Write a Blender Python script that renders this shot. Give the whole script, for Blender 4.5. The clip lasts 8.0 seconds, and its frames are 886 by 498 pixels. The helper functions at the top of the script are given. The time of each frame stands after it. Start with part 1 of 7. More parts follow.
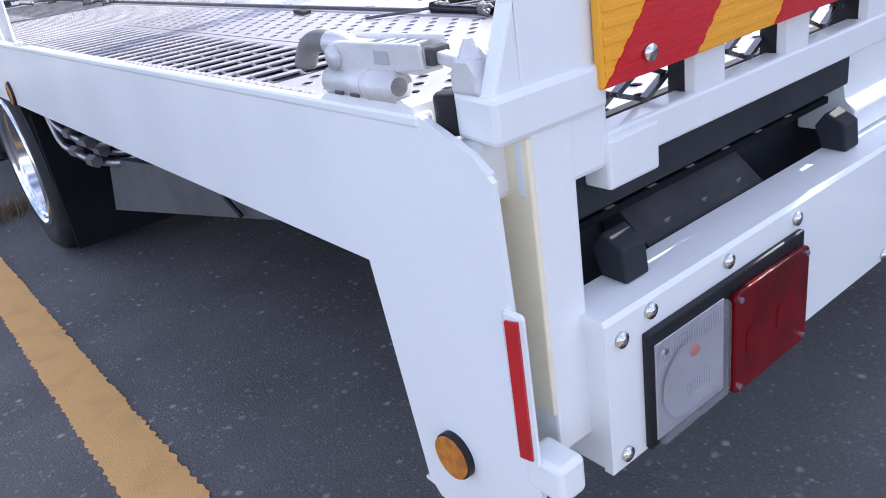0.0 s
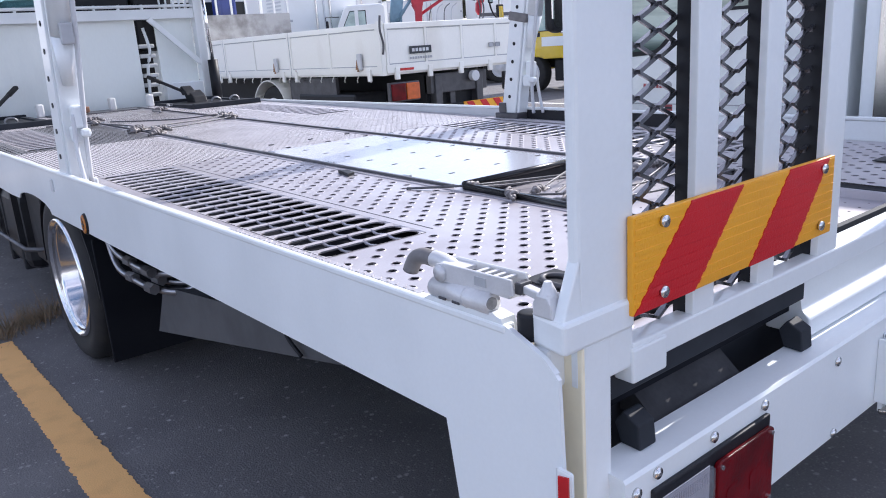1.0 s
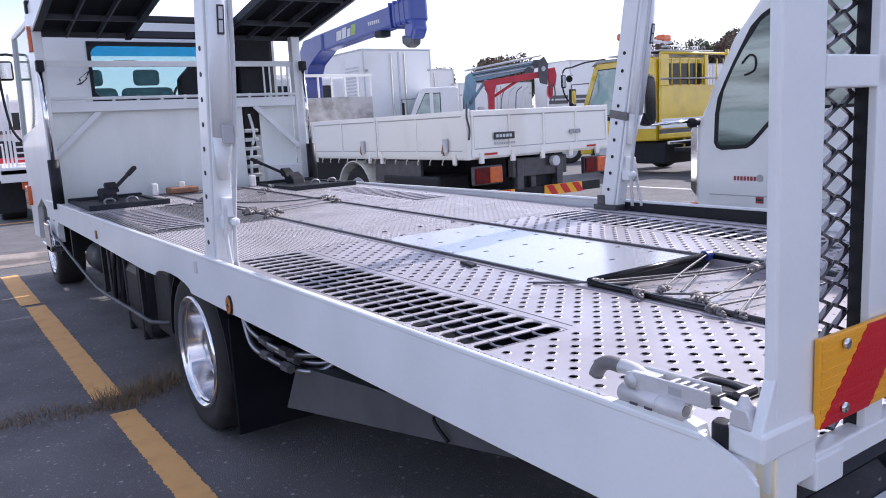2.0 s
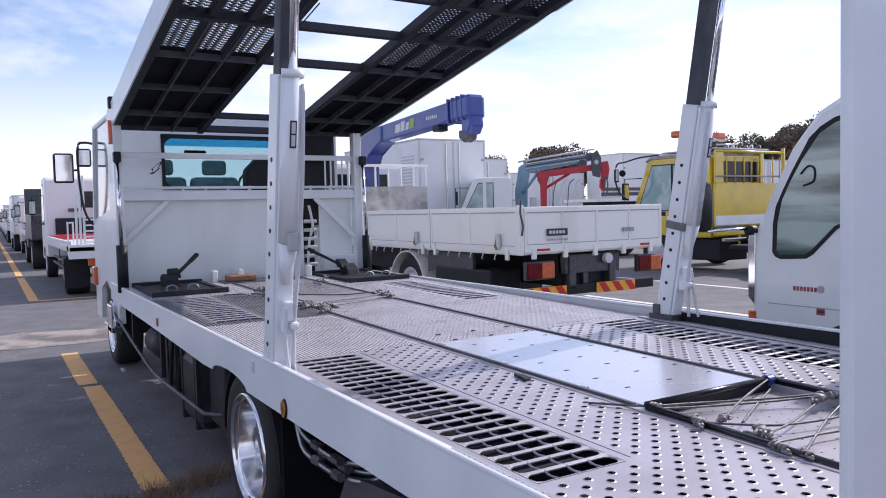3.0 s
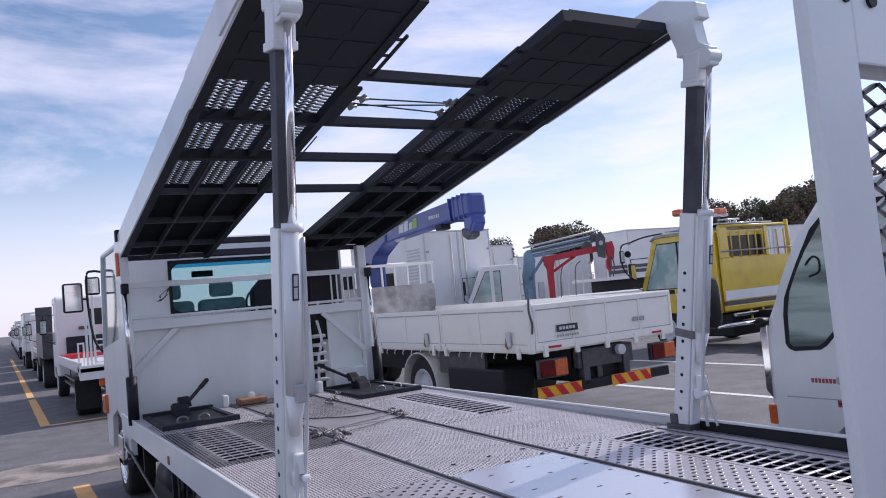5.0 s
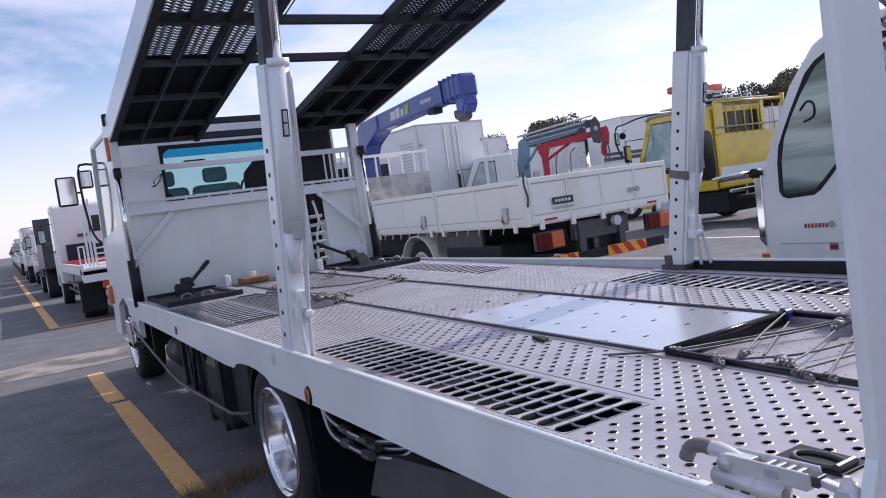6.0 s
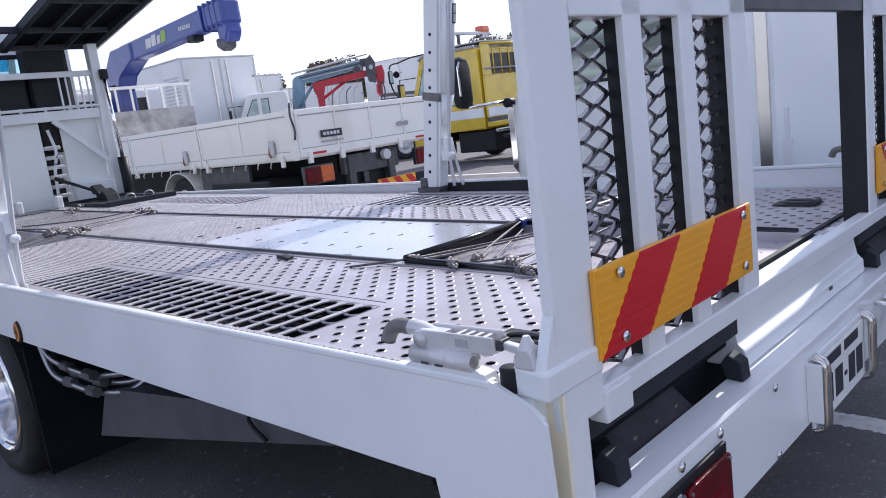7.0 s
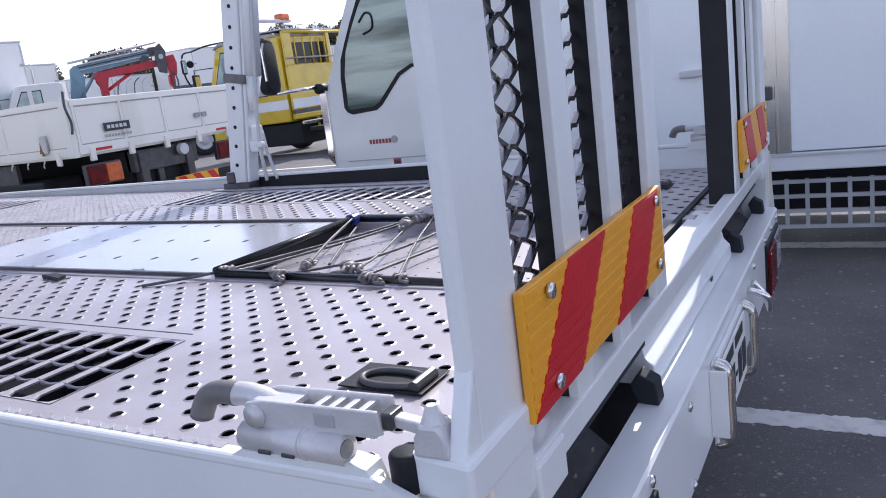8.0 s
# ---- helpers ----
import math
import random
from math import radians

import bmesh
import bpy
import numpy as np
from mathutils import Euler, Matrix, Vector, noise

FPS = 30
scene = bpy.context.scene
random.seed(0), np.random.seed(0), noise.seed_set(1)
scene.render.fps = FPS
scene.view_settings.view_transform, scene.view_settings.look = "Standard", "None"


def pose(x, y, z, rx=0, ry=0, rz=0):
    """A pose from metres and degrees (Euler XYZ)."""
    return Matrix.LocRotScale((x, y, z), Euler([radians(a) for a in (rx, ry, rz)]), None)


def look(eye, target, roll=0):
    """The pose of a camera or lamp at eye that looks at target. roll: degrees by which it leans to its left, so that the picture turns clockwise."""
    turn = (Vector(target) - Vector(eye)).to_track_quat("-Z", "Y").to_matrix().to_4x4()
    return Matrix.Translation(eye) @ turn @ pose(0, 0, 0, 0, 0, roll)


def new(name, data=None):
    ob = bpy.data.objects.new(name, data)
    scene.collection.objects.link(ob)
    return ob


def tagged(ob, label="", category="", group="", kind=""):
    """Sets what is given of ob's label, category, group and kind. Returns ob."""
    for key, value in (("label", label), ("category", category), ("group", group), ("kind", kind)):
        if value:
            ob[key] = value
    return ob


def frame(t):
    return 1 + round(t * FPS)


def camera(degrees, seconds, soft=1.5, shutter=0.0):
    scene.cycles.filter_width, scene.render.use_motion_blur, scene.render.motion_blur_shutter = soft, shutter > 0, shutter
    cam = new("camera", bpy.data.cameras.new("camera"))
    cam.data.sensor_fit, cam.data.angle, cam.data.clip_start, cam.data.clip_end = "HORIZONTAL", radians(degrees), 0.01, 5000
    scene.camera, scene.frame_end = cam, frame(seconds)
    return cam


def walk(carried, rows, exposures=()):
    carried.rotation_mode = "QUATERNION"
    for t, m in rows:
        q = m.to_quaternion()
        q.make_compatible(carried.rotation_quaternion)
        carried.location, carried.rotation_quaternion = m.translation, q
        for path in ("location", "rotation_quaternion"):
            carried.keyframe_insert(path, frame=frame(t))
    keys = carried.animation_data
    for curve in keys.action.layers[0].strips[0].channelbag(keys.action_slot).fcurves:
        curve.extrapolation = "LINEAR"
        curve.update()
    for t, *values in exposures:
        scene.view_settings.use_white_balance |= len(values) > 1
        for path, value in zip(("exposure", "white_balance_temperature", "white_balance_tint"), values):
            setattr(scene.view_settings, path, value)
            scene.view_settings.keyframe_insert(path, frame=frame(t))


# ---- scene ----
cam = camera(60.5, 8.0, 1.0)
PATH = [
    (0, (-0.4008, -0.4465, 1.0574), (0.6632, 1.0386, 0.2435), -9.01),
    (0.5, (-0.5134, -0.5961, 1.1424), (0.6493, 0.8871, 0.4729), -5.36),
    (1, (-0.6543, -0.5791, 1.2582), (0.5483, 0.9301, 0.7327), -3.89),
    (1.5, (-0.8233, -0.5604, 1.3084), (0.3491, 0.9980, 0.8649), -3.89),
    (2, (-0.9110, -0.5577, 1.3630), (0.2015, 1.0721, 1.0373), -3.08),
    (3.5, (-0.9454, -0.5593, 1.5500), (0.0643, 1.1670, 1.5366), -1.40),
    (4, (-0.9269, -0.5678, 1.6679), (0.0772, 1.1599, 1.7492), -2.21),
    (4.2, (-0.9297, -0.5991, 1.7077), (0.0752, 1.1259, 1.8282), -2.76),
    (5.3, (-0.9153, -0.5628, 1.6521), (0.0907, 1.1623, 1.7600), -6.66),
    (5.5, (-0.9247, -0.5562, 1.5786), (0.0646, 1.1816, 1.6112), -7.09),
    (6, (-0.9349, -0.5699, 1.4166), (0.0633, 1.1577, 1.2794), -7.89),
    (6.5, (-0.8698, -0.5748, 1.3435), (0.3019, 1.0239, 1.0766), -8.01),
    (7, (-0.7764, -0.5825, 1.2774), (0.6294, 0.7948, 0.9210), -7.47),
    (7.5, (-0.6687, -0.4865, 1.2376), (0.9013, 0.6822, 0.8263), -7.35),
    (8, (-0.5028, -0.2753, 1.2322), (1.1861, 0.7036, 0.7966), -7.61),
]
EXPOSURE = [(t, e, *((6200, 14) if t < 1.8 else (6150, 19) if t < 6.2 else (6180, 16))) for t, e in ((0.0, 1.38), (0.5, 1.36), (1.0, 1.01), (1.5, 0.86), (2.0, 0.78), (3.5, 0.34), (4.2, 0.27), (5.5, 0.10), (6.0, 0.24), (6.5, 0.45), (7.0, 0.64), (8.0, 0.67))]
walk(cam, [(t, look(eye, target, roll)) for t, eye, target, roll in PATH], EXPOSURE)

# ---- daylight: high sun from the right, thin bright cloud ----
SUN = Vector((0.80, 0.075, 0.60)).normalized()
world = bpy.data.worlds.new("sky")
scene.world = world
world.use_nodes = True
wn, wl = world.node_tree.nodes, world.node_tree.links
wn.clear()
w_out = wn.new("ShaderNodeOutputWorld")
w_bg = wn.new("ShaderNodeBackground")
w_sky = wn.new("ShaderNodeTexSky")
w_sky.sky_type = "NISHITA"
w_sky.sun_disc = False
w_sky.sun_elevation = math.asin(SUN.z)
w_sky.sun_rotation = math.atan2(SUN.x, SUN.y)
w_sky.air_density, w_sky.dust_density, w_sky.ozone_density = 1.0, 0.6, 1.8
w_tc = wn.new("ShaderNodeTexCoord")
w_map = wn.new("ShaderNodeMapping")
w_map.inputs["Scale"].default_value = (1.6, 1.6, 5.5)
w_map.inputs["Rotation"].default_value = (0.1, -0.12, 0.5)
w_noise = wn.new("ShaderNodeTexNoise")
w_noise.inputs["Scale"].default_value = 1.5
w_noise.inputs["Detail"].default_value = 9.0
w_noise.inputs["Roughness"].default_value = 0.58
w_noise.inputs["Distortion"].default_value = 0.35
w_ramp = wn.new("ShaderNodeValToRGB")
w_ramp.color_ramp.elements[0].position = 0.42
w_ramp.color_ramp.elements[1].position = 0.74
w_mix = wn.new("ShaderNodeMix")
w_mix.data_type = "RGBA"
w_mix.inputs["B"].default_value = (8.05, 7.75, 8.65, 1.0)
w_bg.inputs["Strength"].default_value = 0.12
wl.new(w_tc.outputs["Generated"], w_map.inputs["Vector"])
wl.new(w_map.outputs["Vector"], w_noise.inputs["Vector"])
wl.new(w_noise.outputs["Fac"], w_ramp.inputs["Fac"])
w_sep = wn.new("ShaderNodeSeparateXYZ")
w_haze = wn.new("ShaderNodeMapRange")
w_haze.interpolation_type = "SMOOTHSTEP"
w_haze.inputs["From Min"].default_value, w_haze.inputs["From Max"].default_value = 0.24, 0.03
w_haze.inputs["To Max"].default_value = 0.62
w_most = wn.new("ShaderNodeMath")
w_most.operation = "MAXIMUM"
wl.new(w_tc.outputs["Generated"], w_sep.inputs["Vector"])
wl.new(w_sep.outputs["Z"], w_haze.inputs["Value"])
wl.new(w_ramp.outputs["Color"], w_most.inputs[0])
wl.new(w_haze.outputs["Result"], w_most.inputs[1])
wl.new(w_most.outputs["Value"], w_mix.inputs["Factor"])
wl.new(w_sky.outputs["Color"], w_mix.inputs["A"])
wl.new(w_mix.outputs["Result"], w_bg.inputs["Color"])
wl.new(w_bg.outputs["Background"], w_out.inputs["Surface"])
sun_data = bpy.data.lights.new("sun", "SUN")
sun_data.energy, sun_data.angle, sun_data.color = 3.3, radians(0.6), (1.0, 0.95, 0.87)
sun = new("sun", sun_data)
sun.matrix_world = look(SUN * 60, (0, 0, 0))


# ---- materials ----
def material(name, color, rough=0.5, metal=0.0, vary=0.08, scale=8.0, bump=0.0, bump_scale=60.0, second=None, spread=(0.4, 0.65), coat=0.0, transmission=0.0, stretch=(1, 1, 1), gloss=0.5):
    m = bpy.data.materials.new(name)
    m.use_nodes = True
    n, l = m.node_tree.nodes, m.node_tree.links
    b = n["Principled BSDF"]
    tc = n.new("ShaderNodeTexCoord")
    mp = n.new("ShaderNodeMapping")
    mp.inputs["Scale"].default_value = stretch
    l.new(tc.outputs["Object"], mp.inputs["Vector"])
    big = n.new("ShaderNodeTexNoise")
    big.inputs["Scale"].default_value, big.inputs["Detail"].default_value = scale, 6.0
    l.new(mp.outputs["Vector"], big.inputs["Vector"])
    fine = n.new("ShaderNodeTexNoise")
    fine.inputs["Scale"].default_value, fine.inputs["Detail"].default_value = bump_scale, 4.0
    l.new(mp.outputs["Vector"], fine.inputs["Vector"])
    mix = n.new("ShaderNodeMix")
    mix.data_type = "RGBA"
    two = second or tuple(c * (1 - vary * 2.2) for c in color)
    mix.inputs["A"].default_value = (*color, 1)
    mix.inputs["B"].default_value = (*two, 1)
    ramp = n.new("ShaderNodeMapRange")
    ramp.inputs["From Min"].default_value, ramp.inputs["From Max"].default_value = spread
    l.new(big.outputs["Fac"], ramp.inputs["Value"])
    l.new(ramp.outputs["Result"], mix.inputs["Factor"])
    grain = n.new("ShaderNodeHueSaturation")
    gr = n.new("ShaderNodeMapRange")
    gr.inputs["To Min"].default_value, gr.inputs["To Max"].default_value = 1 - vary, 1 + vary
    l.new(fine.outputs["Fac"], gr.inputs["Value"])
    l.new(gr.outputs["Result"], grain.inputs["Value"])
    l.new(mix.outputs["Result"], grain.inputs["Color"])
    l.new(grain.outputs["Color"], b.inputs["Base Color"])
    rr = n.new("ShaderNodeMapRange")
    rr.inputs["To Min"].default_value, rr.inputs["To Max"].default_value = max(0.02, rough * 0.8), min(1, rough * 1.25)
    l.new(big.outputs["Fac"], rr.inputs["Value"])
    l.new(rr.outputs["Result"], b.inputs["Roughness"])
    b.inputs["Metallic"].default_value = metal
    b.inputs["Coat Weight"].default_value = coat
    b.inputs["Coat Roughness"].default_value = 0.08
    b.inputs["Transmission Weight"].default_value = transmission
    if bump:
        bp = n.new("ShaderNodeBump")
        bp.inputs["Strength"].default_value, bp.inputs["Distance"].default_value = bump, 0.004
        l.new(fine.outputs["Fac"], bp.inputs["Height"])
        l.new(bp.outputs["Normal"], b.inputs["Normal"])
    b.inputs["Specular IOR Level"].default_value = gloss
    return m


WHITE = material("white_paint", (0.80, 0.83, 0.84), 0.32, 0, 0.03, 2.5, 0.03, 120, second=(0.73, 0.76, 0.77), coat=0.3)
WHITE_OLD = material("aged_white_paint", (0.79, 0.79, 0.78), 0.38, 0, 0.03, 1.3, 0.04, 90, second=(0.72, 0.71, 0.69), spread=(0.5, 0.75), coat=0.2)
BOX_WHITE = material("glossy_white_panel", (0.88, 0.92, 0.95), 0.2, 0, 0.03, 1.2, 0.02, 60, second=(0.85, 0.89, 0.92), coat=0.6)
# white leg paint with warm bounced light put into the colour
CREAM = material("warm_lit_cream", (0.88, 0.80, 0.60), 0.5, 0, 0.05, 6)
GREY_PAINT = material("grey_paint", (0.42, 0.43, 0.45), 0.45, 0, 0.06, 5)
LIGHT_GREY = material("light_grey_paint", (0.6, 0.61, 0.63), 0.45, 0, 0.05, 5)
CAST = material("silver_painted_casting", (0.66, 0.66, 0.67), 0.38, 0.25, 0.06, 12, 0.15, 200)
GALV = material("galvanised_steel_plate", (0.50, 0.47, 0.495), 0.35, 0.48, 0.06, 4.0, 0.06, 160, second=(0.41, 0.38, 0.405))
GALV_RIB = material("galvanised_steel_dull", (0.56, 0.53, 0.55), 0.34, 0.45, 0.08, 9.0, 0.1, 180, second=(0.44, 0.415, 0.44))
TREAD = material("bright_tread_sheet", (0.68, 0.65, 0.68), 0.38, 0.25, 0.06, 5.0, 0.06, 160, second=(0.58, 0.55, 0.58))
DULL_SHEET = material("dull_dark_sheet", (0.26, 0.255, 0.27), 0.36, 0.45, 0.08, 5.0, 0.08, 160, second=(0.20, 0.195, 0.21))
SLAB = material("sheet_steel", (0.60, 0.60, 0.64), 0.20, 0.60, 0.05, 2.0, 0.02, 40, second=(0.56, 0.57, 0.62))
STEEL = material("bright_steel", (0.70, 0.70, 0.70), 0.25, 1.0, 0.05, 20)
CHROME = material("chrome", (0.83, 0.83, 0.84), 0.09, 1.0, 0.03, 8)
STAINLESS = material("stainless_steel", (0.68, 0.66, 0.63), 0.22, 1.0, 0.06, 6, stretch=(1, 1, 0.15))
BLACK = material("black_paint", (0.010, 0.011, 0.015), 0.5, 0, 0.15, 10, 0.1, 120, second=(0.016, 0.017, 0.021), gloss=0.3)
DARK_BLUE = material("dark_undercoat", (0.016, 0.019, 0.028), 0.6, 0, 0.12, 8, 0.1, 120, second=(0.022, 0.025, 0.034), gloss=0.3)
DARK_STEEL = material("dark_steel", (0.09, 0.09, 0.10), 0.4, 0.4, 0.12, 10, 0.1, 120)
RUBBER = material("black_rubber", (0.018, 0.018, 0.020), 0.72, 0, 0.12, 14, 0.2, 160, second=(0.030, 0.029, 0.028), gloss=0.35)
UNDER_GREY = material("dull_underside_paint", (0.075, 0.078, 0.086), 0.6, 0, 0.1, 6)
MESH_STEEL = material("galvanised_mesh", (0.19, 0.19, 0.205), 0.24, 0.85, 0.1, 30)
GREY_RUBBER = material("grey_rubber_grip", (0.19, 0.18, 0.18), 0.62, 0, 0.1, 20, 0.1, 150)
RED = material("red_reflector", (0.55, 0.012, 0.015), 0.25, 0, 0.08, 30, coat=0.5)
ORANGE = material("amber_reflector", (0.62, 0.22, 0.02), 0.25, 0, 0.15, 60, 0.4, 300, second=(0.40, 0.12, 0.01), coat=0.5)
BOARD_Y = material("amber_reflective_sheet", (0.90, 0.42, 0.02), 0.38, 0, 0.05, 3, 0.25, 240, second=(0.82, 0.36, 0.02))
BOARD_R = material("red_reflective_sheet", (0.62, 0.010, 0.018), 0.38, 0, 0.05, 3, 0.25, 240, second=(0.52, 0.008, 0.014))
LENS_RED = material("red_lamp_lens", (0.15, 0.002, 0.006), 0.20, 0, 0.08, 14, 0.3, 260, second=(0.08, 0.001, 0.003), coat=0.0, gloss=0.22)
LENS_AMBER = material("orange_lamp_lens", (0.66, 0.12, 0.015), 0.2, 0, 0.1, 20, 0.3, 260, coat=0.6)
REFLECTOR = material("lamp_reflector", (0.78, 0.78, 0.80), 0.42, 0.7, 0.05, 20)
GLASS = material("window_glass", (0.38, 0.50, 0.48), 0.05, 0, 0.10, 3, second=(0.20, 0.28, 0.27), coat=0.6)
GLASS_DARK = material("dark_window_glass", (0.030, 0.034, 0.034), 0.12, 0, 0.1, 3, gloss=0.25)
# opaque pane; pale noise bands paint reflections and the view through it
GLASS_SIDE = material("side_glass_painted_reflections", (0.045, 0.085, 0.075), 0.03, 0, 0.10, 1.5, second=(0.42, 0.52, 0.47), spread=(0.44, 0.58), coat=0.5, stretch=(1, 0.30, 2.4))
ALLOY = material("polished_aluminium_wheel", (0.74, 0.74, 0.76), 0.13, 0.97, 0.05, 8, 0.03, 60, second=(0.62, 0.62, 0.64))
BLACK_GLOSS = material("black_gloss_paint", (0.008, 0.008, 0.010), 0.22, 0, 0.1, 10, gloss=0.5)
ZINC = material("dull_zinc", (0.30, 0.30, 0.31), 0.45, 0.7, 0.12, 40, 0.2, 300)
TUBE_GREY = material("dull_grey_tube", (0.10, 0.10, 0.11), 0.5, 0.3, 0.1, 12)
PIPE = material("hydraulic_pipe_metal", (0.34, 0.34, 0.36), 0.3, 0.9, 0.1, 12)
CLAMP = material("worn_rope_end", (0.27, 0.25, 0.25), 0.55, 0.3, 0.2, 40, 0.3, 300, second=(0.14, 0.13, 0.13))
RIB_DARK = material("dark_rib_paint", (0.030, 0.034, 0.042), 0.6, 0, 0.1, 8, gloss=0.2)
# lit copy of RIB_DARK: light on the ribs put into the colour
RIB_LIT = material("lit_rib_paint", (0.085, 0.09, 0.105), 0.55, 0, 0.12, 8, gloss=0.25)
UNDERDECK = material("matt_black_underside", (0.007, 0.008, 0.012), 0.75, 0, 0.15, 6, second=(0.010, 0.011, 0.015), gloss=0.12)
BOARD_PAINT = material("greenish_white_paint", (0.82, 0.86, 0.84), 0.24, 0, 0.03, 2.2, 0.03, 70, second=(0.70, 0.745, 0.735), spread=(0.48, 0.72), coat=0.5, stretch=(1, 1, 0.3))
DROPSIDE = material("aged_cream_white_paint", (0.87, 0.86, 0.81), 0.34, 0, 0.04, 1.8, 0.04, 70, second=(0.72, 0.69, 0.62), spread=(0.52, 0.82), coat=0.25, stretch=(1, 1, 0.5))
RUST = material("rust_stain", (0.34, 0.17, 0.08), 0.8, 0, 0.3, 30, 0.2, 200)
MATT_GREY = material("matt_grey_steel", (0.075, 0.075, 0.080), 0.95, 0, 0.15, 8, 0.2, 120, gloss=0.05)
WEATHERED = material("weathered_grey_steel", (0.42, 0.41, 0.40), 0.6, 0, 0.12, 3.5, 0.2, 60, second=(0.22, 0.21, 0.20), spread=(0.42, 0.62))
GLASS_TEAL = material("green_tinted_glass", (0.22, 0.36, 0.36), 0.07, 0, 0.08, 2.2, second=(0.40, 0.50, 0.47), spread=(0.45, 0.6), coat=0.6)
BLUE = material("crane_blue", (0.030, 0.055, 0.26), 0.3, 0, 0.06, 5, coat=0.3)
YELLOW_CAB = material("yellow_paint", (0.70, 0.49, 0.02), 0.22, 0, 0.05, 3, 0.04, 3, coat=0.8, second=(0.58, 0.40, 0.02))
CRANE_RED = material("crane_red", (0.50, 0.025, 0.045), 0.4, 0, 0.08, 6)
CRANE_TEAL = material("crane_grey_blue", (0.20, 0.33, 0.42), 0.45, 0, 0.08, 6)
WOOD = material("worn_board", (0.30, 0.15, 0.09), 0.7, 0, 0.15, 14, 0.3, 90)
ROPE = material("wire_rope", (0.13, 0.13, 0.14), 0.45, 0.7, 0.15, 80, 0.4, 400)
PLATE_WHITE = material("plate_white", (0.82, 0.83, 0.80), 0.4, 0, 0.03, 10)
PRINT_DARK = material("dark_print", (0.03, 0.035, 0.045), 0.5, 0, 0.05, 20)
PRINT_RED = material("red_print", (0.34, 0.06, 0.07), 0.5, 0, 0.05, 20)
PRINT_GREEN = material("green_print", (0.30, 0.45, 0.10), 0.5, 0, 0.05, 20)
LINE_YELLOW = material("worn_yellow_line", (0.78, 0.44, 0.16), 0.75, 0, 0.16, 9, 0.4, 220, second=(0.64, 0.36, 0.14), spread=(0.5, 0.8))
LINE_WHITE = material("worn_white_line", (0.72, 0.71, 0.69), 0.75, 0, 0.10, 14, 0.4, 220, second=(0.45, 0.45, 0.44), spread=(0.5, 0.75))
# gravelly ground with sunlight put into its pale colour
SUNLIT_BAND = material("gravelly_sunlit_tone", (0.33, 0.285, 0.25), 0.85, 0, 0.45, 1.6, 1.0, 24, second=(0.13, 0.115, 0.105), spread=(0.42, 0.60))
WEED = material("dry_weeds", (0.27, 0.19, 0.12), 0.85, 0, 0.25, 30, second=(0.13, 0.105, 0.06))
LEAF = material("autumn_leaves", (0.15, 0.145, 0.10), 0.9, 0, 0.15, 0.5, second=(0.19, 0.13, 0.10), gloss=0.1)
LEAF_GREEN = material("green_leaves", (0.13, 0.155, 0.10), 0.9, 0, 0.15, 0.5, second=(0.16, 0.15, 0.10), gloss=0.1)
BARK = material("bark", (0.10, 0.08, 0.06), 0.9, 0, 0.2, 5)


def clear_glass(name, tint, rough=0.02, body=None):
    m = material(name, body or tint, rough, 0, 0.02, 3)
    n, l = m.node_tree.nodes, m.node_tree.links
    b, out = n["Principled BSDF"], n["Material Output"]
    tr, mix = n.new("ShaderNodeBsdfTransparent"), n.new("ShaderNodeMixShader")
    tr.inputs["Color"].default_value = (*tint, 1)
    fr = n.new("ShaderNodeLayerWeight")
    fr.inputs["Blend"].default_value = 0.10
    l.new(fr.outputs["Facing"], mix.inputs["Fac"])
    l.new(tr.outputs["BSDF"], mix.inputs[1])
    l.new(b.outputs["BSDF"], mix.inputs[2])
    l.new(mix.outputs["Shader"], out.inputs["Surface"])
    return m


LENS_CLEAR = clear_glass("clear_lamp_lens", (0.93, 0.93, 0.95), 0.08, (0.55, 0.55, 0.58))


def asphalt_material():
    m = material("asphalt", (0.145, 0.141, 0.144), 0.80, 0, 0.34, 2.3, 0.9, 150, second=(0.104, 0.101, 0.106), spread=(0.35, 0.7))
    n, l = m.node_tree.nodes, m.node_tree.links
    b = n["Principled BSDF"]
    src = b.inputs["Base Color"].links[0].from_socket
    tc = n.new("ShaderNodeTexCoord")
    last = src
    for scale, low, tone in ((150.0, 0.60, (0.20, 0.195, 0.192, 1)), (85.0, 0.84, (0.28, 0.27, 0.265, 1)), (48.0, 0.955, (0.42, 0.41, 0.40, 1))):
        vor = n.new("ShaderNodeTexVoronoi")
        vor.inputs["Scale"].default_value = scale
        l.new(tc.outputs["Object"], vor.inputs["Vector"])
        sep = n.new("ShaderNodeSeparateColor")
        l.new(vor.outputs["Color"], sep.inputs["Color"])
        pick = n.new("ShaderNodeMapRange")
        pick.inputs["From Min"].default_value, pick.inputs["From Max"].default_value = low, 1.0
        l.new(sep.outputs["Red"], pick.inputs["Value"])
        near = n.new("ShaderNodeMapRange")
        near.inputs["From Min"].default_value, near.inputs["From Max"].default_value = 0.55, 0.20
        l.new(vor.outputs["Distance"], near.inputs["Value"])
        both = n.new("ShaderNodeMath")
        both.operation = "MULTIPLY"
        l.new(pick.outputs["Result"], both.inputs[0])
        l.new(near.outputs["Result"], both.inputs[1])
        chip = n.new("ShaderNodeMix")
        chip.data_type = "RGBA"
        chip.inputs["B"].default_value = tone
        l.new(both.outputs["Value"], chip.inputs["Factor"])
        l.new(last, chip.inputs["A"])
        last = chip.outputs["Result"]
    l.new(last, b.inputs["Base Color"])
    return m


ASPHALT = asphalt_material()

# ---- building helpers ----
placed = {}


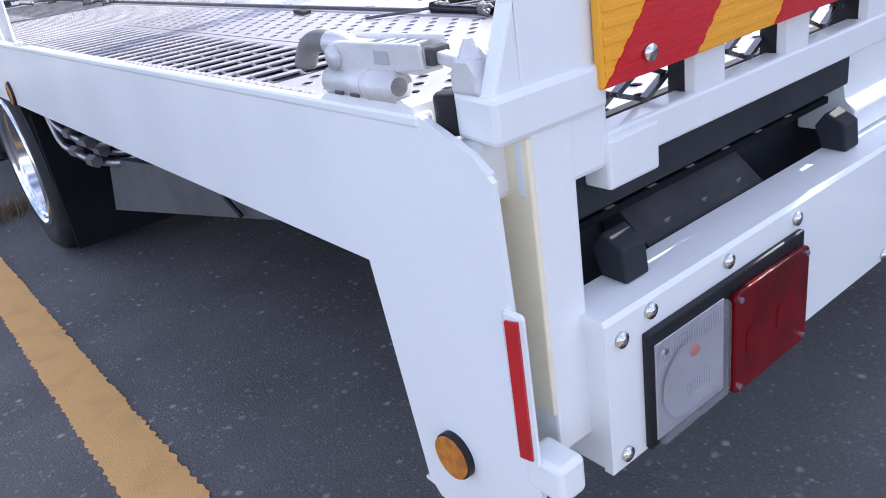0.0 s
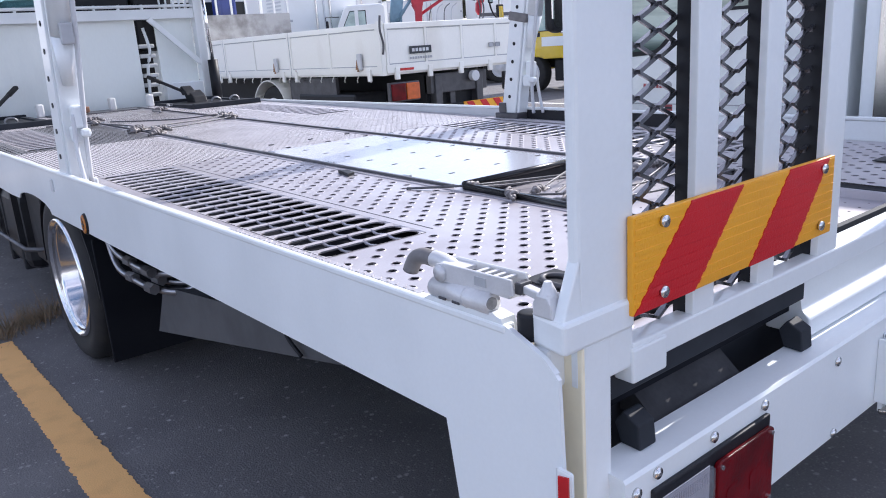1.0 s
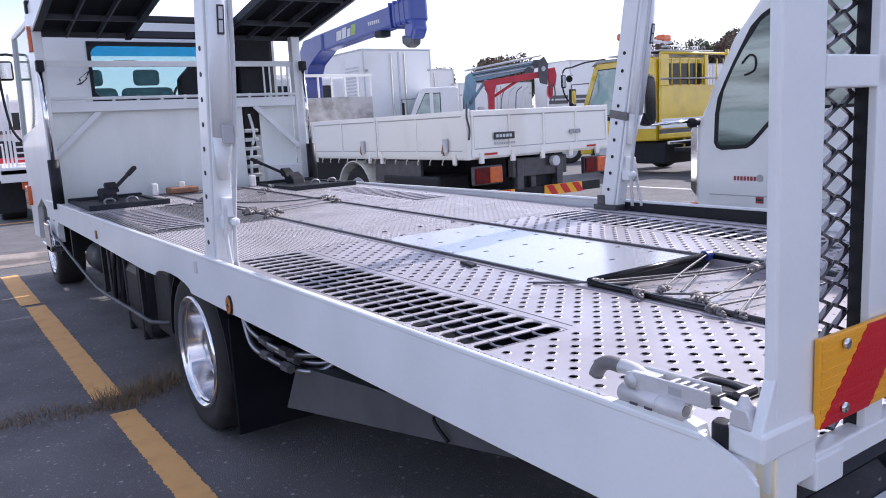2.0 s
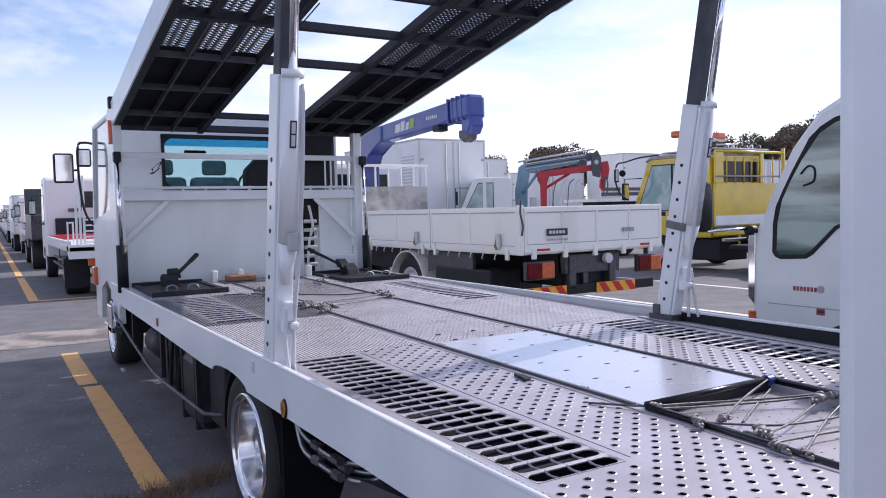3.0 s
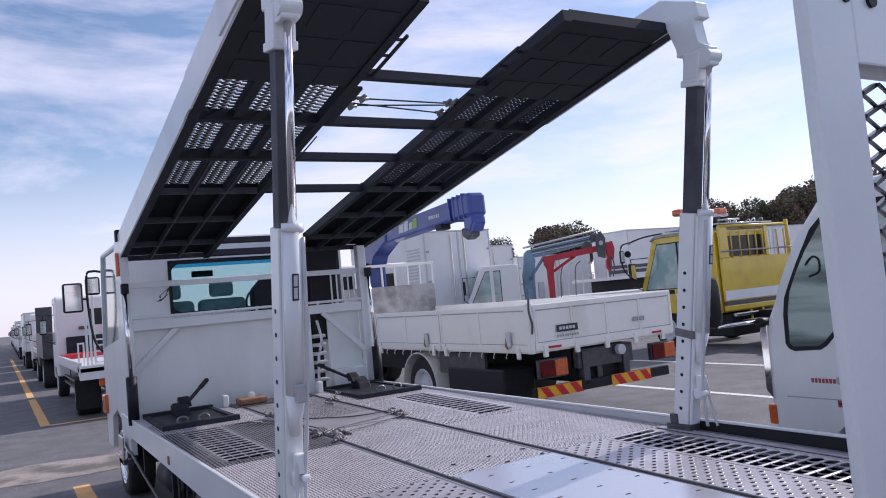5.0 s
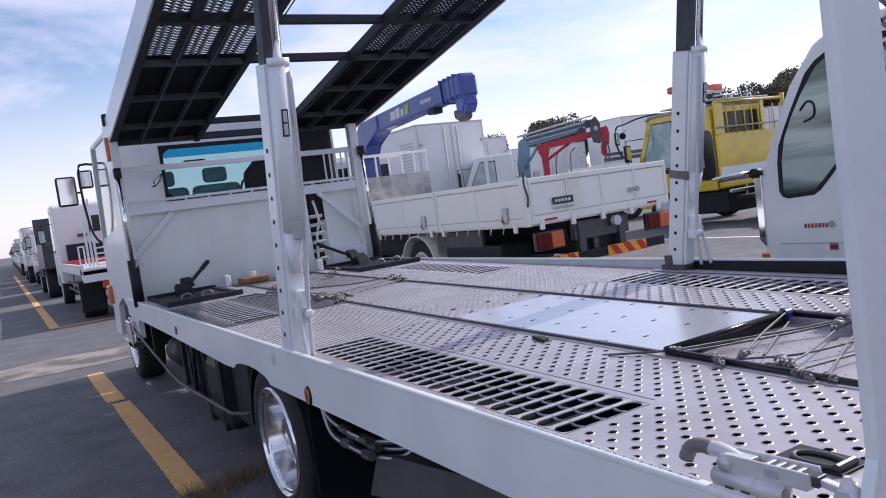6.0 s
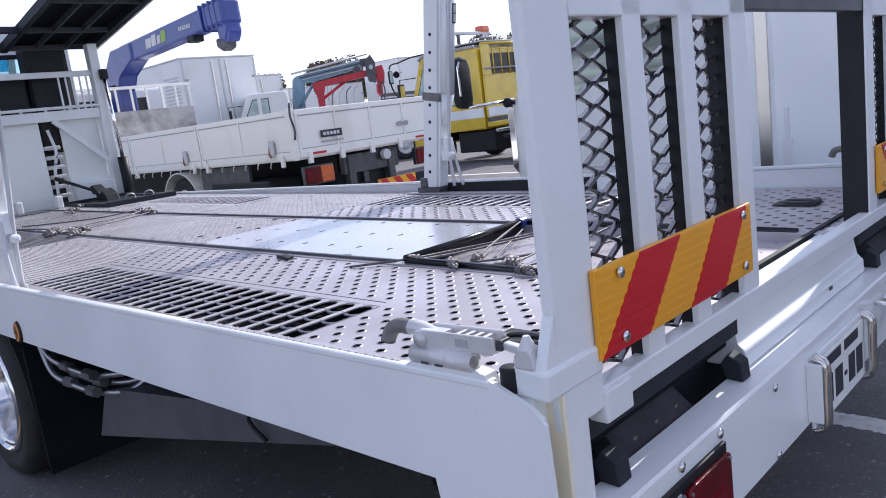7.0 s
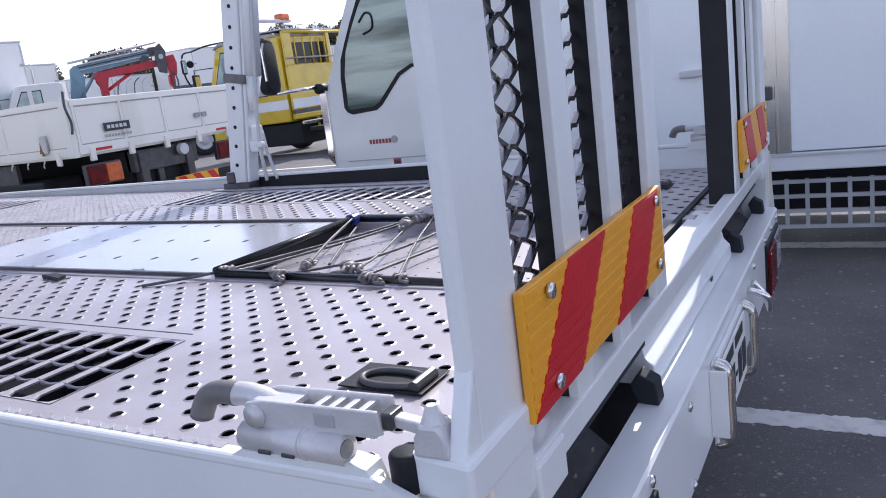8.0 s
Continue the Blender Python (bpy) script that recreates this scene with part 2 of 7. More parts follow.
def thing(name, at, label, category, group="", kind=""):
    ob = new(name)
    ob.empty_display_size = 0.2
    ob.location = at
    placed[ob] = Matrix.Translation(at)
    return tagged(ob, label, category, group, kind)


def part(name, bm, mat, parent=None, label="", m=None, smooth=False):
    me = bpy.data.meshes.new(name)
    bmesh.ops.recalc_face_normals(bm, faces=bm.faces)
    bm.to_mesh(me)
    bm.free()
    return part_of(name, me, mat, parent, label, m, smooth)


def part_of(name, me, mat, parent=None, label="", m=None, smooth=False):
    if not me.materials:
        me.materials.append(mat)
        if smooth:
            me.shade_smooth()
    ob = new(name, me)
    m = m or Matrix()
    if parent:
        ob.parent = parent
        ob.matrix_parent_inverse = placed[parent].inverted()
    ob.matrix_basis = m
    placed[ob] = m
    if label:
        ob["label"] = label
    return ob


def box(bm, x0, x1, y0, y1, z0, z1, bevel=0.0, seg=2):
    made = bmesh.ops.create_cube(bm, size=1, matrix=Matrix.LocRotScale(((x0 + x1) / 2, (y0 + y1) / 2, (z0 + z1) / 2), None, (abs(x1 - x0), abs(y1 - y0), abs(z1 - z0))))
    if bevel:
        edges = list({e for v in made["verts"] for e in v.link_edges})
        bmesh.ops.bevel(bm, geom=edges, offset=bevel, segments=seg, affect="EDGES", profile=0.5)
    return bm


def boxes(*specs, bevel=0.0):
    bm = bmesh.new()
    for q in specs:
        box(bm, *q, bevel=bevel)
    return bm


def rod(bm, a, b, r, seg=10, r2=None):
    a, b = Vector(a), Vector(b)
    d = b - a
    turn = d.to_track_quat("Z", "Y").to_matrix().to_4x4()
    bmesh.ops.create_cone(bm, cap_ends=True, segments=seg, radius1=r, radius2=r if r2 is None else r2, depth=d.length, matrix=Matrix.Translation((a + b) / 2) @ turn)
    return bm


def bar(bm, a, b, w, h, bevel=0.0):
    """A square bar from a to b: w across, h upwards."""
    a, b = Vector(a), Vector(b)
    d = b - a
    turn = d.to_track_quat("Y", "Z").to_matrix().to_4x4()
    made = bmesh.ops.create_cube(bm, size=1, matrix=Matrix.Translation((a + b) / 2) @ turn @ Matrix.Diagonal((w, d.length, h, 1)))
    if bevel:
        bmesh.ops.bevel(bm, geom=list({e for v in made["verts"] for e in v.link_edges}), offset=bevel, segments=2, affect="EDGES", profile=0.5)
    return bm


def pipe(bm, pts, r, seg=8):
    pts = [Vector(p) for p in pts]
    rings = []
    up = Vector((0, 0, 1))
    for i, p in enumerate(pts):
        d = (pts[min(i + 1, len(pts) - 1)] - pts[max(i - 1, 0)]).normalized()
        side = d.cross(up if abs(d.z) < 0.95 else Vector((1, 0, 0))).normalized()
        top = side.cross(d)
        rings.append([bm.verts.new(p + (side * math.cos(a) + top * math.sin(a)) * r) for a in (2 * math.pi * k / seg for k in range(seg))])
    for a, b in zip(rings, rings[1:]):
        for k in range(seg):
            bm.faces.new((a[k], a[(k + 1) % seg], b[(k + 1) % seg], b[k]))
    bm.faces.new(rings[0][::-1])
    bm.faces.new(rings[-1])
    return bm


def curve_points(pts, n=6):
    """A smooth run of points through the given ones."""
    pts = [Vector(p) for p in pts]
    out = []
    for i in range(len(pts) - 1):
        p0, p1, p2, p3 = pts[max(i - 1, 0)], pts[i], pts[i + 1], pts[min(i + 2, len(pts) - 1)]
        for k in range(n):
            t = k / n
            out.append(0.5 * ((2 * p1) + (p2 - p0) * t + (2 * p0 - 5 * p1 + 4 * p2 - p3) * t * t + (3 * p1 - p0 - 3 * p2 + p3) * t ** 3))
    return out + [pts[-1]]


def prism(bm, poly, axis, a, b, bevel=0.0):
    """Extrudes a closed outline along an axis. For x the outline is (y, z), for y it is (x, z), for z it is (x, y)."""
    def at(p, v):
        return (v, p[0], p[1]) if axis == "x" else (p[0], v, p[1]) if axis == "y" else (p[0], p[1], v)
    lo = [bm.verts.new(at(p, a)) for p in poly]
    hi = [bm.verts.new(at(p, b)) for p in poly]
    n = len(poly)
    faces = [bm.faces.new(lo), bm.faces.new(hi[::-1])]
    for k in range(n):
        faces.append(bm.faces.new((lo[k], hi[k], hi[(k + 1) % n], lo[(k + 1) % n])))
    if bevel:
        bmesh.ops.bevel(bm, geom=list({e for f in faces for e in f.edges}), offset=bevel, segments=2, affect="EDGES", profile=0.5)
    return bm


def disc(bm, c, axis, r, depth, seg=20):
    d = {"x": Vector((1, 0, 0)), "y": Vector((0, 1, 0)), "z": Vector((0, 0, 1))}[axis] * depth / 2
    return rod(bm, Vector(c) - d, Vector(c) + d, r, seg)


def bolt(c, parent, r=0.0092):
    """A domed bolt head on the rear face."""
    bm = bmesh.new()
    bmesh.ops.create_uvsphere(bm, u_segments=10, v_segments=6, radius=r * 0.72, matrix=Matrix.Translation(c) @ Matrix.Diagonal((1, 0.8, 1, 1)))
    disc(bm, c, "y", r, 0.005, 12)
    return part("bolt", bm, STEEL, parent, smooth=True)


# ---- ground and markings ----
def ground():
    bm = bmesh.new()
    bmesh.ops.create_grid(bm, x_segments=2, y_segments=2, size=900)
    tagged(part("ground", bm, ASPHALT), "dark grey asphalt yard with pale stone chips", "ground", kind="structure")


def stripe(name, x0, x1, y0, y1, mat, label, rough=0.006, step=0.012, far=None):
    """A painted line along y with crumbling edges; far: its edges at the far end, if it tapers."""
    f0, f1 = far or (x0, x1)
    rng = random.Random(int(1000 * abs(x0 + y0)))
    bm = bmesh.new()
    n = max(2, min(1100, int((y1 - y0) / step)))
    rows = []
    for k in range(n + 1):
        y = y0 + (y1 - y0) * k / n
        a = x0 + (f0 - x0) * k / n + rng.uniform(-rough, rough) + 0.002 * math.sin(3.1 * y)
        b = x1 + (f1 - x1) * k / n + rng.uniform(-rough, rough) + 0.002 * math.sin(2.3 * y + 1)
        rows.append((bm.verts.new((a, y, 0.001)), bm.verts.new((a, y, 0.004)), bm.verts.new((b, y, 0.004)), bm.verts.new((b, y, 0.001))))
    for p, q in zip(rows, rows[1:]):
        for k in range(3):
            bm.faces.new((p[k], p[k + 1], q[k + 1], q[k]))
    return tagged(part(name, bm, mat), label, "road marking", kind="structure")


ground()
stripe("yellow_line", -0.252, -0.110, -4.0, 0.90, LINE_YELLOW, "worn orange-yellow parking line with crumbling edges on asphalt", 0.0045, 0.007)
stripe("yellow_line", -0.252, -0.110, 0.903, 3.44, LINE_YELLOW, "ragged worn stretch of the orange-yellow parking line", 0.005, 0.011, (-0.266, -0.150))
stripe("yellow_line", -0.292, -0.145, 3.72, 6.70, LINE_YELLOW, "worn orange-yellow parking line beyond the weedy crack", 0.005, 0.012)
stripe("yellow_line", -0.318, -0.160, 6.80, 8.66, LINE_YELLOW, "worn orange-yellow parking line, offset past a fine crack", 0.006, 0.012)
stripe("yellow_line", -0.36, -0.20, 15.0, 21.6, LINE_YELLOW, "worn orange-yellow parking line in the far row")
stripe("yellow_line", -0.36, -0.20, 22.3, 60.0, LINE_YELLOW, "worn orange-yellow parking line running far away", 0.008, 0.3)
stripe("white_line", 1.945, 2.05, -6.0, 5.0, LINE_WHITE, "worn white parking line under the carrier")
# the strip of sunlight under the box truck, painted as a white line
stripe("white_line", 4.24, 4.36, -6.0, 5.0, LINE_WHITE, "white strip under the box truck, painted for sunlit ground")
stripe("white_line", 7.45, 7.57, 2.0, 9.0, LINE_WHITE, "white parking line on sunlit asphalt")
stripe("white_line", 10.1, 10.22, 2.0, 11.0, LINE_WHITE, "white parking line before the yellow truck")
# sunlit band of the yard, painted as a pale strip
bm = bmesh.new()
edge = random.Random(12)
far_edge = [(6 - 0.16 * k, 10.62 + 0.07 * math.sin(0.8 * k) + edge.uniform(-0.05, 0.05)) for k in range(90)]
near_edge = [(-8.24 + 0.16 * k, 9.32 + 0.06 * math.sin(0.6 * k) + edge.uniform(-0.05, 0.05)) for k in range(90)]
prism(bm, [(6, 9.3)] + far_edge + [(-40, 10.7), (-40, 9.35)] + near_edge, "z", 0.001, 0.005)
tagged(part("sunlit_strip", bm, SUNLIT_BAND), "pale gravelly strip across the yard, sunlight painted in", "pavement", kind="structure")
bm = bmesh.new()
prism(bm, [(-0.2, 14.95), (2.4, 14.95), (2.4, 15.1), (-0.2, 15.1)], "z", 0.001, 0.0045)
tagged(part("yellow_line", bm, LINE_YELLOW), "worn yellow cross line closing the far stall", "road marking", kind="structure")


def weeds():
    rng = random.Random(5)
    bm = bmesh.new()
    for k in range(2300):
        x = rng.triangular(-1.5, 0.35, -0.05)
        y = 3.64 + 0.05 * math.sin(7 * x) + rng.gauss(0, 0.075) + (0.05 if x > -0.1 else 0)
        h = rng.uniform(0.008, 0.05) * (rng.uniform(1.0, 3.2) if -0.3 < x < 0.3 else 0.7)
        a = rng.uniform(0, 6.28)
        lean = Vector((math.cos(a), math.sin(a), 0)) * h * rng.uniform(0.3, 1.2)
        side = Vector((-math.sin(a), math.cos(a), 0)) * rng.uniform(0.0012, 0.003)
        p = Vector((x, y, 0.0))
        bm.faces.new([bm.verts.new(q) for q in (p - side, p + side, p + lean + Vector((0, 0, h)))])
    tagged(part("weeds", bm, WEED), "dry brown weeds growing from a crack in the asphalt", "weeds", kind="stuff")


weeds()

# ---- the car carrier ----
CX = 1.185          # middle of the carrier across
DECK = pose(0, 0, 0.79, 0.83, 0, 0)   # the deck rises a little towards the cab
carrier = thing("car_carrier_truck", (CX, 3.2, 0), "white two-deck car carrier truck parked on dark asphalt", "truck")


def mirror_x(bm):
    bmesh.ops.transform(bm, matrix=Matrix.Translation((2 * CX, 0, 0)) @ Matrix.Diagonal((-1, 1, 1, 1)), verts=bm.verts)
    bmesh.ops.reverse_faces(bm, faces=bm.faces)
    return bm


def panel_outline():
    front, rear = 6.95, 0.0
    out = [(0.012, 0.55), (0.022, 0.71), (0.026, 0.835), (0.05, 0.858), (0.12, 0.885), (front, 0.885), (front, 0.735), (5.0, 0.715), (3.50, 0.69)]
    for k in range(9):                      # the shallow arch over the wheel
        a = math.pi * k / 8
        out.append((3.03 + 0.30 * math.cos(a), 0.695 + 0.048 * math.sin(a)))
    return out + [(2.1, 0.695), (0.262, 0.698), (0.219, 0.40), (0.20, 0.38), (0.05, 0.38), (0.005, 0.44)]


def rounded(x0, x1, z0, z1, r):
    """The outline of a rectangle with rounded corners."""
    out = []
    for cx, cz, a in ((x1 - r, z1 - r, 0), (x0 + r, z1 - r, 90), (x0 + r, z0 + r, 180), (x1 - r, z0 + r, 270)):
        out += [(cx + r * math.cos(radians(a + q)), cz + r * math.sin(radians(a + q))) for q in (0, 30, 60, 90)]
    return out


def side_panels():
    for left in (True, False):
        bm = prism(bmesh.new(), panel_outline(), "x", 0.0, 0.006)
        box(bm, -0.0015, 0.020, 0.12, 6.95, 0.872, 0.8862, 0.004)
        sp = part("side_panel", bm if left else mirror_x(bm), WHITE, carrier)
        # the black stretches paint the shadow below the lip into the web
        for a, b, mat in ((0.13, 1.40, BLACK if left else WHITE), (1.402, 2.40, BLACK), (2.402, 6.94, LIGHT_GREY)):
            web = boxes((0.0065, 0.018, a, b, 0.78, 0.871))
            part("panel_inner_web", web if left else mirror_x(web), mat, sp, "inner web under the lip, shade painted as black stretches")
        if left:
            bm = box(bmesh.new(), -0.004, 0.0, 0.004, 0.032, 0.536, 0.712, 0.004)
            part("strip_backing", bm, WHITE, sp, "white border of the reflective strip")
            bm = prism(bmesh.new(), [(0.0095, 0.545), (0.0275, 0.541), (0.0265, 0.702), (0.0085, 0.706)], "x", -0.0065, -0.004)
            part("reflective_strip", bm, RED, sp, "red reflective strip on the leg's edge")
            bm = disc(bmesh.new(), (-0.004, 0.147, 0.477), "x", 0.0295, 0.010, 36)
            rim = part("reflector_rim", bm, BLACK, sp)
            bm = disc(bmesh.new(), (-0.0085, 0.147, 0.477), "x", 0.0275, 0.008, 36)
            part("round_reflector", bm, ORANGE, sp, "round amber reflector on the leg")
            bm = bmesh.new()
            rod(bm, (0.0, 2.224, 0.728), (-0.007, 2.224, 0.728), 0.034, 24, 0.031)
            bmesh.ops.transform(bm, matrix=Matrix.Translation((0, 2.224, 0.728)) @ Matrix.Diagonal((1, 0.85, 1.15, 1)) @ Matrix.Translation((0, -2.224, -0.728)), verts=bm.verts)
            lamp = part("marker_lamp", bm, BLACK, sp, "small oval amber side marker lamp in a dark rim")
            bm = prism(bmesh.new(), [(2.224 + 0.0235 * math.cos(q), 0.728 + 0.033 * math.sin(q)) for q in [math.pi * k / 12 for k in range(24)]], "x", -0.011, -0.006, 0.0015)
            part("marker_lens", bm, ORANGE, lamp)
            part("lens_cross", boxes((-0.0120, -0.0105, 2.2215, 2.2265, 0.706, 0.750), (-0.0119, -0.0105, 2.206, 2.242, 0.7255, 0.7305)), BLACK, lamp)
            bm = boxes((-0.008, 0.0, 4.72, 4.76, 0.745, 0.80), bevel=0.003)
            part("marker_tag", bm, WOOD, sp, "small brown tag on the panel")
            bm = boxes((-0.006, 0.0, 2.60, 2.63, 0.80, 0.85), bevel=0.002)
            part("hook_plate", bm, LIGHT_GREY, sp)
            part("leg_flange", boxes((0.006, 0.05, 0.02, 0.24, 0.38, 0.386), bevel=0.002), WHITE, sp)
            bm = boxes((-0.001, 0.036, -0.022, 0.03, 0.500, 0.545), bevel=0.006)
            part("leg_foot", bm, WHITE, sp, "rounded white hinge foot at the leg's end")


side_panels()


def perforated(bm, x0, x1, y0, y1, dx, dy, r, rim=0.0, skip=(), seg=8):
    """A sheet with staggered round holes, each with its wall and a raised lip; skip: rectangles left open."""
    rows = max(1, round((y1 - y0) / dy))
    dy = (y1 - y0) / rows
    cells = max(1, round((x1 - x0) / dx))
    dx = (x1 - x0) / cells
    ring = [(math.cos(2 * math.pi * k / seg), math.sin(2 * math.pi * k / seg)) for k in range(seg)]

    def quad(a0, a1, b0, b1):
        if a1 - a0 > 1e-5:
            bm.faces.new([bm.verts.new(p) for p in ((a0, b0, 0), (a1, b0, 0), (a1, b1, 0), (a0, b1, 0))])

    for j in range(rows):
        b0 = y0 + j * dy
        b1 = b0 + dy
        spans = [(x0, x1)]
        for s in skip:
            if s[2] - 1e-6 < (b0 + b1) / 2 < s[3] + 1e-6:
                spans = [w for a, b in spans for w in ((a, min(b, s[0])), (max(a, s[1]), b)) if w[1] - w[0] > 1e-4]
        for a, b in spans:
            k0 = math.ceil((a - x0) / dx - (0.5 if j % 2 else 0) - 1e-6)
            x = x0 + (k0 + (0.5 if j % 2 else 0)) * dx
            quad(a, min(x, b), b0, b1)
            while x + dx <= b + 1e-6:
                cx, cy = x + dx / 2, (b0 + b1) / 2
                outer = []
                for c, s in ring:
                    m = max(abs(c), abs(s))
                    outer.append(bm.verts.new((cx + c / m * dx / 2, cy + s / m * dy / 2, 0)))
                lip = [bm.verts.new((cx + c * (r + rim), cy + s * (r + rim), 0)) for c, s in ring] if rim else outer
                top = [bm.verts.new((cx + c * r, cy + s * r, 0.0016 if rim else 0)) for c, s in ring]
                low = [bm.verts.new((cx + c * r, cy + s * r, -0.0006)) for c, s in ring]
                pairs = [(outer, lip), (lip, top), (top, low)] if rim else [(outer, top), (top, low)]
                for p, q in pairs:
                    for i in range(seg):
                        bm.faces.new((p[i], p[(i + 1) % seg], q[(i + 1) % seg], q[i]))
                x += dx
            quad(max(x, a), b, b0, b1)
    return bm


def slotted(bm, x0, x1, y0, y1, pitch, slot, cols=4):
    """A grating: rows of short slots end to end, parted by low bridges, with round outer ends and rolled edges."""
    n = max(1, round((y1 - y0) / pitch))
    pitch = (y1 - y0) / n
    w, h = (x1 - x0) / cols, slot / 2
    for c in range(cols):
        a0, a1 = x0 + c * w, x0 + (c + 1) * w
        e0, e1 = (0.003 if c == 0 else 0.0016), (0.003 if c == cols - 1 else 0.0016)
        for k in range(n):
            b0, b1 = y0 + k * pitch, y0 + (k + 1) * pitch
            mid = (b0 + b1) / 2
            r0, r1 = (h * 0.8 if c == 0 else 0.0015), (h * 0.8 if c == cols - 1 else 0.0015)
            l0, l1 = a0 + e0 + r0, a1 - e1 - r1
            ends = []
            for cx, rad, start in ((l1, r1, -90), (l0, r0, 90)):
                for q in range(5):
                    t = radians(start + q * 45)
                    ends.append((cx + rad * math.cos(t), mid + h * math.sin(t)))
            frame_pts = [(l1, b0), (a1, b0), (a1, mid), (a1, b1), (l1, b1), (l0, b1), (a0, b1), (a0, mid), (a0, b0), (l0, b0)]
            dip = [-0.004 if (p[0] in (a0, a1) and p[1] == mid and x0 + 0.01 < p[0] < x1 - 0.01) else 0.0012 for p in frame_pts]
            outer = [bm.verts.new((p[0], p[1], z)) for p, z in zip(frame_pts, dip)]
            level = [-0.006 if abs(p[1] - mid) < h * 0.9 and x0 + 0.02 < p[0] < x1 - 0.02 else -0.0016 for p in ends]
            edge = [bm.verts.new((p[0], p[1], z)) for p, z in zip(ends, level)]
            low = [bm.verts.new((p[0], p[1], z - 0.0035)) for p, z in zip(ends, level)]
            for i in range(10):
                j = (i + 1) % 10
                bm.faces.new((outer[i], outer[j], edge[j], edge[i]))
                bm.faces.new((edge[i], edge[j], low[j], low[i]))
    return bm


def deck():
    gl, gr = (0.172, 0.463), (2 * CX - 0.463, 2 * CX - 0.172)
    lx, rx = (0.021, 0.835), (2 * CX - 0.835, 2 * CX - 0.021)
    # added sheet, near black, as the shade seen through slots and holes
    bed = part("grating_shade_sheet", boxes((0.05, 2 * CX - 0.05, 0.12, 6.3, -0.085, -0.075), (0.12, 2 * CX - 0.12, 0.092, 0.12, -0.085, -0.075)), UNDERDECK, carrier, "black sheet added under the gratings as their shade", DECK)
    for k in range(10):
        y = 0.4 + k * 0.62
        part("cross_member", boxes((0.05, 2 * CX - 0.05, y, y + 0.03, -0.075, -0.03)), BLACK, bed, m=DECK)
    for (x0, x1), g in ((lx, gl), (rx, gr)):
        near = (lambda q: q) if x0 < 1 else mirror_x
        sheet = perforated(bmesh.new(), 0.0571, 0.8431, 0.0897, 2.6307, 0.0786, 0.0385, 0.0108, 0.0035, [(0.0571, 0.487, 0.8597, 2.6307)])
        part("perforated_plate", near(sheet), GALV, carrier, "galvanised deck plate with rows of raised round holes", DECK)
        part("plain_strip", near(boxes((0.021, 0.0571, 0.0897, 2.6307, -0.006, 0.0))), GALV, carrier, "", DECK)
        part("deck_grating", near(slotted(bmesh.new(), 0.172, 0.463, 0.884, 2.612, 0.072, 0.0525)), GALV_RIB, carrier, "steel grating with rows of rounded slots", DECK)
        for a, b in ((0.0571, 0.172), (0.463, 0.487)):
            part("plain_strip", near(boxes((a, b, 0.8597, 2.6307, -0.006, 0.0))), GALV, carrier, "plain steel strip beside the grating", DECK)
        part("joint_plate", near(boxes((0.172, 0.463, 0.8597, 0.884, -0.006, 0.0))), GALV, carrier, "", DECK)
        part("joint_plate", near(boxes((0.172, 0.463, 2.612, 2.6307, -0.006, 0.0))), GALV, carrier, "", DECK)
        part("strip_seam", near(boxes((0.494, 0.497, 0.90, 2.60, -0.002, 0.0008))), DARK_STEEL, carrier, "", DECK)
        part("strip_angle", near(boxes((0.075, 0.125, 1.35, 2.60, 0.0, 0.007), bevel=0.002)), GALV_RIB, carrier, "raised steel angle beside the grating", DECK)
        part("angle_groove", near(boxes((0.128, 0.134, 1.35, 2.60, -0.002, 0.0012))), BLACK, carrier, "", DECK)
        part("tread_plate", perforated(bmesh.new(), x0, x1, 2.634, 3.80, 0.036, 0.024, 0.0074, 0, (), 6), TREAD, carrier, "finely punched steel tread plate", DECK)
        skip = [(g[0], g[1], 3.9, 5.25)]
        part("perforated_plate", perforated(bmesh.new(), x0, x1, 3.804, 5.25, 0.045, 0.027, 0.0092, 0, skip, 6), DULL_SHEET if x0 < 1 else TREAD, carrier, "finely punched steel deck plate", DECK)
        part("deck_grating", slotted(bmesh.new(), g[0], g[1], 3.9, 5.25, 0.090, 0.072), GALV_RIB, carrier, "steel grating with rounded slots", DECK)
        part("tread_plate", perforated(bmesh.new(), x0, x1, 5.254, 6.3, 0.036, 0.024, 0.0074, 0, (), 6), TREAD, carrier, "finely punched steel tread plate", DECK)
    part("centre_slab", boxes((0.885, 1.485, 1.215, 2.58, -0.012, 0.006), bevel=0.003), SLAB, carrier, "smooth shiny sheet steel centre panel", DECK)
    for x in (1.0, 1.215, 1.43):
        for k in range(9):
            y = 1.43 + 0.168 * k
            part("slab_slot", boxes((x, x + 0.024, y, y + 0.009, 0.003, 0.0068)), BLACK, carrier, "", DECK)
    part("centre_mesh_plate", perforated(bmesh.new(), 0.885, 1.485, 2.586, 4.30, 0.034, 0.024, 0.0072, 0, (), 6), TREAD, carrier, "finely punched centre plate", DECK)
    part("centre_plate", boxes((0.885, 1.485, 4.306, 4.80, -0.012, 0.004), bevel=0.003), GALV, carrier, "plain steel centre plate", DECK)
    part("front_mesh_plate", perforated(bmesh.new(), 0.885, 1.485, 4.806, 6.3, 0.040, 0.026, 0.008, 0, (), 6), GALV_RIB, carrier, "punched front centre plate", DECK)
